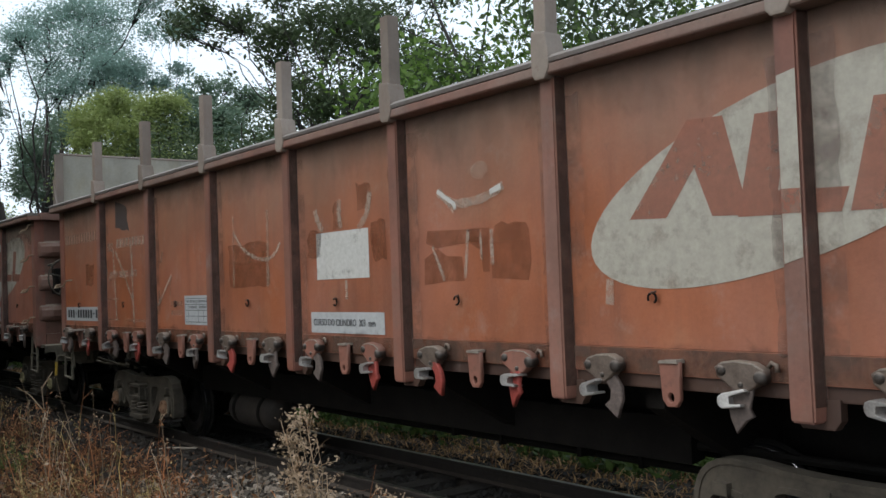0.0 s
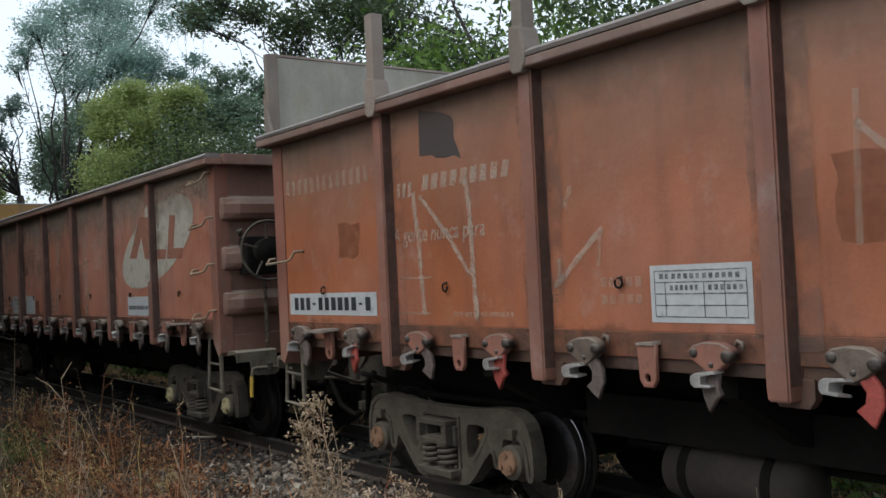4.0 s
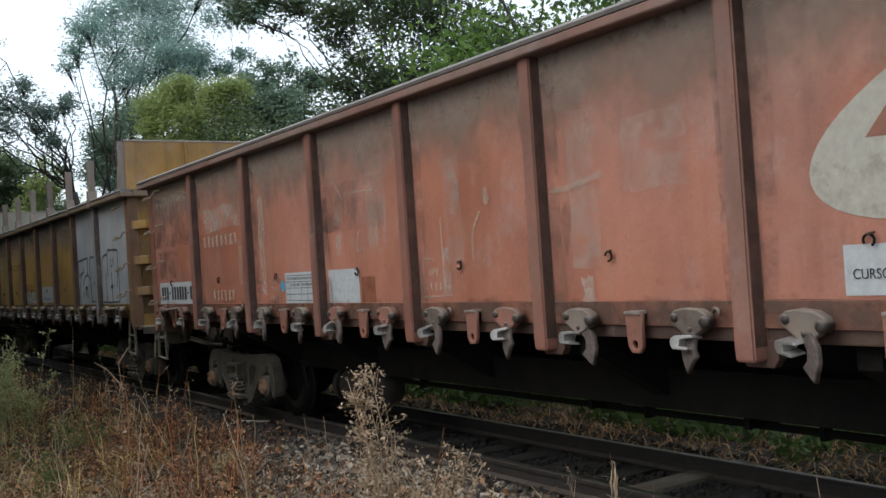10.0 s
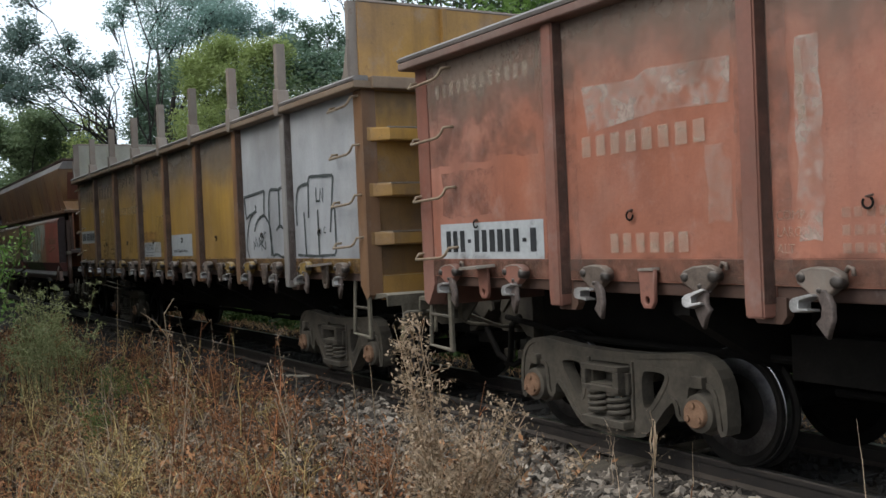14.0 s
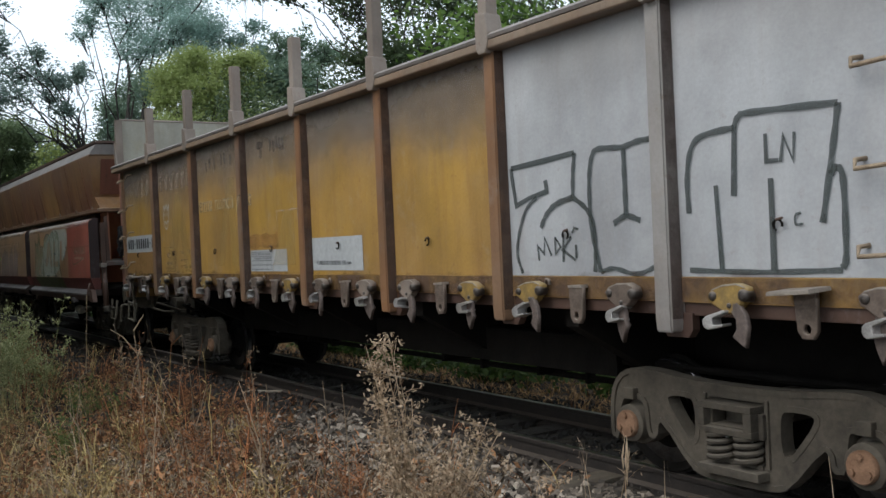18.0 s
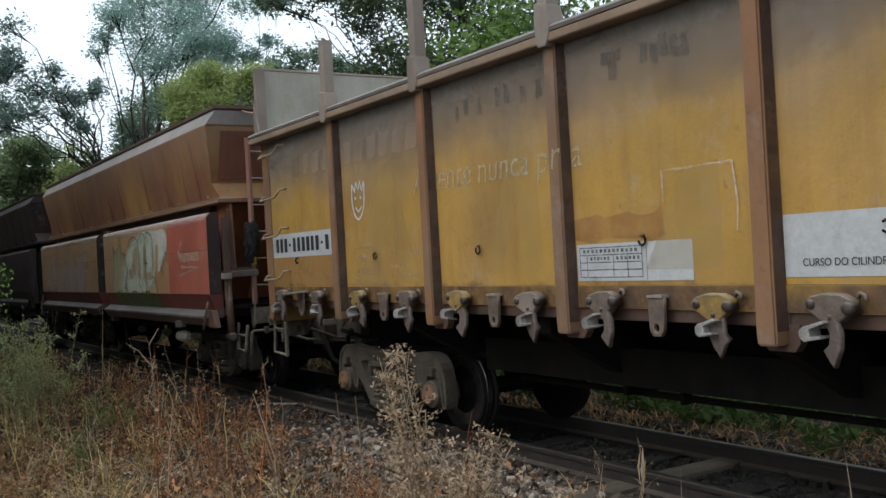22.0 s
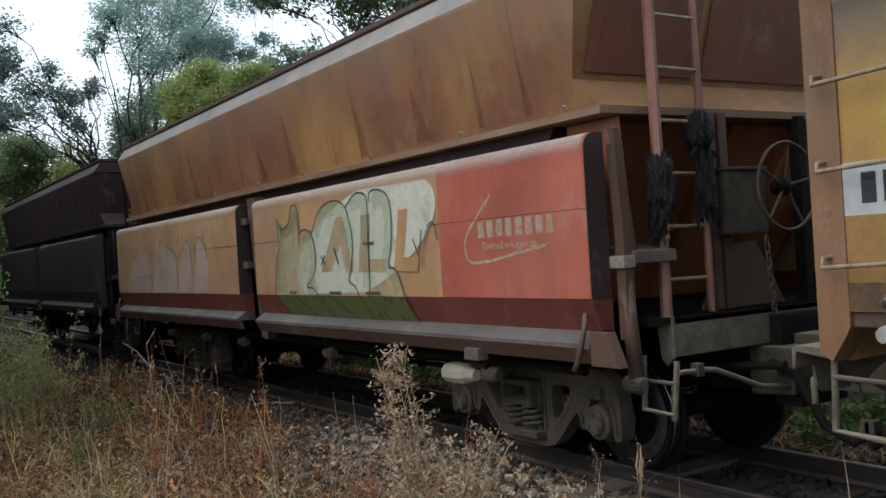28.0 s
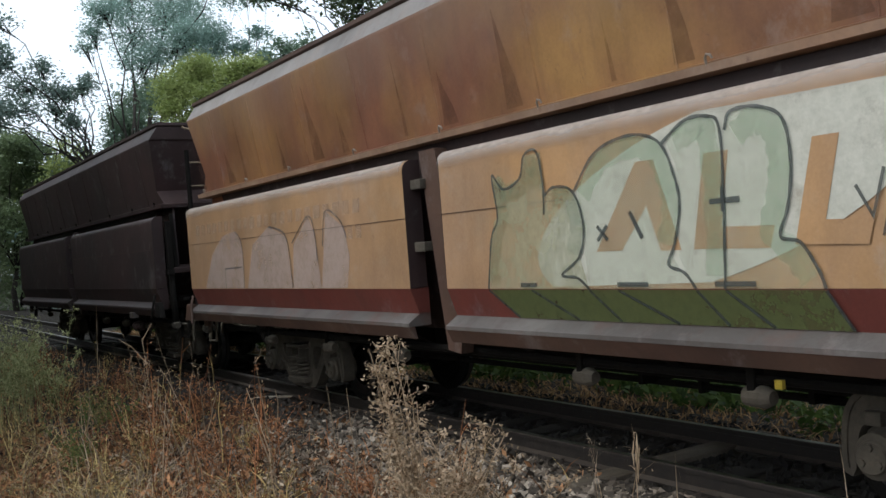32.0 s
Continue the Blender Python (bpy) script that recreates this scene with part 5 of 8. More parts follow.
def grab(root, x0, x1, z, mt=None):
    pts = [(x0, -HALF, z + 0.045), (x0 - 0.02, -HALF - 0.05, z + 0.04), (x0, -HALF - 0.085, z), (x1 - 0.08, -HALF - 0.085, z + 0.015), (x1 - 0.03, -HALF - 0.08, z + 0.035), (x1, -HALF - 0.065, z + 0.085), (x1 + 0.04, -HALF, z + 0.09)]
    part("grab_iron", tube(pts, 0.011), mt or HANDLE, root, smooth=True)


# red wagon with stakes
a = RED_A[0]
oval_logo(a, 4.41, 2.08)
mark("white_patch", [rect(0.43, 1.16, 1.73, 2.08)], WHITESPRAY, a, 1, "plain white painted rectangle")
stroke_sign(a, 0.32, 1.33, 1.33, 1.485, 0.072, 0.36, 1.385, 0.84)
table_sign(a, -2.15, -1.55, 1.36, 1.64)
number_sign(a, -6.03, -4.7, 1.37, 1.54)
for k, q in enumerate(((-1.12, -0.36, 1.7, 2.07), (0.3, 0.5, 1.9, 2.1), (1.2, 1.38, 1.85, 2.12), (-5.2, -4.9, 1.8, 2.05), (0.69, 0.79, 2.11, 2.29), (1.02, 1.2, 2.2, 2.4))):
    mark("overpainted_patch", [ragged(*q, k, 0.03)], RUSTPATCH, a, 1)
mark("overpainted_figure", [[(1.86, 2.01), (2.39, 1.99), (2.38, 1.91), (2.25, 1.91), (2.07, 1.90), (1.96, 1.89), (1.84, 1.93)], [(1.82, 1.83), (1.96, 1.89), (2.06, 1.84), (2.21, 1.83), (2.23, 1.68), (2.05, 1.68), (1.81, 1.66)],
                            [(2.26, 2.00), (2.48, 1.99), (2.47, 1.73), (2.41, 1.73), (2.39, 1.86), (2.29, 1.91)], [(2.53, 2.00), (2.59, 2.02), (2.65, 2.00), (2.71, 2.01), (2.80, 2.00), (2.83, 1.96), (2.84, 1.78), (2.81, 1.67), (2.67, 1.68), (2.49, 1.69), (2.49, 1.85)]], RUSTPATCH, a, 1, "dark overpainted figures")
mark("chalk_line", stroke([(-1.02, 2.19), (-0.86, 2.05), (-0.65, 1.96), (-0.42, 1.92), (-0.25, 1.96), (-0.15, 2.05)], 0.033)
     + stroke([(0.43, 2.26), (0.47, 2.17), (0.54, 2.1)], 0.055) + stroke([(0.79, 2.31), (0.78, 2.2), (0.80, 2.1)], 0.055) + stroke([(1.20, 2.33), (1.15, 2.18), (1.04, 2.08)], 0.055) + stroke([(1.99, 2.25), (2.15, 2.165), (2.42, 2.17), (2.62, 2.23)], 0.055) + [oval(1.5, 1.79, 0.025, 0.03, 0, 14)]
     + stroke([(2.1, 2.17), (2.16, 2.13)], 0.06) + stroke([(1.91, 1.91), (2.03, 1.69)], 0.028) + stroke([(2.28, 1.99), (2.24, 1.7)], 0.028) + stroke([(2.5, 1.98), (2.5, 1.77)], 0.03) + stroke([(2.4, 1.97), (2.4, 1.8)], 0.02)
     + stroke([(3.43, 1.66), (3.42, 1.53)], 0.05) + stroke([(0.85, 1.72), (0.85, 1.58)], 0.03), CHALK, a, 2, "pale chalk strokes")
mark("faint_chalk_line", stroke([(-1.01, 2.32), (-1.03, 1.69)], 0.028) + stroke([(-0.36, 2.33), (-0.38, 1.69)], 0.045) + stroke([(-2.74, 1.98), (-2.68, 2.09)], 0.03) + stroke([(-2.47, 1.83), (-2.49, 1.74), (-2.5, 1.65)], 0.03), GHOST, a, 2, "faint pale chalk strokes")
mark("chalk_letter", stroke([(-4.18, 2.2), (-4.17, 2.06), (-4.14, 1.85), (-4.13, 1.65), (-4.11, 1.38)], 0.045) + stroke([(-4.11, 2.17), (-3.82, 1.89), (-3.6, 1.63)], 0.035) + stroke([(-3.61, 2.23), (-3.58, 2.04), (-3.57, 1.67), (-3.55, 1.35)], 0.045)
     + stroke([(-2.86, 1.6), (-2.82, 1.56), (-2.66, 1.69), (-2.46, 1.85)], 0.035) + stroke([(-2.8, 1.7), (-2.8, 1.58)], 0.03), CHALK, a, 2, "large pale chalk letter")
mark("white_dab", stroke([(1.985, 2.255), (2.06, 2.21), (2.15, 2.16), (2.16, 2.12)], 0.028) + stroke([(2.5, 2.2), (2.6, 2.225)], 0.03), WHITESPRAY, a, 3, "bright white paint dabs")
mark("faded_spot", [oval(2.41, 2.34, 0.08, 0.055, 0, 24)], GHOST, a, 3, "faded round paint spot")
mark("dark_patch", [[(-4.08, 2.73), (-3.83, 2.68), (-3.73, 2.64), (-3.70, 2.60), (-3.71, 2.50), (-3.68, 2.45), (-3.64, 2.36), (-3.71, 2.39), (-3.80, 2.385), (-3.90, 2.395), (-3.95, 2.42), (-4.09, 2.43)]], DARKPATCH, a, 1, "dark grey overpainted patch")
mark("company_bar", bar_row(-4.1, -3.18, 2.2, 2.3, 9, 4, 0.35, 0.02) + bar_row(-4.46, -4.2, 2.17, 2.27, 4, 5, 0.35, 0.02), CHALK, a, 1, "faded company name")
mark("old_number_bar", bar_row(-6.03, -4.72, 2.33, 2.45, 13, 6, 0.4), GHOST, a, 1)
words("A gente nunca para", 0.15, -4.45, 1.87, CHALK, a, 1, 0.15, 0.86, "slogan")
words("COMP.", 0.07, -2.98, 1.54, GHOST, a, 1, 0, 0.9)
words("LARG.", 0.07, -2.98, 1.46, GHOST, a, 1, 0, 0.9)
words("ALT.", 0.07, -2.98, 1.38, GHOST, a, 1, 0, 0.9)
mark("stencil_bar", bar_row(-2.5, -2.2, 1.45, 1.5, 5, 7) + bar_row(-2.5, -2.2, 1.54, 1.59, 5, 8) + bar_row(-3.8, -3.2, 1.375, 1.405, 15, 9) + [rect(-4.4, -4.38, 1.4, 1.62), rect(-4.4, -4.02, 1.62, 1.635), rect(-4.4, -4.02, 1.385, 1.4)], GHOST, a, 1)
grab(a, -6.26, -5.8, 1.79)

# red wagon without stakes
b_ = RED_B[0]
oval_logo(b_, 4.55, 2.11)
stroke_sign(b_, 3.58, 4.47, 1.33, 1.545, 0.062, 3.62, 1.4, 0.86)
table_sign(b_, -2.17, -1.54, 1.31, 1.59)
mark("white_patch", [rect(-1.28, -0.74, 1.31, 1.59)], SIGNWHITE, b_, 1, "plain white painted rectangle")
number_sign(b_, -5.95, -4.68, 1.305, 1.57)
mark("blue_spot", [oval(-2.23, 1.47, 0.05, 0.05, 0, 20)], BLUEDOT, b_, 1, "round blue paint spot")
mark("white_scuff", [[(-4.2, 2.06), (-4.25, 2.34), (-3.8, 2.32), (-3.7, 2.36), (-3.1, 2.33), (-3.11, 2.1), (-3.6, 2.12)]], OLDWHITE, b_, 2)
for q in ((-6.1, -4.7, 2.0, 2.6), (-5.9, -5.2, 1.62, 1.95), (-1.4, -0.3, 1.9, 2.3)):
    mark("dark_scuff", [ragged(*q, int(q[0] * 10), 0.03)], GREYBLOTCH, b_, 1)
for q in ((-2.72, -2.58, 1.4, 2.35), (-3.28, -3.12, 1.5, 1.9), (0.55, 0.75, 1.4, 2.3), (1.85, 2.1, 1.5, 2.4), (-0.55, -0.25, 1.75, 2.45), (2.3, 2.75, 1.9, 2.3)):
    mark("white_smear", [ragged(*q, int(q[0] * 10) + 90, 0.02)], OLDWHITE if -2.8 < q[0] < -2.5 else SCUFFWHITE, b_, 2)
mark("old_number_bar", bar_row(-4.28, -3.25, 1.92, 2.04, 8, 11, 0.38) + bar_row(-4.05, -3.4, 1.35, 1.46, 6, 12, 0.38) + bar_row(-5.95, -4.75, 2.5, 2.6, 12, 13, 0.5), OLDNUMBER, b_, 5)
words("COMP.", 0.065, -2.85, 1.5, GHOST, b_, 2, 0, 0.9)
words("LARG.", 0.065, -2.85, 1.42, GHOST, b_, 2, 0, 0.9)
words("ALT.", 0.065, -2.85, 1.34, GHOST, b_, 2, 0, 0.9)
mark("stencil_bar", bar_row(-2.5, -2.25, 1.5, 1.545, 4, 14) + bar_row(-2.5, -2.25, 1.42, 1.465, 4, 15) + bar_row(-2.5, -2.25, 1.34, 1.385, 4, 16), GHOST, b_, 2)
mark("chalk_line", stroke([(-1.1, 2.36), (-1.02, 2.24), (-0.94, 2.14)], 0.03) + stroke([(-2.7, 2.3), (-2.68, 1.95)], 0.04) + stroke([(-0.9, 2.02), (-0.89, 2.2), (-0.39, 2.19), (-0.41, 1.72)], 0.016, False) + stroke([(-0.7, 1.88), (-0.74, 1.76), (-0.66, 1.72)], 0.025)
     + stroke([(0.36, 1.615), (0.23, 1.62), (0.22, 1.35), (0.58, 1.36), (0.57, 1.5)], 0.014, False) + stroke([(0.49, 1.9), (0.5, 1.37)], 0.018) + stroke([(1.02, 2.05), (1.05, 1.95)], 0.05) + stroke([(0.96, 1.9), (0.87, 1.77), (0.86, 1.6)], 0.025)
     + stroke([(1.62, 1.96), (1.85, 1.97), (2.13, 2.02)], 0.035) + stroke([(-0.32, 1.33), (-0.27, 1.34)], 0.02), OLDNUMBER, b_, 2, "pale chalk strokes")
for q in ((-1.1, -0.99, 1.96, 2.12), (-1.09, -0.99, 1.68, 1.88), (0.5, 0.58, 1.38, 1.7), (0.6, 0.7, 2.08, 2.2), (1.92, 2.02, 1.3, 1.45), (0.66, 0.74, 2.0, 2.14)):
    mark("white_dab", [ragged(*q, int(q[0] * 100) + 400, 0.03)], OLDWHITE, b_, 3)
words("NPY", 0.075, 0.3, 1.5, OLDNUMBER, b_, 3, 0, 0.9)
mark("old_number_bar", bar_row(0.25, 0.54, 1.4, 1.45, 5, 14, 0.6), OLDNUMBER, b_, 4)
mark("overpainted_patch", [rect(-0.71, -0.48, 1.3, 1.52)], RUSTPATCH, b_, 1)
mark("dark_scuff", [[(1.83, 1.93), (1.76, 1.8), (1.8, 1.56), (1.86, 1.8)]], GREYBLOTCH, b_, 2)
mark("red_streak", [rect(-1.41, -1.36, 1.8, 2.45), rect(0.095, 0.14, 2.05, 2.25), rect(0.1, 0.135, 1.75, 1.95)], RAWRED, b_, 2)
for z in (2.62, 2.19, 1.75, 1.31):
    grab(b_, 5.73, 6.12, z)
    grab(b_, -6.2, -5.75, z)
# hand brake on its leading end
hb = part("brake_housing", box(6.24, 6.42, -1.1, -0.78, 1.72, 2.08, 0.03), SCRAP, b_, "dark hand brake housing")
part("brake_bracket", tube([(6.24, -1.08, 2.1), (6.36, -1.12, 2.14), (6.4, -1.18, 2.12)], 0.018), CAST, hb)
bw = part("brake_wheel", tube([(6.6, -0.96 + 0.275 * math.cos(q), 1.94 + 0.275 * math.sin(q)) for q in np.linspace(0, math.tau, 41)], 0.012), CAST, b_, "spoked steel hand brake wheel", True)
part("wheel_hub", lathe([(0.01, 6.46), (0.1, 6.46), (0.12, 6.56), (0.11, 6.6), (0.03, 6.63)], "x", (0, -0.96, 1.94), 24), SCRAP, bw)
for q in range(5):
    an = 0.4 + q * math.tau / 5
    part("spoke", tube([(6.58, -0.96 + 0.1 * math.cos(an), 1.94 + 0.1 * math.sin(an)), (6.6, -0.96 + 0.27 * math.cos(an), 1.94 + 0.27 * math.sin(an))], 0.011), CAST, bw)
for k in range(13):
    zc = 1.68 - k * 0.052
    part("chain_link", tube([(6.36 + 0.016 * math.cos(t) * (k % 2), -0.9 + 0.016 * math.cos(t) * (1 - k % 2), zc + 0.034 * math.sin(t)) for t in np.linspace(0, math.tau, 9)], 0.007, None, 5), CAST, hb)

# yellow wagon
c_ = YELLOW_C[0]
ENDGRIME = grime("brown_end_grime", (0.12, 0.075, 0.048), 1.9, 0.4, 0.42, False, 1.6, (1, 1.4, 1.2), 1.1, 71.0)
ENDTOP = grime("grey_end_grime", (0.2, 0.155, 0.11), 2.55, 0.16, 0.5, True, 2.0, (1, 1.6, 0.9), 0.8, 72.0)
for z0, z1, mt in ((1.17, 2.3, ENDGRIME), (2.3, 2.76, ENDTOP)):
    bm = bmesh.new()
    bm.faces.new([bm.verts.new((LENGTH + 0.004, y, z)) for y, z in ((-1.17, z0), (1.17, z0), (1.17, z1), (-1.17, z1))])
    part("end_dirt", bm, mt, c_)
mark("tan_repaint", [rect(-6.06, -4.62, 1.3, 1.6)], TANPATCH, c_, 1, "orange-tan repainted strip")
number_sign(c_, -6.06, -4.66, 1.6, 1.83)
stroke_sign(c_, 0.17, 1.13, 1.35, 1.64, 0.05, 0.27, 1.4)
mark("flaked_letter", [ragged(-1.01, -0.84, 2.56, 2.63, 301, 0.02), ragged(-0.96, -0.89, 2.47, 2.57, 302, 0.015)] + [ragged(x0, x0 + 0.06, 2.5 + d, 2.61 + d, 310 + k, 0.015) for k, (x0, d) in enumerate(((-0.7, 0.02), (-0.62, 0.0), (-0.55, 0.03), (-0.47, 0.01), (-0.4, 0.0)))]
     + [ragged(x0, x0 + w, 2.46 + d, 2.58 + d, 330 + k, 0.02) for k, (x0, w, d) in enumerate(((-2.55, 0.05, 0.0), (-2.45, 0.06, 0.03), (-2.28, 0.05, 0.02), (-2.06, 0.05, 0.04), (-1.96, 0.05, 0.05), (-1.78, 0.05, 0.01), (-1.62, 0.05, 0.02)))], FLAKED, c_, 4, "dark flaked remains of old lettering")
mark("fine_frame", stroke([(-0.585, 1.75), (-0.584, 1.921), (-0.35, 1.923)], 0.012, False) + stroke([(-0.32, 1.924), (-0.105, 1.926), (-0.081, 1.72), (-0.095, 1.58)], 0.012, False), OLDWHITE, c_, 4, "thin worn white frame line")
mark("primer_patch", [ragged(-1.32, -0.6, 1.575, 1.72, 320, 0.04)], PRIMER, c_, 2, "rust-red primer showing through")
mark("data_sign_back", [rect(-0.735, -0.4, 1.34, 1.555)], SIGNWHITE, c_, 1)
table_sign(c_, -1.32, -0.74, 1.34, 1.555)
words("A gente nunca pa", 0.26, -3.2, 2.02, WORNSLOGAN, c_, 1, 0.12, 0.965, "slogan")
words("r", 0.26, -1.44, 2.02, WORNSLOGAN, c_, 1, 0.12, 0.965, "slogan", rib_front(2.05))
words("a", 0.26, -1.335, 2.02, WORNSLOGAN, c_, 1, 0.12, 0.965, "slogan")
mark("company_bar", bar_row(-5.5, -3.1, 2.36, 2.55, 11, 21, 0.35, 0.03), GHOST, c_, 2, "faded company name")
for lo, hi in zip([-LENGTH] + RIBS[:5], RIBS[:6]):
    mark("grey_scuff", [rect(lo, hi, 1.75, 2.765)], TOPGREY, c_, 2, ribs=False)
for wagon, top in ((RED_A[0], TOPDUST), (RED_B[0], TOPBROWN), (YELLOW_C[0], None)):
    for lo, hi in zip([-LENGTH] + RIBS, RIBS + [LENGTH]):
        mark("foot_grime", [rect(lo, hi, 1.316, 1.6)], FOOTGRIME, wagon, 4, ribs=False)
        if top:
            mark("top_grime", [rect(lo, hi, 1.9, 2.765)], top, wagon, 3, ribs=False)
# Dark tone for each rib's +x side: grime with its shade painted in.
SIDEDARK = mark_paint("rib_side_grime_and_shade", (0.06, 0.038, 0.03), 0.72, 0.45, 0.7, 3.0, 75.0, fade=0.45)
SILLGRIME = mark_paint("rusty_sill_grime", (0.085, 0.05, 0.035), 0.75, 0.42, 0.6, 3.5, 76.0, fade=0.25)
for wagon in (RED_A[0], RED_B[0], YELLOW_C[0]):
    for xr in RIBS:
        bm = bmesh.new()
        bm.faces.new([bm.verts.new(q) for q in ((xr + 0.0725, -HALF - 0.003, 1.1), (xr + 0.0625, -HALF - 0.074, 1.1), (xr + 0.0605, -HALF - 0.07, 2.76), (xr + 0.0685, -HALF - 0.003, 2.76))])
        part("rib_side_dark", bm, SIDEDARK, wagon)
    for lo, hi in zip([-LENGTH] + RIBS, RIBS + [LENGTH]):
        mark("sill_grime", [rect(lo, hi, 1.188, 1.312)], SILLGRIME, wagon, 4, ribs=False)
# Dark strips beside the ribs: stain and crease shade in one colour.
for wagon in (RED_A[0], RED_B[0]):
    for k, xr in enumerate(RIBS):
        mark("rib_stain_shade", [ragged(xr + 0.067, xr + 0.19, 1.25, 2.66, k + 70, 0.02), ragged(xr - 0.14, xr - 0.067, 1.3, 2.6, k + 90, 0.02)], GREYBLOTCH, wagon, 6, ribs=False)
mark("pale_ghost", [[(-4.2, 1.33), (-3.75, 2.3), (-3.55, 2.3), (-3.15, 1.33), (-3.45, 1.33), (-3.62, 1.85), (-3.85, 1.33)], [(-2.3, 1.4), (-1.9, 2.35), (-1.7, 2.35), (-1.65, 1.4), (-1.85, 1.4), (-1.9, 1.9), (-2.1, 1.4)],
                    [(-0.2, 1.4), (-0.75, 1.4), (-0.45, 1.9), (-0.2, 1.95)]], PALEYELLOW, c_, 1)
mark("drawn_face", stroke([(-4.232, 2.181), (-4.240, 2.030), (-4.199, 1.922), (-4.133, 1.879), (-4.059, 1.933), (-4.018, 2.041), (-4.010, 2.192)], 0.02) + stroke([(-4.232, 2.181), (-4.182, 2.116), (-4.158, 2.192), (-4.117, 2.127), (-4.084, 2.192), (-4.059, 2.116), (-4.010, 2.192)], 0.016, False)
     + stroke([(-4.182, 1.987), (-4.125, 1.944), (-4.068, 1.987)], 0.016) + [oval(-4.18, 2.06, 0.014, 0.014, 0, 10), oval(-4.08, 2.06, 0.014, 0.014, 0, 10)], WHITESPRAY, c_, 2, "white spray-painted smiling face")
mark("stencil_frame", stroke([(-4.26, 1.38), (-4.26, 1.64), (-3.9, 1.64), (-3.9, 1.38), (-4.26, 1.38)], 0.01, False) + bar_row(-4.2, -3.96, 1.42, 1.46, 5, 22) + bar_row(-3.62, -3.36, 1.46, 1.49, 4, 23) + bar_row(-3.3, -3.15, 1.56, 1.6, 4, 24) + bar_row(-3.62, -3.36, 1.38, 1.415, 6, 25) + bar_row(-3.3, -3.15, 1.38, 1.415, 4, 26), GHOST, c_, 2)
words("NPY", 0.1, -4.17, 1.51, GHOST, c_, 2, 0, 0.8)
words("TOTAL", 0.055, -3.64, 1.555, GHOST, c_, 2, 0, 0.9)
G = 0.032
letters = stroke([(3.19, 2.00), (3.53, 2.02), (3.81, 2.04)], G, False) + stroke([(3.19, 2.00), (3.20, 1.92), (3.23, 1.76), (3.36, 1.80), (3.54, 1.83), (3.53, 1.90)], G, False) + stroke([(3.44, 1.80), (3.33, 1.73), (3.25, 1.59), (3.22, 1.45), (3.27, 1.33)], G * 0.8)
letters += stroke([(3.81, 2.04), (3.79, 1.92), (3.78, 1.78)], G) + stroke([(3.78, 1.78), (3.63, 1.75), (3.53, 1.69), (3.47, 1.61)], G * 1.1) + stroke([(3.78, 1.78), (3.89, 1.71), (3.95, 1.62), (3.96, 1.47), (3.95, 1.34)], G)
letters += stroke([(4.00, 1.34), (3.96, 1.47), (3.93, 1.63), (3.93, 1.87), (3.96, 2.00), (4.02, 2.04), (4.21, 2.03), (4.34, 2.05), (4.49, 2.05)], G) + stroke([(4.22, 2.02), (4.22, 1.84), (4.22, 1.65)], G * 1.1) + stroke([(4.12, 1.61), (4.22, 1.65), (4.33, 1.62)], G)
letters += stroke([(4.00, 1.34), (4.11, 1.36), (4.29, 1.33), (4.46, 1.38)], 0.026)
letters += stroke([(4.68, 1.64), (4.68, 1.85), (4.75, 2.01), (4.99, 2.04)], G) + stroke([(4.99, 2.04), (5.02, 2.09), (5.10, 2.10), (5.56, 2.08)], G) + stroke([(4.99, 2.04), (4.97, 1.71)], G) + stroke([(4.86, 1.77), (4.88, 1.35)], G * 0.85) + stroke([(5.19, 1.78), (5.19, 1.35)], G)
letters += stroke([(5.56, 2.08), (5.52, 1.86), (5.46, 1.56)], G) + stroke([(5.51, 1.77), (5.54, 1.80), (5.57, 1.74), (5.57, 1.42), (5.55, 1.36)], G) + stroke([(4.67, 1.35), (5.12, 1.34), (5.55, 1.35)], 0.026)
mark("graffiti", letters, SPRAYBLACK, c_, 2, "dark spray-painted graffiti outlines")
mark("graffiti_tag", stroke([(3.44, 1.41), (3.43, 1.50), (3.49, 1.45), (3.50, 1.55), (3.56, 1.44)], 0.017, False) + stroke([(3.60, 1.55), (3.60, 1.45), (3.65, 1.49), (3.60, 1.55)], 0.016, False) + stroke([(3.68, 1.57), (3.67, 1.40)], 0.017, False) + stroke([(3.75, 1.55), (3.67, 1.47), (3.78, 1.41)], 0.017, False)
     + stroke([(3.79, 1.50), (3.79, 1.42)], 0.017, False) + stroke([(3.76, 1.57), (3.78, 1.60), (3.82, 1.59)], 0.014, False) + stroke([(5.17, 1.99), (5.17, 1.86), (5.24, 1.86)], 0.02, False) + stroke([(5.25, 1.85), (5.27, 1.97), (5.32, 1.85), (5.33, 1.98)], 0.02, False)
     + stroke([(5.35, 1.61), (5.32, 1.60), (5.32, 1.56), (5.36, 1.56)], 0.012), SPRAYBLACK, c_, 2)
for z in (2.63, 2.2, 1.82, 1.4):
    grab(c_, -6.13, -5.69, z - 0.02)
for z in (2.63, 2.21, 1.78, 1.41):
    grab(c_, 5.68, 6.12, z)

# brown hopper
d_ = BROWN_D[0]
mark("salmon_field", [rect(3.74, 5.288, 1.24, 2.085)] + [rect(3.74, 5.288, z0, z1) for z0, z1 in ((2.0851, 2.107), (2.107, 2.1275), (2.1275, 2.145), (2.145, 2.1586), (2.1586, 2.167))], SALMON, d_, 1, "salmon-red painted end of the door", True)
mark("logo", [[(x, z) for x, z in oval(2.5, 1.66, 1.25, 0.4, 13) if 1.245 < z < 2.084]], BRIGHTOVAL, d_, 2, "worn white oval logo", True)
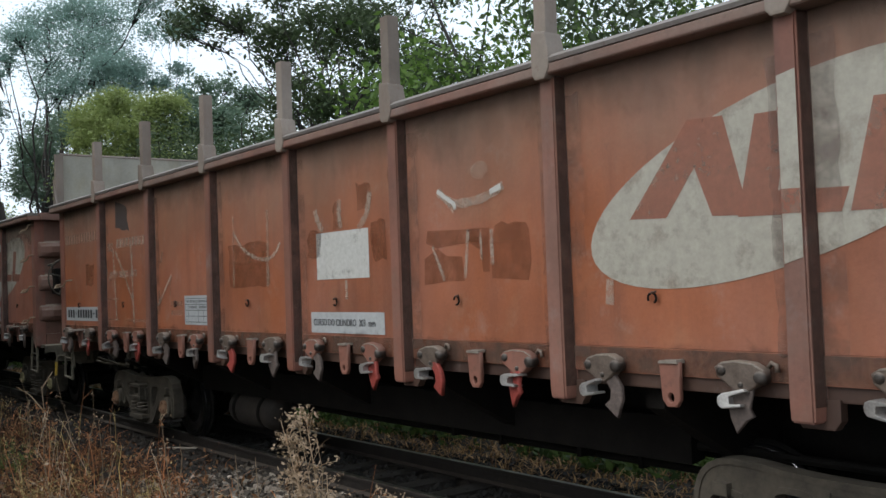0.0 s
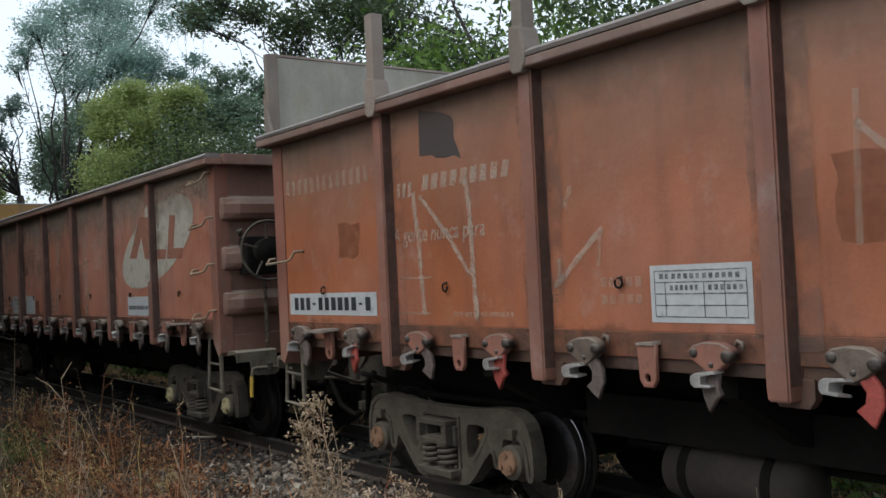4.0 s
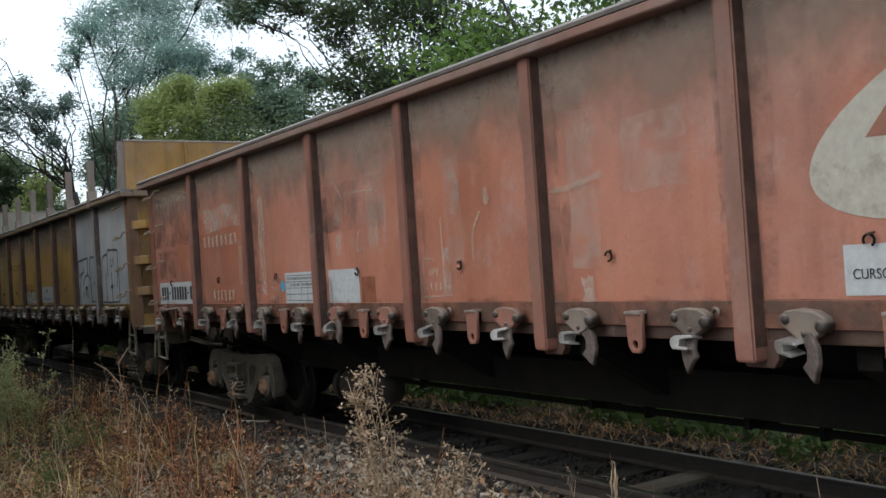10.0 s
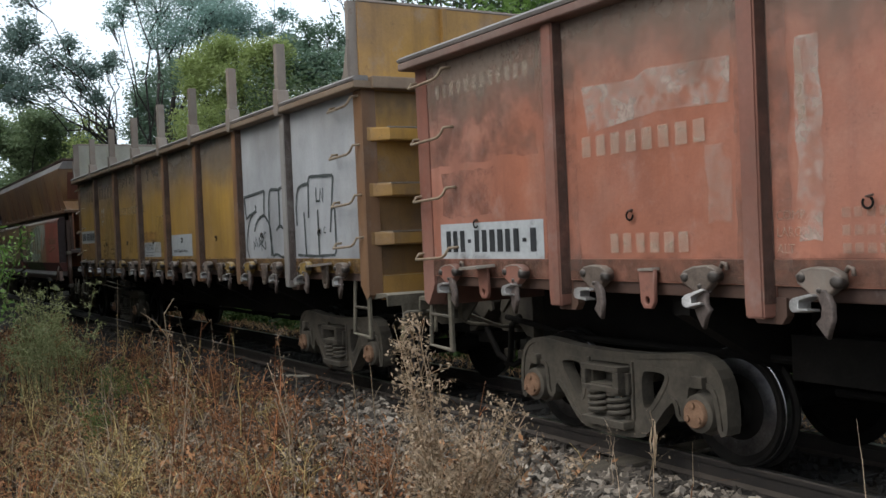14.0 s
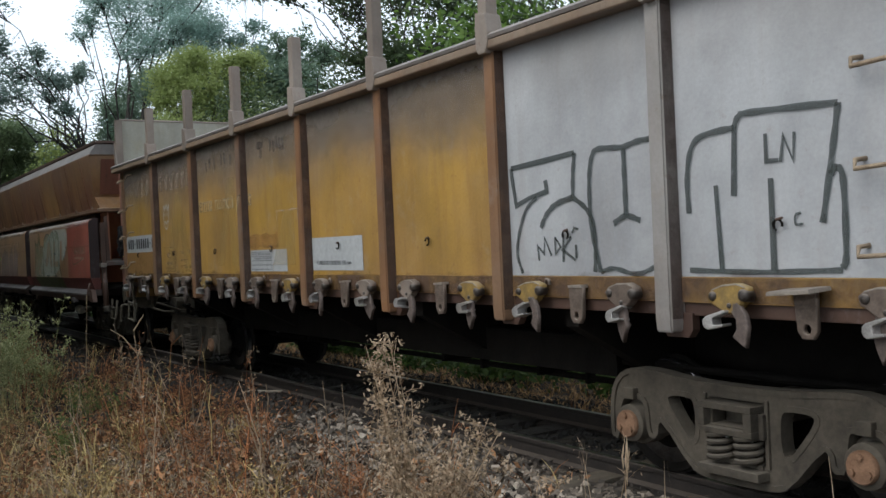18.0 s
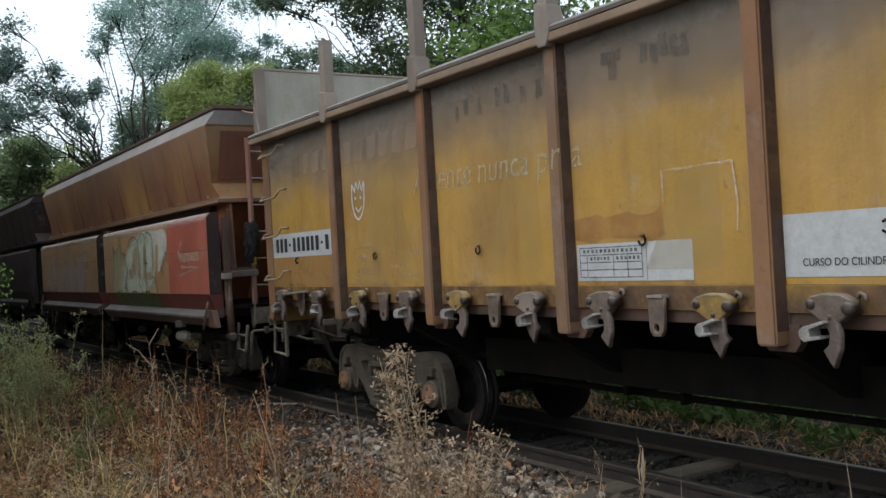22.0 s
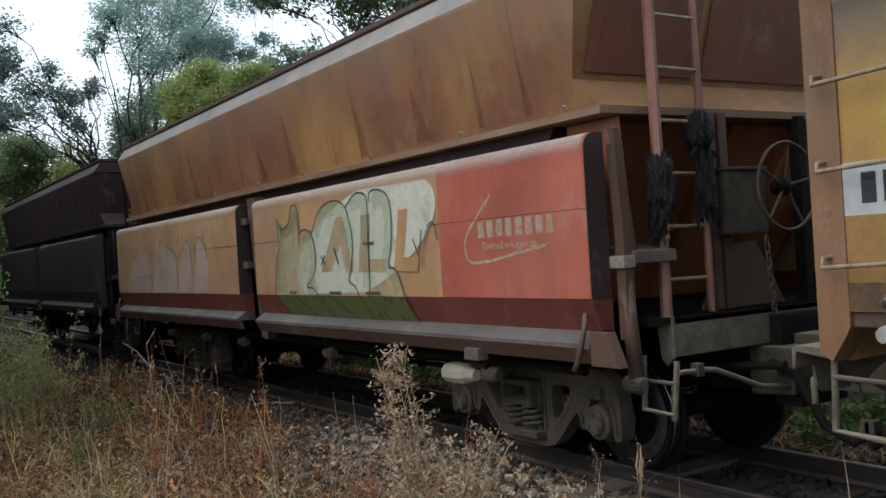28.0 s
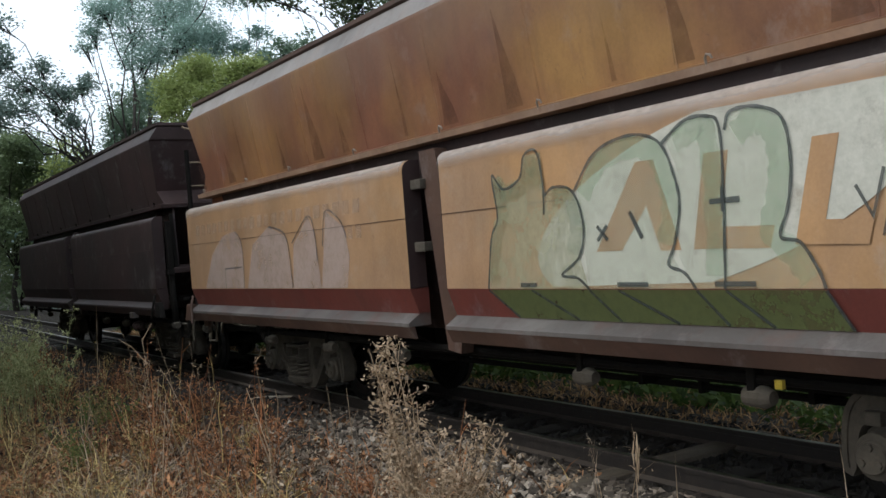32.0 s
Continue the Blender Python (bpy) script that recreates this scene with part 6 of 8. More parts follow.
mark("logo_shape", [[(1.8, 1.44), (2.14, 1.89), (2.27, 1.89), (2.42, 1.43), (2.28, 1.43), (2.2, 1.66), (2.0, 1.44)], [(2.5, 1.43), (2.6, 1.88), (2.75, 1.88), (2.68, 1.53), (2.98, 1.52), (2.95, 1.42)],
                    [(3.08, 1.43), (3.2, 1.88), (3.33, 1.88), (3.24, 1.53), (3.46, 1.52), (3.43, 1.42)]], TAN, d_, 3, "", True)
CURVED = ((2.045, 2.085), (2.0851, 2.107), (2.107, 2.1275), (2.1275, 2.145), (2.145, 2.1586), (2.1586, 2.167))
for lo, hi in ((0.255, 5.285), (-5.285, -0.255)):
    mark("door_top_sheen", [rect(lo, hi, z0, z1) for z0, z1 in CURVED], EDGESHEEN, d_, 6, "", True)
green = [[(0.78, 1.24), (0.83, 1.56), (0.91, 1.68), (0.88, 1.94), (0.99, 1.85), (1.16, 1.9), (1.22, 2.03), (1.37, 2.03), (1.39, 1.8), (1.39, 1.24)], [(1.39, 1.24), (1.39, 1.78), (1.48, 1.82), (1.64, 1.78), (1.71, 1.59), (1.66, 1.42), (1.72, 1.24)],
         [(1.72, 1.24), (1.68, 1.79), (1.84, 1.97), (2.11, 2.03), (2.32, 1.97), (2.41, 1.79), (2.43, 1.64), (2.36, 1.4), (2.48, 1.24)], [(2.48, 1.24), (2.4, 1.4), (2.44, 1.64), (2.42, 1.85), (2.36, 1.98), (2.5, 2.05), (2.64, 2.05), (2.71, 1.99), (2.71, 1.24)],
         [(2.71, 1.24), (2.73, 1.99), (2.8, 2.05), (2.93, 2.05), (3.06, 1.98), (3.09, 1.79), (3.02, 1.48), (3.12, 1.42), (3.21, 1.24)]]
mark("graffiti_fill", green[:2], SOLIDGREEN, d_, 4, "olive green spray-painted graffiti letter", True)
mark("graffiti_fill", green[2:], PALEGREEN, d_, 4, "pale green spray-painted graffiti letters", True)
mark("graffiti_foot", [[(0.78, 1.234), (0.98, 1.055), (3.3, 1.055), (3.21, 1.234)]], MOSS, d_, 4, "", True)
K = 0.017
mark("graffiti_edge", [q for w in (0.12,) for q in stroke([(0.82, 1.28), (0.88, 1.56), (0.96, 1.68), (0.94, 1.86), (1.02, 1.82), (1.2, 1.86), (1.28, 1.97), (1.33, 1.84)], w) + stroke([(1.45, 1.76), (1.6, 1.74), (1.66, 1.58), (1.6, 1.44)], w)
     + stroke([(1.72, 1.75), (1.88, 1.92), (2.11, 1.97), (2.28, 1.92), (2.35, 1.78), (2.37, 1.64), (2.32, 1.46)], w) + stroke([(2.42, 1.96), (2.52, 1.99), (2.62, 1.99), (2.65, 1.7), (2.63, 1.3)], w)
     + stroke([(2.8, 1.94), (2.9, 1.99), (3.0, 1.94), (3.03, 1.79), (3.0, 1.62), (2.96, 1.5), (3.08, 1.38), (3.15, 1.28)], w)], GREENEDGE, d_, 4, "", True)
mark("graffiti_outline", stroke([(0.76, 1.24), (0.83, 1.56), (0.91, 1.68), (0.88, 1.94), (0.99, 1.85), (1.16, 1.9), (1.22, 2.03), (1.34, 2.04), (1.38, 1.84), (1.37, 1.67)], K) + stroke([(1.39, 1.78), (1.48, 1.82), (1.64, 1.78), (1.71, 1.59), (1.66, 1.42), (1.5, 1.32), (1.63, 1.3), (1.72, 1.24)], K)
     + stroke([(1.65, 1.78), (1.84, 1.97), (2.11, 2.03), (2.32, 1.97), (2.41, 1.79), (2.43, 1.64), (2.38, 1.46), (2.33, 1.36), (2.43, 1.32), (2.5, 1.24)], K) + stroke([(2.34, 1.96), (2.5, 2.05), (2.64, 2.05), (2.71, 1.99), (2.71, 1.7), (2.68, 1.24)], K)
     + stroke([(2.74, 1.97), (2.78, 2.05), (2.93, 2.05), (3.06, 1.98), (3.09, 1.79), (3.06, 1.6), (3.01, 1.47), (3.11, 1.44), (3.19, 1.32), (3.22, 1.24)], K), SPRAYBLACK, d_, 5, "dark graffiti outlines", True)
mark("graffiti_drip", [q for x0, x1 in ((0.76, 0.99), (1.2, 1.55), (1.72, 1.9), (1.95, 2.32), (2.5, 2.64), (2.68, 2.9), (3.22, 3.3)) for q in stroke([(x0, 1.232), (x1, 1.058)], K)], SPRAYBLACK, d_, 5, "", True)
mark("graffiti_mark", stroke([(1.82, 1.58), (1.9, 1.5)], 0.02) + stroke([(1.9, 1.58), (1.82, 1.5)], 0.02) + stroke([(2.08, 1.64), (2.16, 1.5)], 0.025) + stroke([(2.62, 1.65), (2.8, 1.65)], 0.025) + stroke([(2.7, 1.72), (2.7, 1.6)], 0.02) + stroke([(3.39, 1.66), (3.46, 1.53), (3.52, 1.72)], 0.016, False) + stroke([(3.5, 1.45), (3.58, 1.7), (3.68, 1.76), (3.72, 1.64)], 0.012)
     + [rect(1.1, 1.26, 1.25, 1.275), rect(1.95, 2.18, 1.25, 1.275), rect(2.62, 2.86, 1.25, 1.275)], SPRAYBLACK, d_, 5, "", True)
mark("company_bar", bar_row(4.2, 5.02, 1.625, 1.735, 8, 31, 0.34) + stroke([(4.38, 1.89), (4.2, 1.75), (4.07, 1.62), (4.1, 1.48), (4.3, 1.47), (4.6, 1.51), (4.94, 1.56)], 0.02), SLOGAN, d_, 2, "white company mark with a swoosh", True)
words("Operações Logísticas", 0.068, 4.26, 1.55, SLOGAN, d_, 2, 0, 0.98, "lettering", -1.495)
mark("graffiti_fill", [[(-4.77, 1.245), (-4.47, 1.61), (-4.1, 1.8), (-3.73, 1.83), (-3.56, 1.68), (-3.57, 1.245)], [(-3.48, 1.245), (-3.27, 1.67), (-2.83, 1.83), (-2.42, 1.71), (-2.35, 1.245)], [(-2.34, 1.245), (-2.27, 1.64), (-1.92, 1.87), (-1.8, 1.71), (-1.74, 1.245)],
                       [(-1.73, 1.245), (-1.56, 1.89), (-1.24, 1.74), (-1.17, 1.5), (-1.25, 1.245)]], MAUVE, d_, 1, "pale mauve spray-painted graffiti letters", True)
mark("graffiti_outline", stroke([(-3.73, 1.83), (-3.56, 1.68), (-3.57, 1.25)], K) + stroke([(-4.1, 1.25), (-4.1, 1.45), (-3.6, 1.46)], K, False) + stroke([(-2.83, 1.83), (-2.42, 1.71), (-2.35, 1.25)], K) + stroke([(-2.3, 1.65), (-1.92, 1.87), (-1.8, 1.71), (-1.78, 1.48)], K) + stroke([(-1.66, 1.6), (-1.56, 1.89), (-1.3, 1.8), (-1.2, 1.65)], K), FAINTINK, d_, 2, "", True)
mark("company_bar", bar_row(-5.0, -0.9, 1.84, 1.95, 22, 33, 0.35, 0.02) + bar_row(-1.2, -0.9, 1.64, 1.74, 2, 34, 0.35), GHOST, d_, 3, "faded company name", True)
def slope_y(z):
    return -1.29 - 0.1656 * (z - 2.345)


mark_paint("rust_run", (0.075, 0.032, 0.02), 0.34, 0.36, 0.58, 5.0, 2.0, fade=0.0)
for i in range(14):
    xs = -5.2 + 0.76 * i + 0.16 * math.sin(i * 2.3)
    wd, tall = 0.13 + 0.09 * math.sin(i * 1.9), 0.5 + 0.2 * math.sin(i * 3.1 + 1)
    bm = bmesh.new()
    rows = [(2.37, 0.0, wd), (2.37 + tall * 0.3, wd * 0.1, wd * 0.85), (2.37 + tall * 0.65, wd * 0.16, wd * 0.5), (2.37 + tall, wd * 0.2, wd * 0.24)]
    vs = [[bm.verts.new((xs + q, slope_y(z) - 0.004, z)) for q in (lo, hi)] for z, lo, hi in rows]
    for r0, r1 in zip(vs, vs[1:]):
        bm.faces.new((r0[0], r0[1], r1[1], r1[0]))
    part("rust_stain", bm, bpy.data.materials["rust_run"], d_)
for wagon, mt in ((BROWN_D[0], HOPPER), (DARK_E[0], SOOTSHADE)):
    for i in range(9):
        xs = -4.5 + 1.13 * i
        part("seam_weld", tube([(xs, slope_y(2.35) - 0.001, 2.35), (xs, slope_y(3.12) - 0.001, 3.12)], 0.006, None, 5), mt, wagon)
# bags tied to the ladder: crumpled film in sharp folds with torn ends
for y0, z0, seed, hh, wd in ((-0.99, 1.86, 3, 0.17, 0.085), (-1.02, 1.66, 8, 0.11, 0.06), (-0.65, 2.17, 5, 0.13, 0.08), (-0.62, 1.88, 6, 0.25, 0.07)):
    bm = bmesh.new()
    bmesh.ops.create_icosphere(bm, subdivisions=5, radius=1)
    for v in bm.verts:
        f = v.co.copy()
        k = 1 + 0.4 * noise.noise(f * 1.7 + Vector((seed, 0, 0))) - 0.55 * abs(noise.noise(Vector((f.x * 4.2, f.y * 4.2, f.z * 1.6 + seed)))) + 0.22 * abs(noise.noise(f * 9 + Vector((0, seed, 0))))
        v.co = Vector((5.36 + f.x * k * wd, y0 + f.y * k * wd, z0 + f.z * k * hh))
    bag = part("tied_bag", bm, BAG, d_, "black plastic bag tied to the ladder", True)
    bag.data.set_sharp_from_angle(angle=radians(28))
    for q in range(3):
        an = seed + q * 2.2
        own = bmesh.new()
        rows = [[own.verts.new((5.38 + 0.04 * math.cos(an) * f + w, y0 + (0.05 + 0.06 * f) * math.sin(an), z0 - hh * (0.6 + 0.55 * f) + 0.02 * math.sin(9 * f + q))) for w in (-0.025 * (1 - f * 0.7), 0.025 * (1 - f * 0.7))] for f in (0, 0.35, 0.7, 1)]
        for r0, r1 in zip(rows, rows[1:]):
            own.faces.new((r0[0], r0[1], r1[1], r1[0]))
        part("torn_strip", own, BAG, bag)
part("ladder_band", tube([(5.345, -0.98, 1.55), (5.345, -0.98, 1.64)], 0.04, None, 6), BRASSTAG, d_, "yellow painted ladder band")


# ---- ground and track ----
def ground_height(x, y):
    """Ballast bed about the track, falling to rough ground on both sides."""
    d = abs(y - TRACK)
    if d < 1.9:
        z = -0.165 if d > 0.75 else -0.195
    elif d < 2.9:
        z = -0.165 - 0.135 * (d - 1.9)
    else:
        z = -0.3 - 0.04 * min(d - 2.9, 6)
    return z + 0.05 + 0.035 * noise.noise((x * 0.7, y * 0.7, 3)) + 0.02 * noise.noise((x * 2.4, y * 2.4, 9))


def spread(lo, hi, fine_lo, fine_hi, step):
    mid = list(np.arange(fine_lo, fine_hi, step))
    out = [fine_lo - (fine_lo - lo) * (k / 12) ** 2.5 for k in range(12, 0, -1)]
    return out + mid + [fine_hi + (hi - fine_hi) * (k / 12) ** 2.5 for k in range(13)]


gx, gy = spread(-900, 700, -24, 5, 0.16), spread(-700, 900, 0.2, 9.5, 0.16)
gv = [(x, y, ground_height(x, y)) for y in gy for x in gx]
gf = [(j * len(gx) + i, j * len(gx) + i + 1, (j + 1) * len(gx) + i + 1, (j + 1) * len(gx) + i) for j in range(len(gy) - 1) for i in range(len(gx) - 1)]
gm = bpy.data.meshes.new("ground")
gm.from_pydata(gv, [], gf)
gm.shade_smooth()
EARTH, n, l, b = material("dry_earth_and_gravel", 0.95)
base = ramp(n, l, noise_node(n, l, 0.9, 6, 0.6), [(0.35, (0.022, 0.015, 0.009)), (0.62, (0.045, 0.032, 0.02))])
stones = n.new("ShaderNodeTexVoronoi")
stones.inputs["Scale"].default_value = 16
tcg = n.new("ShaderNodeTexCoord")
l.new(tcg.outputs["Object"], stones.inputs["Vector"])
base = mixed(n, l, 0.45, base, ramp(n, l, stones.outputs["Color"], [(0.2, (0.008, 0.007, 0.006)), (0.8, (0.055, 0.048, 0.04))]))
l.new(base, b.inputs["Base Color"])
bumped(n, l, b, stones.outputs["Distance"], 0.8, 0.03)
tagged(part("ground", gm, EARTH), "gravelly dry ground beside the railway", "ground", kind="structure")

for yr in (TRACK - 0.515, TRACK + 0.515):
    r = part("rail", prism(rail_section(yr, TOP - 0.14), "x", -160, 60), RAILMAT)
    part("rail_head", prism([(yr - 0.024, TOP), (yr - 0.02, TOP + 0.0025), (yr + 0.02, TOP + 0.0025), (yr + 0.024, TOP)], "x", -160, 60), RAILHEAD, r, "polished running surface")
    tagged(r, "rusty steel rail with polished running surface", "rail", "rails of the track", "structure")
sl = bmesh.new()
box(-0.11, 0.11, -1.0, 1.0, -0.27, -0.118, 0.012, sl)
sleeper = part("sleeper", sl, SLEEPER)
tagged(sleeper, "dark weathered timber railway sleeper", "sleeper", "sleepers of the track", "structure")
sleeper.matrix_basis = pose(-29.75, TRACK, 0)
for i in [q for q in range(1, 64) if q != 45]:
    copy_thing(sleeper, pose(-29.75 + 0.55 * i, TRACK + random.uniform(-0.03, 0.03), random.uniform(-0.012, 0.006), 0, 0, random.uniform(-1.5, 1.5)))

bare = part("sleeper", box(-0.115, 0.115, -1.02, 1.0, -0.27, -0.085, 0.014), WEATHERED)
bare.matrix_basis = pose(-5.0, TRACK, 0, 0, 0, 1.0)
tagged(bare, "weathered tan sleeper with its bare end showing", "sleeper", "sleepers of the track", "structure")


def stone_field(name, label, count, where, lo, hi, mt):
    """Loose stones, joined: each a squashed, jittered block with cut corners."""
    rnd = np.random.default_rng(5)
    cube = np.array([(-1, -1, -1), (1, -1, -1), (1, 1, -1), (-1, 1, -1), (-0.7, -0.7, 1), (0.8, -0.6, 1), (0.6, 0.8, 1), (-0.8, 0.6, 1)], float)
    quads = np.array([(0, 3, 2, 1), (4, 5, 6, 7), (0, 1, 5, 4), (1, 2, 6, 5), (2, 3, 7, 6), (3, 0, 4, 7)])
    vs, fs = [], []
    for i in range(count):
        x, y = where(rnd)
        while abs(x + 5.0) < 0.13 and 3.98 < y < 4.5:
            x, y = where(rnd)
        s = rnd.uniform(lo, hi)
        v = cube * rnd.uniform(0.6, 1.1, (8, 3)) * s * np.array([1, 0.8, 0.6])
        m = np.array(Euler(rnd.uniform(0, 6.28, 3)).to_matrix())
        vs.append(v @ m.T + (x, y, ground_height(x, y) + s * 0.3))
        fs.append(quads + 8 * i)
    me = bpy.data.meshes.new(name)
    me.from_pydata(np.concatenate(vs).tolist(), [], np.concatenate(fs).tolist())
    return tagged(part(name, me, mt), label, "ballast", kind="stuff")


STONES, n, l, b = material("loose_ballast", 0.92)
gi = n.new("ShaderNodeNewGeometry")
c = ramp(n, l, gi.outputs["Random Per Island"], [(0.0, (0.03, 0.025, 0.02)), (0.45, (0.11, 0.09, 0.071)), (0.8, (0.25, 0.21, 0.168)), (1.0, (0.46, 0.4, 0.33))])
c = mixed(n, l, 0.4, c, ramp(n, l, noise_node(n, l, 40, 4), [(0.3, grey(0.2)), (0.7, grey(0.8))]), "OVERLAY")
l.new(c, b.inputs["Base Color"])
# Darker copy of the ballast: shade along the line painted in.
DIMSTONE = grained("shade_toned_ballast", (0.02, 0.016, 0.013), (0.06, 0.05, 0.042), 5, 0.88)
# Oily, and kept near black for the shade under the train.
OILSHADESTONE = grained("oily_shaded_ballast", (0.007, 0.0065, 0.006), (0.024, 0.022, 0.02), 5, 0.85)
stone_field("ballast", "grey crushed stone ballast beside the rails", 17000, lambda r: (-9 + 9.5 * r.random() ** 0.85, 4.35 - 2.95 * r.random() ** 1.1 * (0.75 + 0.5 * r.random())), 0.016, 0.048, STONES)
stone_field("ballast", "grey crushed stone ballast along the shoulder of the line", 9000, lambda r: (0.3 + 16 * r.random() ** 1.3, 4.4 - abs(r.normal(0, 0.85))), 0.016, 0.048, STONES)
stone_field("ballast", "stone ballast toned dark for shade along the rail", 12000, lambda r: (r.uniform(-20, -8.2), r.uniform(1.5, 4.42)) if r.random() < 0.8 else (r.uniform(-9, 0.5), r.uniform(4.1, 4.45)), 0.014, 0.04, DIMSTONE)
stone_field("ballast", "oily stone ballast, darkened for shade, between and beyond the rails", 7000, lambda r: (r.uniform(-20, 2), r.choice([r.uniform(4.6, 5.45), r.uniform(5.62, 6.2)])), 0.015, 0.04, OILSHADESTONE)


# ---- plants ----
def strips(count, where, rnd, height, width, lean, segs=3):
    """Vertices and faces of many bent blades."""
    vs, fs = [], []
    for i in range(count):
        x, y = where(rnd)
        z = ground_height(x, y) - 0.01
        h, a, ln, w = rnd.uniform(*height), rnd.uniform(0, 6.283), rnd.uniform(*lean), rnd.uniform(*width)
        ca, sa = math.cos(a), math.sin(a)
        k0 = len(vs)
        for k in range(segs + 1):
            f = k / segs
            o, up, ww = ln * h * f * f, h * f * (1 - 0.35 * ln * f), w * (1 - f * 0.85)
            vs.append((x + ca * o - sa * ww, y + sa * o + ca * ww, z + up))
            vs.append((x + ca * o + sa * ww, y + sa * o - ca * ww, z + up))
        for k in range(segs):
            j = k0 + 2 * k
            fs.append((j, j + 1, j + 3, j + 2))
    return vs, fs


def blades(name, label, count, where, seed, height, width, lean, mt):
    me = bpy.data.meshes.new(name)
    vs, fs = strips(count, where, np.random.default_rng(seed), height, width, lean)
    me.from_pydata(vs, [], fs)
    return tagged(part(name, me, mt), label, "grass", kind="stuff")


DRY = leafy("dry_straw", (0.07, 0.04, 0.013), (0.92, 0.72, 0.33), 0.8, knee=0.6)
REDDRY = leafy("russet_dry_weed", (0.035, 0.014, 0.006), (0.72, 0.33, 0.15), 0.8, knee=0.6)
PALE = leafy("pale_seed_weed", (0.16, 0.115, 0.068), (0.64, 0.49, 0.34), 0.85)
LITTER = leafy("brown_dead_leaf", (0.012, 0.0055, 0.003), (0.72, 0.38, 0.19), 0.85, knee=0.6)
ASHY = leafy("grey_dead_leaf", (0.02, 0.015, 0.011), (0.66, 0.53, 0.4), 0.85, knee=0.58)
GREYGREEN = leafy("grey_green_weed", (0.17, 0.19, 0.075), (0.55, 0.56, 0.29), 0.8)
FERN = leafy("ferny_weed_leaf", (0.05, 0.08, 0.02), (0.24, 0.3, 0.09), 0.7)
FRESH = leafy("fresh_green_leaf", (0.055, 0.115, 0.02), (0.17, 0.28, 0.06), 0.6)
OLIVE = leafy("dusty_olive_leaf", (0.09, 0.14, 0.07), (0.28, 0.36, 0.19), 0.6, 0.6)
# Distance haze over the far crowns is mixed into these bluish tones.
BLUEGREEN = leafy("blue_green_leaf", (0.1, 0.19, 0.165), (0.4, 0.56, 0.49), 0.6, 0.78)
DARKLEAF = leafy("dark_green_leaf", (0.025, 0.048, 0.02), (0.11, 0.155, 0.07), 0.55, 0.6)
DEEPGREEN = leafy("deep_blue_green_leaf", (0.06, 0.11, 0.095), (0.28, 0.37, 0.32), 0.55, 0.78)
MIDGREEN = leafy("mid_green_leaf", (0.065, 0.12, 0.085), (0.25, 0.35, 0.24), 0.55, 0.78)
LIME = leafy("yellow_green_leaf", (0.11, 0.16, 0.05), (0.46, 0.54, 0.2), 0.6, 0.78)
BARK = grained("grey_brown_bark", (0.02, 0.017, 0.015), (0.055, 0.048, 0.042), 9, 0.9, stretch=(1, 1, 0.25))


def grass_zone(r):
    """Rough ground on the camera's side, thinning towards the ballast."""
    while True:
        x, y = r.uniform(-22, -2.6), r.uniform(0.2, 4.2)
        keep = (1.0 if y < 2.4 else max(0.05, 1 - (y - 2.4) / 1.5)) * (1 if x > -10.5 else 0.5)
        if r.random() < keep and math.hypot(x, y) > 3.2 and r.random() < 0.35 + 0.65 * (0.5 + noise.noise((x * 0.8, y * 0.8, 5))):
            return x, y


def straw_zone(r):
    x, y = grass_zone(r)
    while y > 2.2 and r.random() < 0.75:
        x, y = grass_zone(r)
    return x, y


blades("dry_grass", "dry straw-coloured grass on the verge", 2000, straw_zone, 1, (0.08, 0.3), (0.0035, 0.0085), (0.3, 1.8), DRY)
blades("dry_weeds", "russet dead weeds on the verge", 5200, grass_zone, 2, (0.06, 0.3), (0.004, 0.011), (0.3, 1.7), REDDRY)
blades("dry_stalks", "thin tall pale dry stalks on the verge", 420, grass_zone, 12, (0.3, 0.7), (0.003, 0.005), (0.0, 0.5), PALE)
blades("straw_litter", "fallen yellow straw on the verge", 1200, lambda r: (r.uniform(-11, -5), r.uniform(0.9, 2.0)), 13, (0.15, 0.5), (0.004, 0.009), (0.8, 1.9), DRY)
blades("bent_stalks", "long bent pale stalks on the verge", 150, lambda r: (r.uniform(-9.5, -4.6), r.uniform(0.9, 2.4)), 15, (0.4, 0.9), (0.0035, 0.006), (0.7, 2.0), PALE)
blades("trodden_grass", "short dry grass and litter on the open ground", 6000, lambda r: (-6.0 + abs(r.normal(0, 6)), 2.3 - abs(r.normal(0, 3.0))), 16, (0.03, 0.12), (0.004, 0.01), (0.6, 1.8), REDDRY)
blades("trodden_grass", "short straw-coloured grass on the open ground", 3000, lambda r: (-6.0 + abs(r.normal(0, 6)), 2.0 - abs(r.normal(0, 3.0))), 17, (0.04, 0.16), (0.004, 0.009), (0.6, 1.8), DRY)
FARDRY = leafy("shaded_dry_litter", (0.09, 0.04, 0.016), (0.72, 0.45, 0.22), 0.85)
FARGREEN = leafy("broad_weed_leaf", (0.03, 0.06, 0.012), (0.12, 0.185, 0.045), 0.6)
blades("far_verge_grass", "brown dry litter and grass beyond the track", 15000, lambda r: (r.uniform(-26, 3), 5.7 + 1.7 * r.random() ** 1.5), 3, (0.04, 0.17), (0.005, 0.014), (0.6, 1.8), FARDRY)


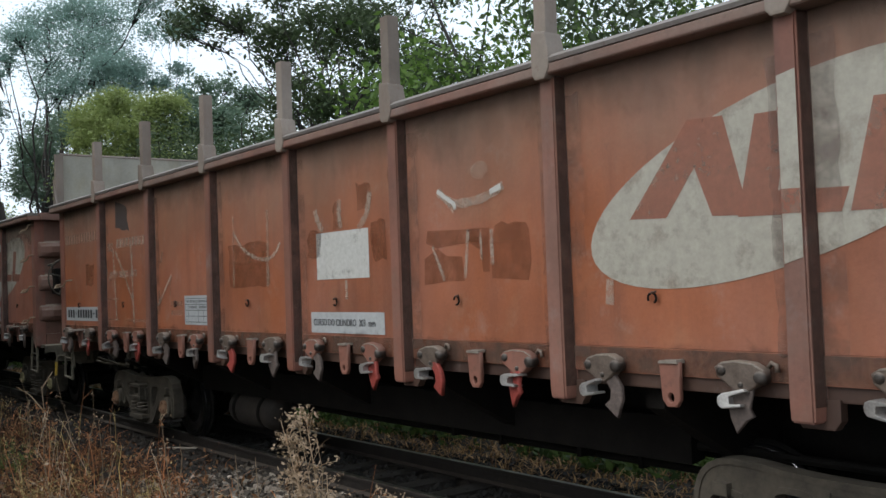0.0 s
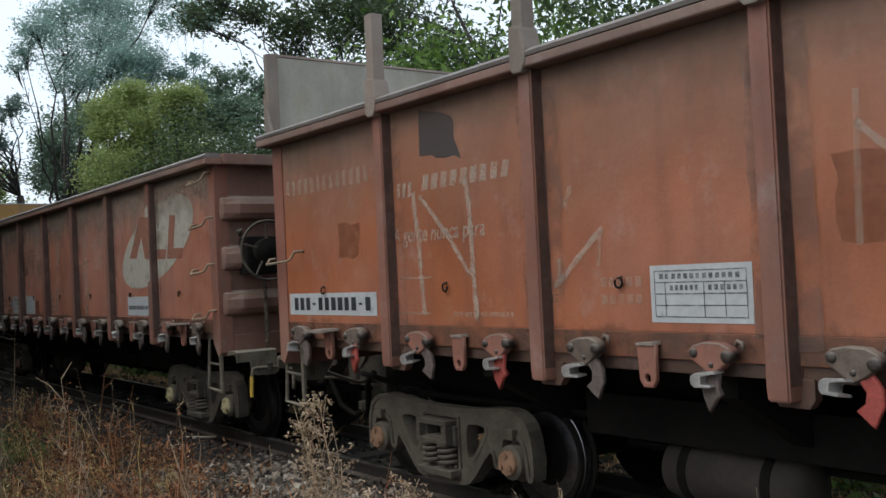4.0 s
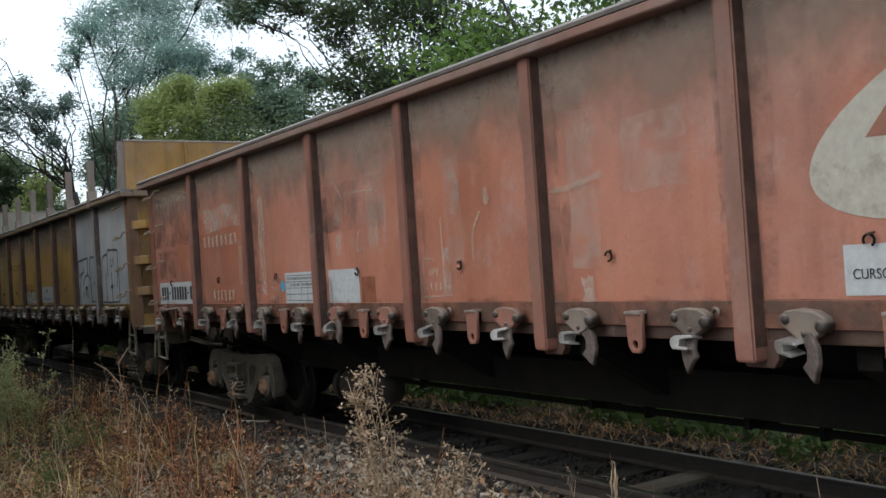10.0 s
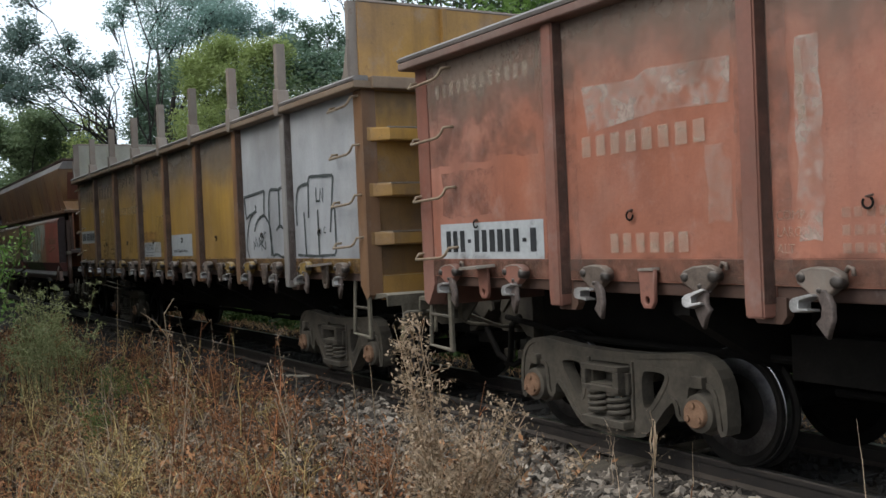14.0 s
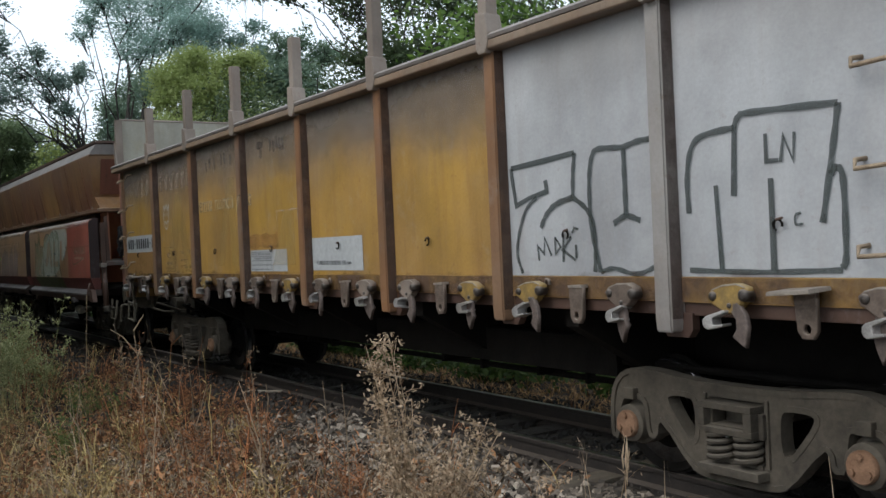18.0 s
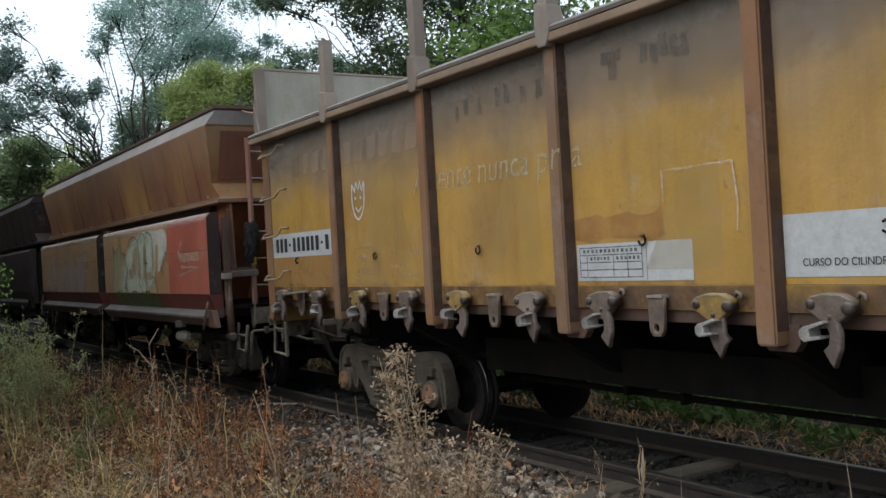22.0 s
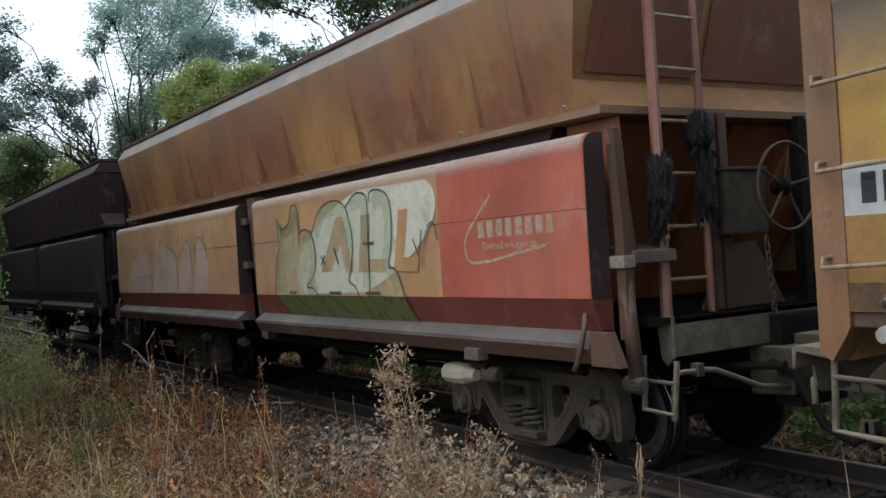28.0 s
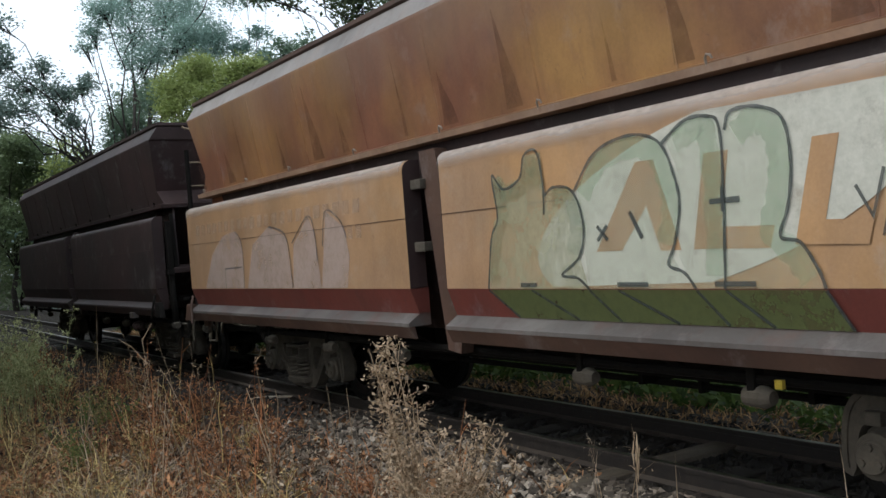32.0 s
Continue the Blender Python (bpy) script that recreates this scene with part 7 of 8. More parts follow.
def leaf_litter(name, label, count, per, low, high, size, mt, seed, where):
    """Small dead leaves on broken stems, knee-deep in places."""
    rnd = np.random.default_rng(seed)
    tips = []
    for k in range(count):
        x, y = where(rnd)
        deep = low + (high - low) * max(0.0, 0.5 + 0.9 * noise.noise((x * 1.1, y * 1.1, 8)))
        tips.append((x, y, ground_height(x, y) + 0.01 + deep * rnd.random() ** 1.8))
    vs, fs = leaf_cloud(rnd, tips, per, 0.035, size, 0.8)
    me = bpy.data.meshes.new(name)
    me.from_pydata(vs, [], fs)
    tagged(part(name, me, mt), label, "litter", kind="stuff")


def verge_weeds():
    """Broad-leaved weeds in clumps along the far side of the track."""
    rnd = np.random.default_rng(9)
    tips = []
    for k in range(760):
        x, y = rnd.uniform(-30, 4), 6.55 + 2.5 * rnd.random() ** 1.3
        h = rnd.uniform(0.08, 0.34) * (1.3 if math.sin(x * 1.3) > 0 else 0.5)
        for q in range(3):
            tips.append((x + rnd.normal(0, 0.1), y + rnd.normal(0, 0.1), ground_height(x, y) + h * (q + 1) / 3))
    vs, fs = leaf_cloud(rnd, tips, 16, 0.1, 0.06, 0.6)
    me = bpy.data.meshes.new("far_verge_weeds")
    me.from_pydata(vs, [], fs)
    tagged(part("far_verge_weeds", me, FARGREEN), "broad-leaved green weeds beyond the track", "weeds", kind="stuff")


def weed(name, label, x, y, stems, mt, seed, twigs=5, heads=4, head=0.012, thick=0.005, lean=0.2, group="", low=0.45):
    """A dead weed: wiry stems with side twigs and seed heads. stems: (sideways, away, height) of each stem's tip."""
    rnd = np.random.default_rng(seed)
    root = new(name)
    tagged(root, label, "weed", group)
    root.location = (x, y, ground_height(x, y) - 0.03)
    bm, tips = bmesh.new(), []
    for dx, dy, h in stems:
        tip = Vector((dx, dy, h))
        pts = [Vector((dx * f ** 1.4, dy * f ** 1.4, h * f)) + Vector(rnd.normal(0, 0.012, 3)) * (1 if 0 < f < 1 else 0) for f in (0, 0.25, 0.5, 0.75, 1)]
        tube(pts, thick, bm, 4, [thick, thick * 0.9, thick * 0.75, thick * 0.55, thick * 0.35])
        tips.append(pts[-1])
        for k in range(twigs):
            f = rnd.uniform(low, 0.97)
            i = min(3, int(f * 4))
            p = pts[i].lerp(pts[i + 1], f * 4 - i)
            d = Vector((rnd.normal(0, 1), rnd.normal(0, 1), rnd.uniform(0.4, 1.4))).normalized() * rnd.uniform(0.06, 0.22) * (1.1 - 0.4 * f) * (0.5 + lean)
            q = p + d
            tube([p, p + d * 0.5 + Vector((0, 0, 0.01)), q], thick * 0.4, bm, 3, [thick * 0.5, thick * 0.4, thick * 0.25])
            tips += [p + d * 0.6, q]
    part("stalk", bm, mt, root)
    if heads:
        vs, fs = leaf_cloud(rnd, tips, heads, 0.018, head, 0.8)
        me = bpy.data.meshes.new("seed_tuft")
        me.from_pydata(vs, [], fs)
        tagged(part("seed_tuft", me, mt, root), kind="stuff")
    return root


def stalk(label, x, y, mt, thick, lines):
    """One bent stalk standing across the view of the track; lines: (sideways, height) along each stem."""
    root = new("dry_stalk")
    tagged(root, label + " on the verge", "stalk", "single stalks on the verge")
    root.location = (x, y, ground_height(x, y) - 0.01)
    for line in lines:
        pts = [(0.34 * u + 0.01 * math.sin(9 * h), 0.94 * u, h) for u, h in line]
        part("stem", tube(pts, thick, None, 5, [thick * (1 - 0.5 * k / (len(pts) - 1)) for k in range(len(pts))]), mt, root)


GREYSPOT = (-12.4, 1.82)


def plants():
    r = np.random.default_rng(31)
    big = [(-0.1 + r.normal(0, 0.05), -0.12 + r.normal(0, 0.06), r.uniform(1.08, 1.38)) for k in range(7)] + [(0.1 * k + r.normal(0, 0.05), 0.13 * k + r.normal(0, 0.05), 1.2 - 0.12 * k + r.normal(0, 0.06)) for k in range(5)] + [(r.uniform(-0.1, 0.35), r.uniform(-0.2, 0.4), r.uniform(0.5, 1.0)) for k in range(15)]
    weed("dry_weed", "tall pale dried weed with bushy seed heads", -3.82, 2.22, big, PALE, 41, 20, 5, 0.012, 0.005, 0.35, "tall dry weeds")
    weed("dry_weed", "forked bare stalk of a dry weed", -4.05, 2.02, [(-0.02, -0.02, 1.2), (0.1, 0.12, 1.2), (-0.06, -0.1, 1.22)], PALE, 42, 2, 0, 0.01, 0.004, 0.2, "tall dry weeds")
    weed("dry_weed", "single straight pale stalk", -8.2, 3.3, [(0.0, 0.0, 0.5)], PALE, 43, 0, 0, 0.01, 0.009, 0.1, "tall dry weeds")
    for k, (x, y, h) in enumerate(((-6.4, 1.75, 1.25), (-6.9, 2.6, 0.95), (-6.3, 2.5, 1.1), (-8.3, 2.2, 1.15), (-9.5, 2.9, 0.9), (-4.4, 1.9, 0.75), (-5.2, 1.35, 0.8))):
        weed("dry_weed", "thin russet dry weed stalk", x, y, [(r.normal(0, 0.06), r.normal(0, 0.06), h), (r.normal(0, 0.15), r.normal(0, 0.15), h * 0.8)], REDDRY if k % 2 else PALE, 50 + k, 5, 2, 0.014, 0.005, 0.25, "tall dry weeds")
    curl = weed("dry_weed", "small brown weed with a hanging dead leaf", -4.24, 3.9, [(0.02, 0.0, 0.5), (0.04, 0.02, 0.42)], PALE, 61, 4, 1, 0.008, 0.0035, 0.25, "tall dry weeds")
    bm = bmesh.new()
    for dx, top, low, wd in ((0.03, 0.5, 0.22, 0.012), (0.0, 0.46, 0.3, 0.009), (0.045, 0.44, 0.3, 0.008)):
        rows = [[bm.verts.new((dx + 0.012 * math.sin(7 * f) + q * wd * math.sin(3.1 * min(1, f + 0.05)), 0.01 * math.cos(9 * f), top + (low - top) * f)) for q in (-1, 1)] for f in (0, 0.25, 0.5, 0.75, 1)]
        for r0, r1 in zip(rows, rows[1:]):
            bm.faces.new((r0[0], r0[1], r1[1], r1[0]))
    part("dead_leaf", bm, PALE, curl)
    weed("dry_weed", "small grey weed sprig", -4.61, 3.91, [(0.0, 0.02, 0.42), (0.04, 0.0, 0.36)], ASHY, 62, 5, 2, 0.008, 0.003, 0.3, "tall dry weeds")
    for k in range(34):
        x, y = r.uniform(-11.5, -4.6), r.uniform(1.2, 3.3)
        if math.hypot(x, y) < 5.0:
            continue
        h = r.uniform(0.5, 1.0)
        weed("dry_weed", "thin dark brown dry stalk" if k % 3 == 0 else "thin pale dry stalk", x, y, [(r.normal(0, 0.1), r.normal(0, 0.1), h)] + ([(r.normal(0, 0.16), r.normal(0, 0.16), h * 0.7)] if k % 2 else []), (REDDRY, PALE, DRY)[k % 3], 700 + k, 4, 1, 0.012, 0.006, 0.25, "tall dry weeds")
    for k in range(150):
        x, y = grass_zone(r)
        if math.hypot(x, y) < 5.5 or y > 3.3:
            continue
        weed("low_weed", "low russet dry weed", x, y, [(r.normal(0, 0.14), r.normal(0, 0.14), r.uniform(0.15, 0.5)) for q in range(5)], (REDDRY, DRY, REDDRY)[k % 3], 70 + k, 7, 2, 0.011, 0.0045, 0.75, "low dry weeds")
    for k in range(18):
        x, y = GREYSPOT[0] + r.normal(0, 0.5), GREYSPOT[1] + r.normal(0, 0.14)
        weed("leafy_weed", "bushy grey-green weed on the verge", x, y, [(r.normal(0, 0.12), r.normal(0, 0.12), r.uniform(0.6, 1.4)) for q in range(4)], GREYGREEN, 160 + k, 11, 3, 0.018, 0.005, 0.4, "grey-green weeds")
    # green shrub whose feathery twigs reach into view
    weed("green_shrub", "fresh green shrub with feathery twigs", -4.1, 0.1, [(0.15, 0.4, 1.95), (0.13, 0.35, 1.9), (0.13, 0.32, 1.98), (0.13, 0.36, 1.92), (0.08, 0.2, 1.97), (0.0, 0.08, 2.05)], FRESH, 140, 7, 6, 0.0095, 0.004, 0.15, low=0.82)
    # a bleached stick on the ballast
    stick = part("stick", tube([(-0.29, 0, -0.115), (-0.1, 0.012, -0.1), (0.12, -0.006, -0.104), (0.3, 0.01, -0.11)], 0.016, None, 7, [0.012, 0.017, 0.016, 0.009]), BLEACHED, smooth=True)
    stick.matrix_basis = pose(-10.72, 4.28, 0.0, 0, 0, 53)
    tagged(stick, "bleached broken stick lying beside the rail", "stick")
    # single stalks and straws that stand out of the mass
    for label, x, y, mt, thick, lines in (
            ("tall bare forked stalk", -9.23, 2.5, PALE, 0.007, [[(0, 0), (-0.03, 0.6), (-0.07, 1.07)], [(-0.06, 0.85), (-0.17, 1.0), (-0.28, 1.08)], [(-0.07, 1.05), (0.03, 1.2)]]),
            ("leaning bent dry stalk", -7.73, 1.71, PALE, 0.006, [[(0, 0), (-0.08, 0.42), (-0.2, 0.66)]]),
            ("snapped pale straw folded over itself", -7.26, 2.33, PALE, 0.008, [[(0, 0), (-0.08, 0.33)], [(-0.08, 0.33), (-0.13, 0.15)]]),
            ("long yellow straw bent down", -10.3, 1.65, DRY, 0.009, [[(-0.6, 0), (-0.4, 0.17), (0, 0.3), (0.32, 0.31)]]),
            ("long yellow straw bent down", -8.9, 1.5, DRY, 0.008, [[(-0.45, 0), (-0.05, 0.18), (0.2, 0.28)]]),
            ("long yellow straw bent down", -8.3, 1.25, DRY, 0.008, [[(0.3, 0), (0.05, 0.14), (-0.3, 0.2)]]),
            ("kinked dry stalk", -9.37, 2.37, DRY, 0.006, [[(0, 0), (0.07, 0.25), (-0.03, 0.36)]]),
            ("dark red-brown stem", -12.5, 3.7, REDDRY, 0.009, [[(0, 0), (0.06, 0.41), (0.1, 0.7)], [(0.08, 0.5), (0.2, 0.62)]]),
            ("thin tall pale stalk", -14.37, 3.1, PALE, 0.007, [[(0, 0), (0.03, 0.5), (0.06, 1.16)]]),
            ("dark leaning stem", -7.7, 2.2, REDDRY, 0.008, [[(0, 0), (-0.1, 0.28), (-0.17, 0.5)]]),
            ("dark leaning stem", -8.5, 1.95, REDDRY, 0.008, [[(0, 0), (0.05, 0.3), (-0.02, 0.6)]]),
            ("thick pale stalk", -6.7, 2.75, PALE, 0.008, [[(0, 0), (-0.12, 0.2), (-0.2, 0.5)]])):
        stalk(label, x, y, mt, thick, lines)
    for k, (x, y) in enumerate(((-11.0, 2.35), (-10.7, 2.55), (-11.4, 2.3), (-8.8, 1.65), (-9.2, 1.85), (-13.2, 2.3))):
        weed("leafy_weed", "small ferny green weed among dry stems", x, y, [(r.normal(0, 0.12), r.normal(0, 0.12), r.uniform(0.25, 0.5)) for q in range(6)], FERN, 260 + k, 10, 3, 0.013, 0.0035, 0.5, "grey-green weeds", 0.2)


def branching(rnd, p, d, length, r, depth, segs, tips, bm, spread_, keep=0.95, lift=0.12):
    """Grows a limb and its boughs; the ends go into tips."""
    pts, rad = [p], [r]
    for k in range(segs):
        d = (d + Vector(rnd.normal(0, 0.16, 3)) + Vector((0, 0, lift * 0.3))).normalized()
        p = p + d * (length / segs)
        pts.append(p)
        rad.append(r * (1 - 0.55 * (k + 1) / segs))
    tube(pts, r, bm, 5 if depth else 4, rad)
    if depth == 0:
        tips.extend(pts[1:])
        return
    kids = 3 if depth > 1 else 4
    for k in range(kids):
        if rnd.random() > keep:
            continue
        q = pts[-1] if k == 0 else pts[int(rnd.integers(max(1, segs // 2), segs + 1))]
        a = rnd.uniform(0, 6.283)
        side = d.orthogonal().normalized()
        side = (side * math.cos(a) + d.cross(side) * math.sin(a))
        nd = (d + side * rnd.uniform(0.5, 1.0) * spread_ + Vector((0, 0, lift))).normalized()
        branching(rnd, q, nd, length * rnd.uniform(0.55, 0.8), rad[-1] * rnd.uniform(0.6, 0.85), depth - 1, max(2, segs - 1), tips, bm, spread_, keep, lift)


def leaf_cloud(rnd, tips, per, sigma, size, flat=0.6, lie=1.0):
    n_ = len(tips) * per
    c_ = np.repeat(np.array([tuple(t) for t in tips]), per, axis=0) + rnd.normal(0, 1, (n_, 3)) * np.array([sigma, sigma, sigma * flat])
    u = rnd.normal(0, 1, (n_, 3)) * np.array([1, 1, lie])
    u /= np.linalg.norm(u, axis=1)[:, None]
    w = np.cross(u, rnd.normal(0, 1, (n_, 3)) * np.array([lie, lie, 1]))
    w /= np.linalg.norm(w, axis=1)[:, None]
    s = rnd.uniform(0.6, 1.3, (n_, 1)) * size
    vs = np.stack([c_ - u * s, c_ + w * s * 0.45, c_ + u * s, c_ - w * s * 0.45], 1).reshape(-1, 3)
    return vs.tolist(), [(4 * i, 4 * i + 1, 4 * i + 2, 4 * i + 3) for i in range(n_)]


def tree(label, az, dist, height, mt, seed, depth=3, per=16, sigma=0.35, size=0.11, spread_=0.9, first=0.38, lean=(0, 0), lift=0.12, trunk=None, base=None):
    rnd = np.random.default_rng(seed)
    x, y = -dist * math.sin(radians(az)), dist * math.cos(radians(az))
    root = new("tree")
    tagged(root, label, "tree", "trees behind the railway")
    root.location = (x, y, ground_height(x, y) - 0.1)
    bm, tips = bmesh.new(), []
    branching(rnd, Vector((0, 0, 0)), Vector((lean[0], lean[1], 1)).normalized(), height * first, trunk or height * 0.018, depth, 5, tips, bm, spread_, 0.95, lift)
    part("trunk", bm, BARK, root, smooth=True)
    vs, fs = leaf_cloud(rnd, tips, per, sigma, size)
    me = bpy.data.meshes.new("crown")
    me.from_pydata(vs, [], fs)
    tagged(part("crown", me, mt, root), kind="stuff")
    return root


def bush(label, az, dist, height, wide, mt, seed, count=6000, size=0.1):
    """A dense shrub: many stems from the ground and leaves in uneven clumps over them."""
    rnd = np.random.default_rng(seed)
    x, y = -dist * math.sin(radians(az)), dist * math.cos(radians(az))
    root = new("bush")
    tagged(root, label, "bush", "bushes behind the railway")
    root.location = (x, y, ground_height(x, y) - 0.1)
    bm, tips = bmesh.new(), []
    for k in range(9):
        a = rnd.uniform(0, 6.283)
        end = Vector((math.cos(a) * wide * rnd.uniform(0.2, 0.9), math.sin(a) * wide * rnd.uniform(0.2, 0.9), height * rnd.uniform(0.6, 0.95)))
        pts = [end * f + Vector(rnd.normal(0, 0.08, 3)) * f for f in (0, 0.25, 0.5, 0.75, 1)]
        tube(pts, 0.05, bm, 4, [0.06, 0.05, 0.04, 0.03, 0.015])
    part("stem", bm, BARK, root)
    for k in range(46):
        a, e = rnd.uniform(0, 6.283), math.sqrt(rnd.random())
        tips.append((math.cos(a) * wide * e, math.sin(a) * wide * e, height * (0.12 + 0.85 * rnd.random() * (1 - 0.45 * e * e))))
    vs, fs = leaf_cloud(rnd, tips, max(1, count // 46), wide * 0.24, size, 0.8, 0.6)
    me = bpy.data.meshes.new("leaves")
    me.from_pydata(vs, [], fs)
    tagged(part("foliage", me, mt, root), kind="stuff")
    return root


def clump_tree(label, az, dist, clumps, mt, seed, leaves=1500, size=0.085, root_spread=0.35, bough=0.05, fork=0.45, name="tree", twigs=6):
    """A tree with a forked trunk, a bough to each leaf clump and loose sprays of leaves. clumps: (sideways, height, radius)."""
    rnd = np.random.default_rng(seed)
    x, y = -dist * math.sin(radians(az)), dist * math.cos(radians(az))
    side, away = Vector((math.cos(radians(az)), math.sin(radians(az)), 0)), Vector((-math.sin(radians(az)), math.cos(radians(az)), 0))
    root = new(name)
    tagged(root, label, name, "trees behind the railway" if name == "tree" else "bushes behind the railway")
    base_z = ground_height(x, y) - 0.1
    root.location = (x, y, base_z)
    bm = bmesh.new()
    low = min(c[1] for c in clumps) - base_z
    head = Vector((0, 0, low * fork)) + side * (sum(c[0] for c in clumps) / len(clumps)) * 0.25
    tube([Vector((0, 0, 0)), head * 0.5 + side * rnd.normal(0, 0.1), head], 0.1, bm, 7, [bough * 3.2, bough * 2.6, bough * 2.2])
    tips = []
    for dx, h, r in clumps:
        end = side * dx + away * rnd.normal(0, 0.6 + r) + Vector((0, 0, h - base_z))
        pts = [head]
        for f in (0.15, 0.3, 0.45, 0.6, 0.75, 0.88):
            pts.append(head.lerp(end, f) + side * rnd.normal(0, 0.16) + away * rnd.normal(0, 0.16) + Vector((0, 0, (end.z - head.z) * 0.1 * math.sin(f * 3.1) + rnd.normal(0, 0.12))))
        q2 = pts[-2]
        thin = bough * (0.45 + 0.3 * min(1.5, r))
        tube(pts + [end], thin, bm, 5, [thin * q for q in (1.3, 1.1, 0.95, 0.8, 0.65, 0.5, 0.38, 0.25)])
        for k in range(twigs):
            q0 = pts[int(rnd.integers(2, 7))]
            d = Vector(rnd.normal(0, 1, 3)).normalized() * rnd.uniform(0.35, 0.95)
            tube([q0, q0 + d * 0.5 + Vector(rnd.normal(0, 0.06, 3)), q0 + d], 0.01, bm, 3, [bough * 0.28, bough * 0.18, bough * 0.08])
            tips.append((q0 + d, 0.26))
            tips.append((q0 + d * 0.8, 0.26))
        for k in range(int(7 + 7 * r)):
            d = Vector(rnd.normal(0, 1, 3)).normalized() * r * rnd.uniform(0.55, 1.12)
            d.z *= 0.8
            tube([q2.lerp(end, rnd.uniform(0.3, 1)), end + d * 0.55 + Vector(rnd.normal(0, 0.05, 3)), end + d], 0.01, bm, 3, [bough * 0.3, bough * 0.18, bough * 0.08])
            for f in (0.6, 0.85, 1.0):
                tips.append((end + d * f, r))
    part("trunk", bm, BARK, root, smooth=True)
    all_v, all_f = [], []
    for r_ in sorted(set(r for t, r in tips)):
        own = [t for t, r in tips if r == r_]
        vs, fs = leaf_cloud(rnd, own, max(4, int(leaves * 1.8 * r_ * r_ / max(1, len(own)))), 0.1 + 0.2 * r_, size, 0.75, 0.6)
        all_f += [tuple(q + len(all_v) for q in f) for f in fs]
        all_v += vs
    me = bpy.data.meshes.new("crown")
    me.from_pydata(all_v, [], all_f)
    tagged(part("crown" if name == "tree" else "foliage", me, mt, root), kind="stuff")
    return root


plants()
leaf_litter("dead_leaves", "brown dead leaves and broken stems on the verge", 6500, 4, 0.03, 0.24, 0.034, LITTER, 81, grass_zone)
leaf_litter("grey_litter", "grey dead stems and leaves beside the ballast", 3600, 4, 0.03, 0.13, 0.026, ASHY, 82, lambda r: (r.uniform(-9, -3.2), r.uniform(1.9, 3.4)))
verge_weeds()
clump_tree("tall airy tree with blue-green crown", 75.8, 42, [(1.0, 11.9, 1.35), (2.3, 12.1, 1.45), (3.7, 11.8, 1.45), (4.3, 10.7, 1.05), (2.7, 10.6, 1.3), (1.3, 10.4, 0.9), (-0.2, 11.8, 0.75), (-0.7, 11.1, 0.5), (0.8, 13.7, 1.35), (2.9, 13.9, 1.6), (4.5, 13.5, 1.2), (-1.0, 10.3, 0.3), (3.1, 9.5, 0.6)], BLUEGREEN, 11, 1700, 0.066, bough=0.07)
clump_tree("dark leafy tree behind the tall one", 74.6, 44, [(-0.1, 8.8, 1.05), (0.8, 8.4, 0.9), (-0.5, 7.8, 0.75), (1.1, 9.4, 0.6), (0.2, 7.2, 1.05), (0.3, 6.0, 1.1), (-1.0, 6.6, 0.8), (1.4, 6.8, 0.9)], MIDGREEN, 12, 2400)
clump_tree("thin tree with small loose leaf clumps", 69.1, 43, [(0.7, 12.1, 0.43), (1.1, 11.1, 0.38), (1.3, 10.3, 0.33), (0.8, 12.9, 0.5), (0.3, 10.5, 0.4), (1.6, 12.9, 0.6), (0.0, 12.6, 0.5)], BLUEGREEN, 13, 1500, bough=0.025, twigs=2)
clump_tree("spreading tree with sparse leaves and bare boughs", 76.2, 40, [(-3.7, 9.6, 0.65), (-4.2, 9.0, 0.75), (-3.0, 8.8, 0.75), (-2.1, 9.0, 0.6), (-3.0, 7.6, 0.6), (-3.8, 7.8, 0.55), (-1.6, 8.6, 0.45), (-0.9, 8.5, 0.4), (-1.4, 7.2, 0.35), (-2.0, 7.8, 0.33), (-4.2, 7.2, 0.47), (-0.6, 9.1, 0.28), (-4.1, 11.8, 0.55), (-2.4, 9.5, 0.37), (-4.9, 8.1, 0.9)], DEEPGREEN, 14, 1500, bough=0.06, fork=0.75)
clump_tree("low olive-green bush by the far track", 81.7, 50, [(0.2, 7.3, 1.1), (1.2, 7.3, 0.76), (-0.1, 5.8, 1.25), (-0.8, 6.8, 1.3), (0.9, 6.3, 0.95), (1.9, 5.9, 0.9), (0.5, 4.2, 1.5), (-1.2, 4.2, 1.5), (2.2, 4.4, 1.2)], OLIVE, 15, 1900, 0.1, name="bush")
clump_tree("small yellow-green bush by the far track", 78.7, 46, [(0.1, 7.1, 0.55), (-0.4, 6.6, 0.55), (0.6, 6.5, 0.55), (0.0, 6.0, 0.7), (0.8, 5.0, 1.0), (-0.6, 4.8, 1.0)], LIME, 16, 2200, name="bush")
clump_tree("large yellow-green bush of dense leaves", 71.0, 34, [(0.0, 8.0, 0.75), (-0.8, 7.5, 0.66), (1.0, 7.7, 0.64), (1.8, 7.9, 0.45), (-1.1, 6.9, 0.5), (0.3, 7.0, 0.8), (1.5, 7.1, 0.65), (-0.6, 6.5, 0.7), (0.6, 5.8, 1.0), (-1.0, 5.4, 0.9), (1.8, 5.8, 0.9), (0.2, 4.6, 1.2)], LIME, 17, 6000, 0.056, name="bush")
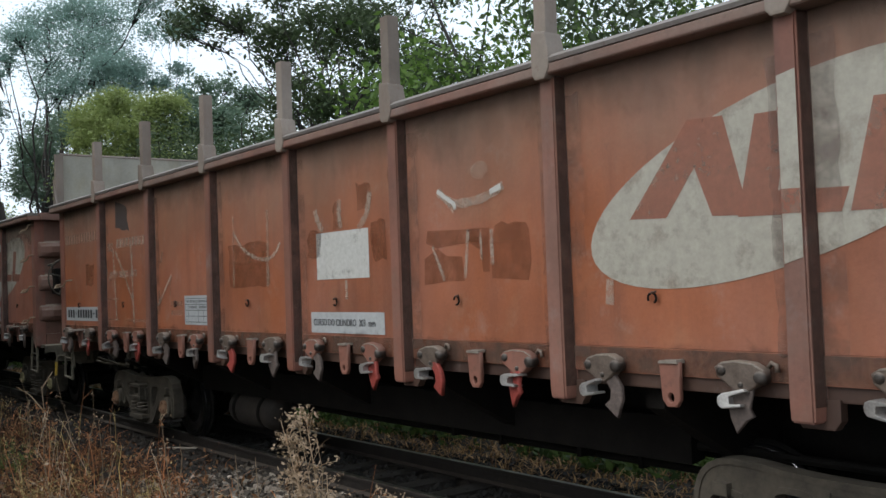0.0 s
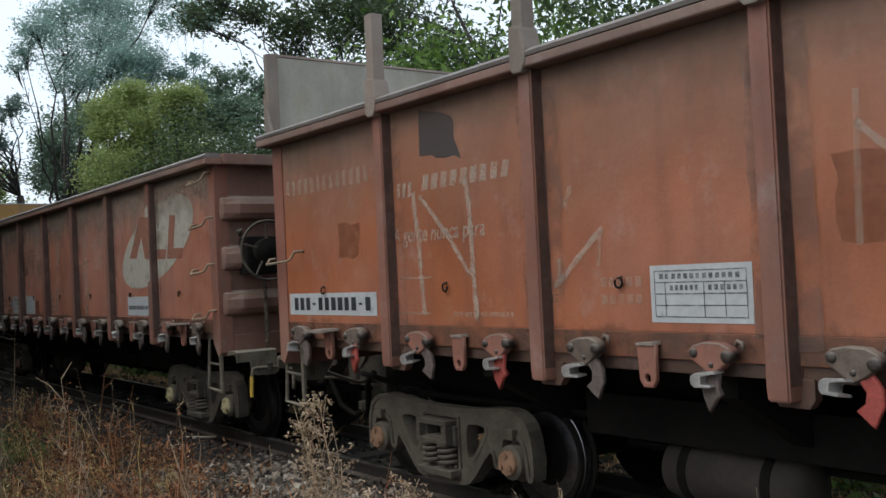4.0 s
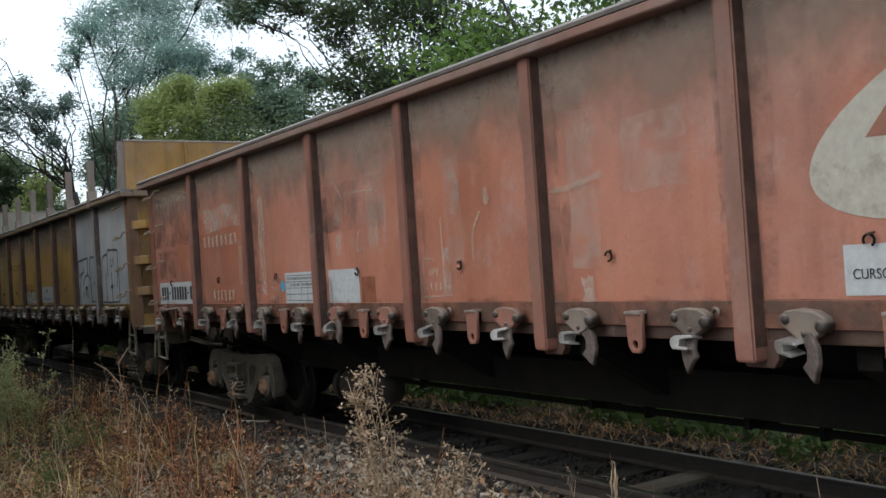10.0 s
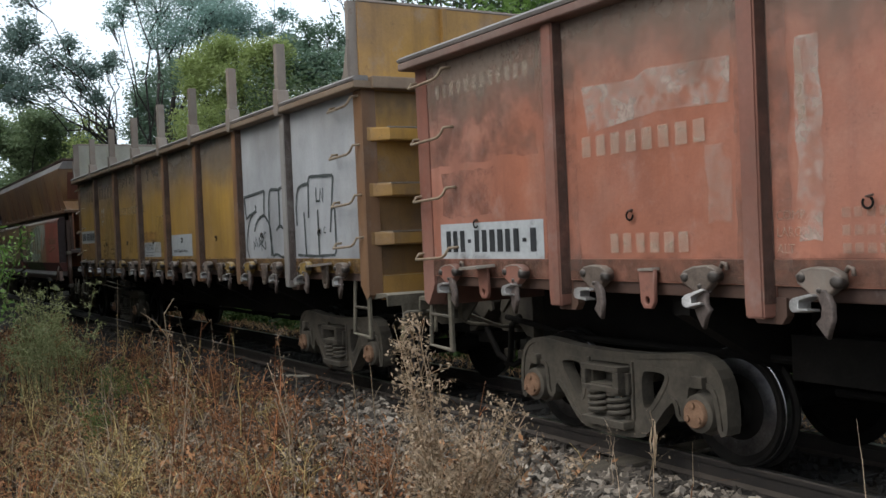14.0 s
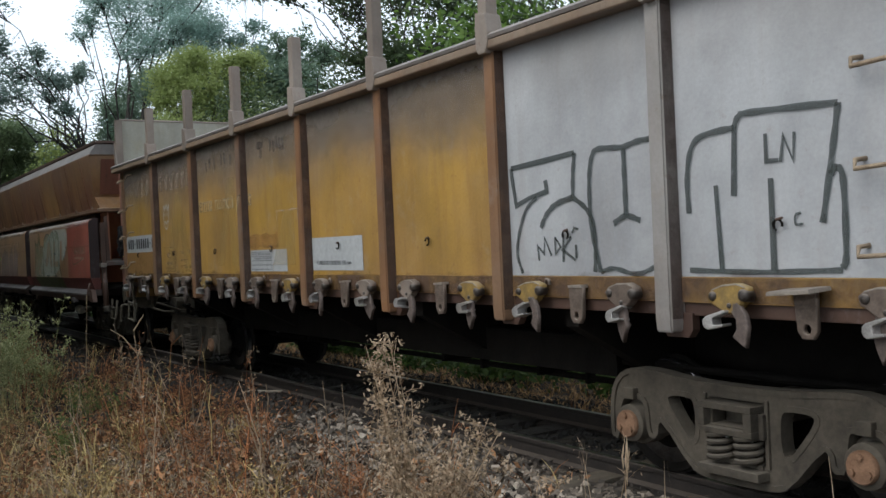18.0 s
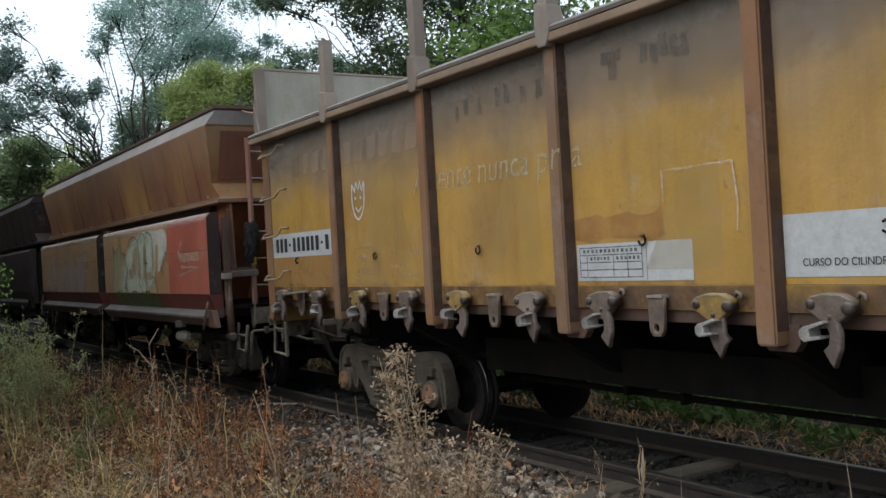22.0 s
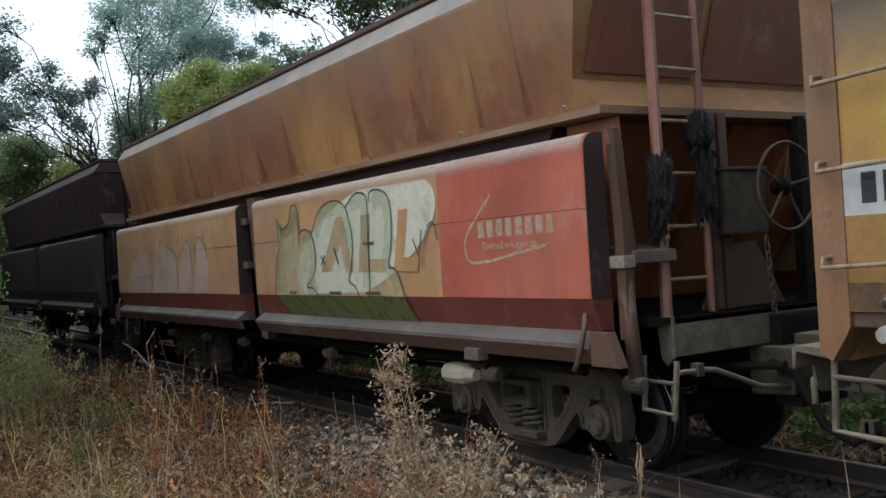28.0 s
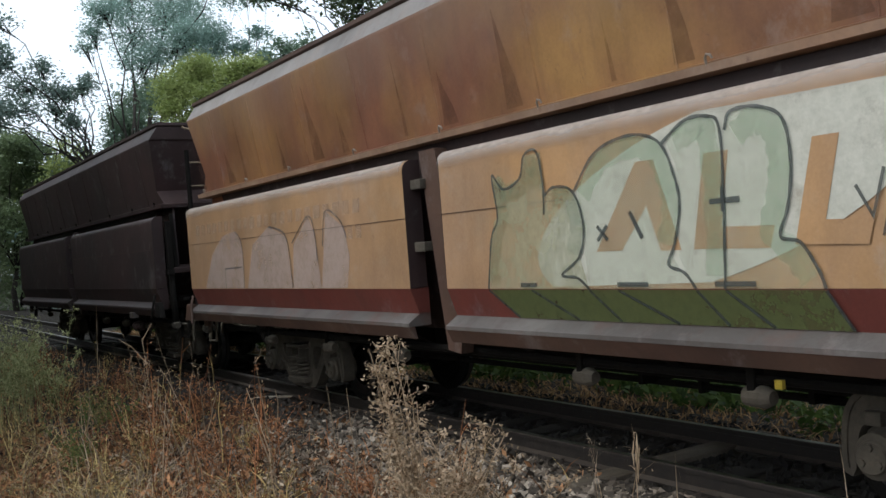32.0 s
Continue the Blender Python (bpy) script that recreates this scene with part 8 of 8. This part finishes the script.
clump_tree("dark green bush beside the yellow one", 66.5, 36, [(0.1, 8.9, 0.42), (0.9, 9.1, 0.42), (-0.4, 8.6, 0.35), (0.3, 8.3, 0.55), (1.1, 8.4, 0.55), (1.9, 8.6, 0.53), (0.6, 7.2, 1.0), (2.0, 7.2, 0.9), (-0.6, 7.2, 0.7), (0.8, 5.6, 1.3), (-1.4, 6.6, 0.9), (3.0, 7.4, 0.9), (3.4, 6.2, 1.1), (-0.8, 5.4, 1.1)], MIDGREEN, 18, 2800, 0.08, name="bush")
clump_tree("broad dark tree with overhanging boughs", 58.5, 22, [(-1.3, 7.1, 0.36), (-0.6, 7.3, 0.5), (-1.2, 8.0, 0.5), (0.0, 7.2, 0.62), (-0.6, 6.5, 0.36), (-1.1, 6.4, 0.23), (-1.5, 6.8, 0.15), (0.8, 7.0, 0.75), (0.2, 6.1, 0.62), (1.3, 6.2, 0.75), (2.0, 7.0, 0.77), (2.6, 6.1, 0.77), (1.0, 5.3, 0.64), (-0.4, 5.6, 0.45), (-1.3, 5.8, 0.33),
           (-2.3, 8.0, 0.46), (-3.0, 7.9, 0.4), (-3.4, 7.5, 0.2), (-2.8, 7.4, 0.15), (-3.7, 7.9, 0.28), (-1.8, 7.4, 0.15), (3.3, 6.7, 0.77), (0.4, 8.4, 0.9), (2.2, 8.4, 0.9)], DARKLEAF, 21, 3000, 0.06, bough=0.04, fork=0.8, twigs=1)
for k, (az, dist, hh, ww) in enumerate(((67.5, 30, 7.4, 2.2), (64, 28, 7.3, 2.3), (60.5, 26, 7.4, 2.3), (56, 24, 7.2, 2.4), (51.5, 22, 6.4, 2.4), (46, 20, 6.3, 2.3), (40, 18, 5.8, 2.2), (34, 17, 5.2, 2.2))):
    bush("dark green bush behind the train", az, dist, hh, ww, FRESH if k == 6 else DARKLEAF, 200 + k, 20000, 0.075)
for az, dist, hh, ww, mt, seed in ((84.5, 56, 7.5, 3.4, OLIVE, 17), (80.5, 53, 5.6, 3.0, OLIVE, 28), (77, 45, 5.6, 2.6, DEEPGREEN, 29), (73.5, 42, 5.8, 2.4, DEEPGREEN, 30), (88, 60, 8.0, 3.6, DEEPGREEN, 31)):
    bush("low green bush by the far track", az, dist, hh, ww, mt, seed, 15000, 0.11)
# Unseen bushes added to block low light behind and under the train.
for k in range(15):
    x, y = -40 + 3.1 * k + 0.7 * math.sin(k * 2.4), 11.2 + 0.8 * math.sin(k * 1.7)
    bush("unseen dark bush added to block light behind the track", math.degrees(math.atan2(-x, y)), math.hypot(x, y), 3.2 + 0.5 * math.sin(k * 3.1), 1.9, DARKLEAF, 500 + k, 6500, 0.1)
clump_tree("dense dark tree behind the boughs", 57.5, 26, [(-1.7, 7.5, 0.6), (-0.9, 8.2, 0.7), (0.0, 7.6, 0.8), (1.0, 8.3, 0.8), (1.9, 7.6, 0.8), (-1.0, 6.6, 0.8), (0.4, 6.5, 0.9), (1.6, 6.5, 0.9), (2.7, 7.0, 0.8), (0.5, 9.2, 0.7), (2.2, 9.3, 0.8)], DARKLEAF, 26, 1900, 0.075, bough=0.05)
tree("broad dark tree with overhanging boughs", 49.5, 20, 14, DARKLEAF, 23, 4, 52, 0.36, 0.08, 1.1, 0.38)
tree("bright green leafy tree behind the train", 43.5, 18, 9.5, FRESH, 24, 4, 40, 0.42, 0.08, 1.0, 0.38)
tree("dark green leafy tree behind the train", 36, 17, 9.5, DARKLEAF, 25, 4, 34, 0.42, 0.08, 1.0, 0.38)
# unseen trees and bushes added on the camera's side to shade the far wagons
for k, (x, y, hh) in enumerate(((-27, -3.6, 12), (-35, -1.6, 13), (-43, 0.2, 13), (-52, 1.0, 13), (-20, -7, 12), (-15, -6.5, 12), (-24, -8, 15), (-31, -6.5, 15), (-39, -5, 15), (-48, -4, 15), (-59, -2, 15))):
    tree("unseen broad tree added to shade the far wagons", math.degrees(math.atan2(-x, y)), math.hypot(x, y), hh, DARKLEAF, 300 + k, 4, 46, 0.6, 0.16, 1.1, 0.34)
for k, (x, y, hh) in enumerate(((-10, -2.6, 6), (-14, -2.0, 7.5), (-17.5, -1.4, 9), (-21, -1.1, 9.5), (-25.5, -0.8, 10), (-30, -0.5, 10), (-36, 0.2, 10), (-42, 0.4, 10))):
    bush("unseen dense bush added to block light from the near side", math.degrees(math.atan2(-x, y)), math.hypot(x, y), hh, 2.1, DARKLEAF, 400 + k, 12000, 0.14)


# ---- motion of the train ----
def rolled(t):
    """Metres the train has rolled at t seconds, smooth between the known seconds."""
    ts = sorted(ROLLED)
    i = max(0, min(len(ts) - 2, sum(1 for q in ts if q <= t) - 1))
    a, b = ts[i], ts[i + 1]

    def slope(k):
        lo, hi = max(k - 1, 0), min(k + 1, len(ts) - 1)
        return (ROLLED[ts[hi]] - ROLLED[ts[lo]]) / (ts[hi] - ts[lo])
    f, h = (t - a) / (b - a), b - a
    return ((2 * f ** 3 - 3 * f * f + 1) * ROLLED[a] + (f ** 3 - 2 * f * f + f) * h * slope(i)
            + (3 * f * f - 2 * f ** 3) * ROLLED[b] + (f ** 3 - f * f) * h * slope(i + 1))


def motions():
    times = [k * 0.25 for k in range(129)]
    for root, sets in TRAIN:
        x, y, z = root.location
        walk(root, [(t, pose(x + rolled(t), y, z)) for t in times])
        for ws in sets:
            a, b, c = ws.location
            walk(ws, [(t, pose(a, b, c, 0, math.degrees(rolled(t) / WHEEL), 0)) for t in times])


motions()
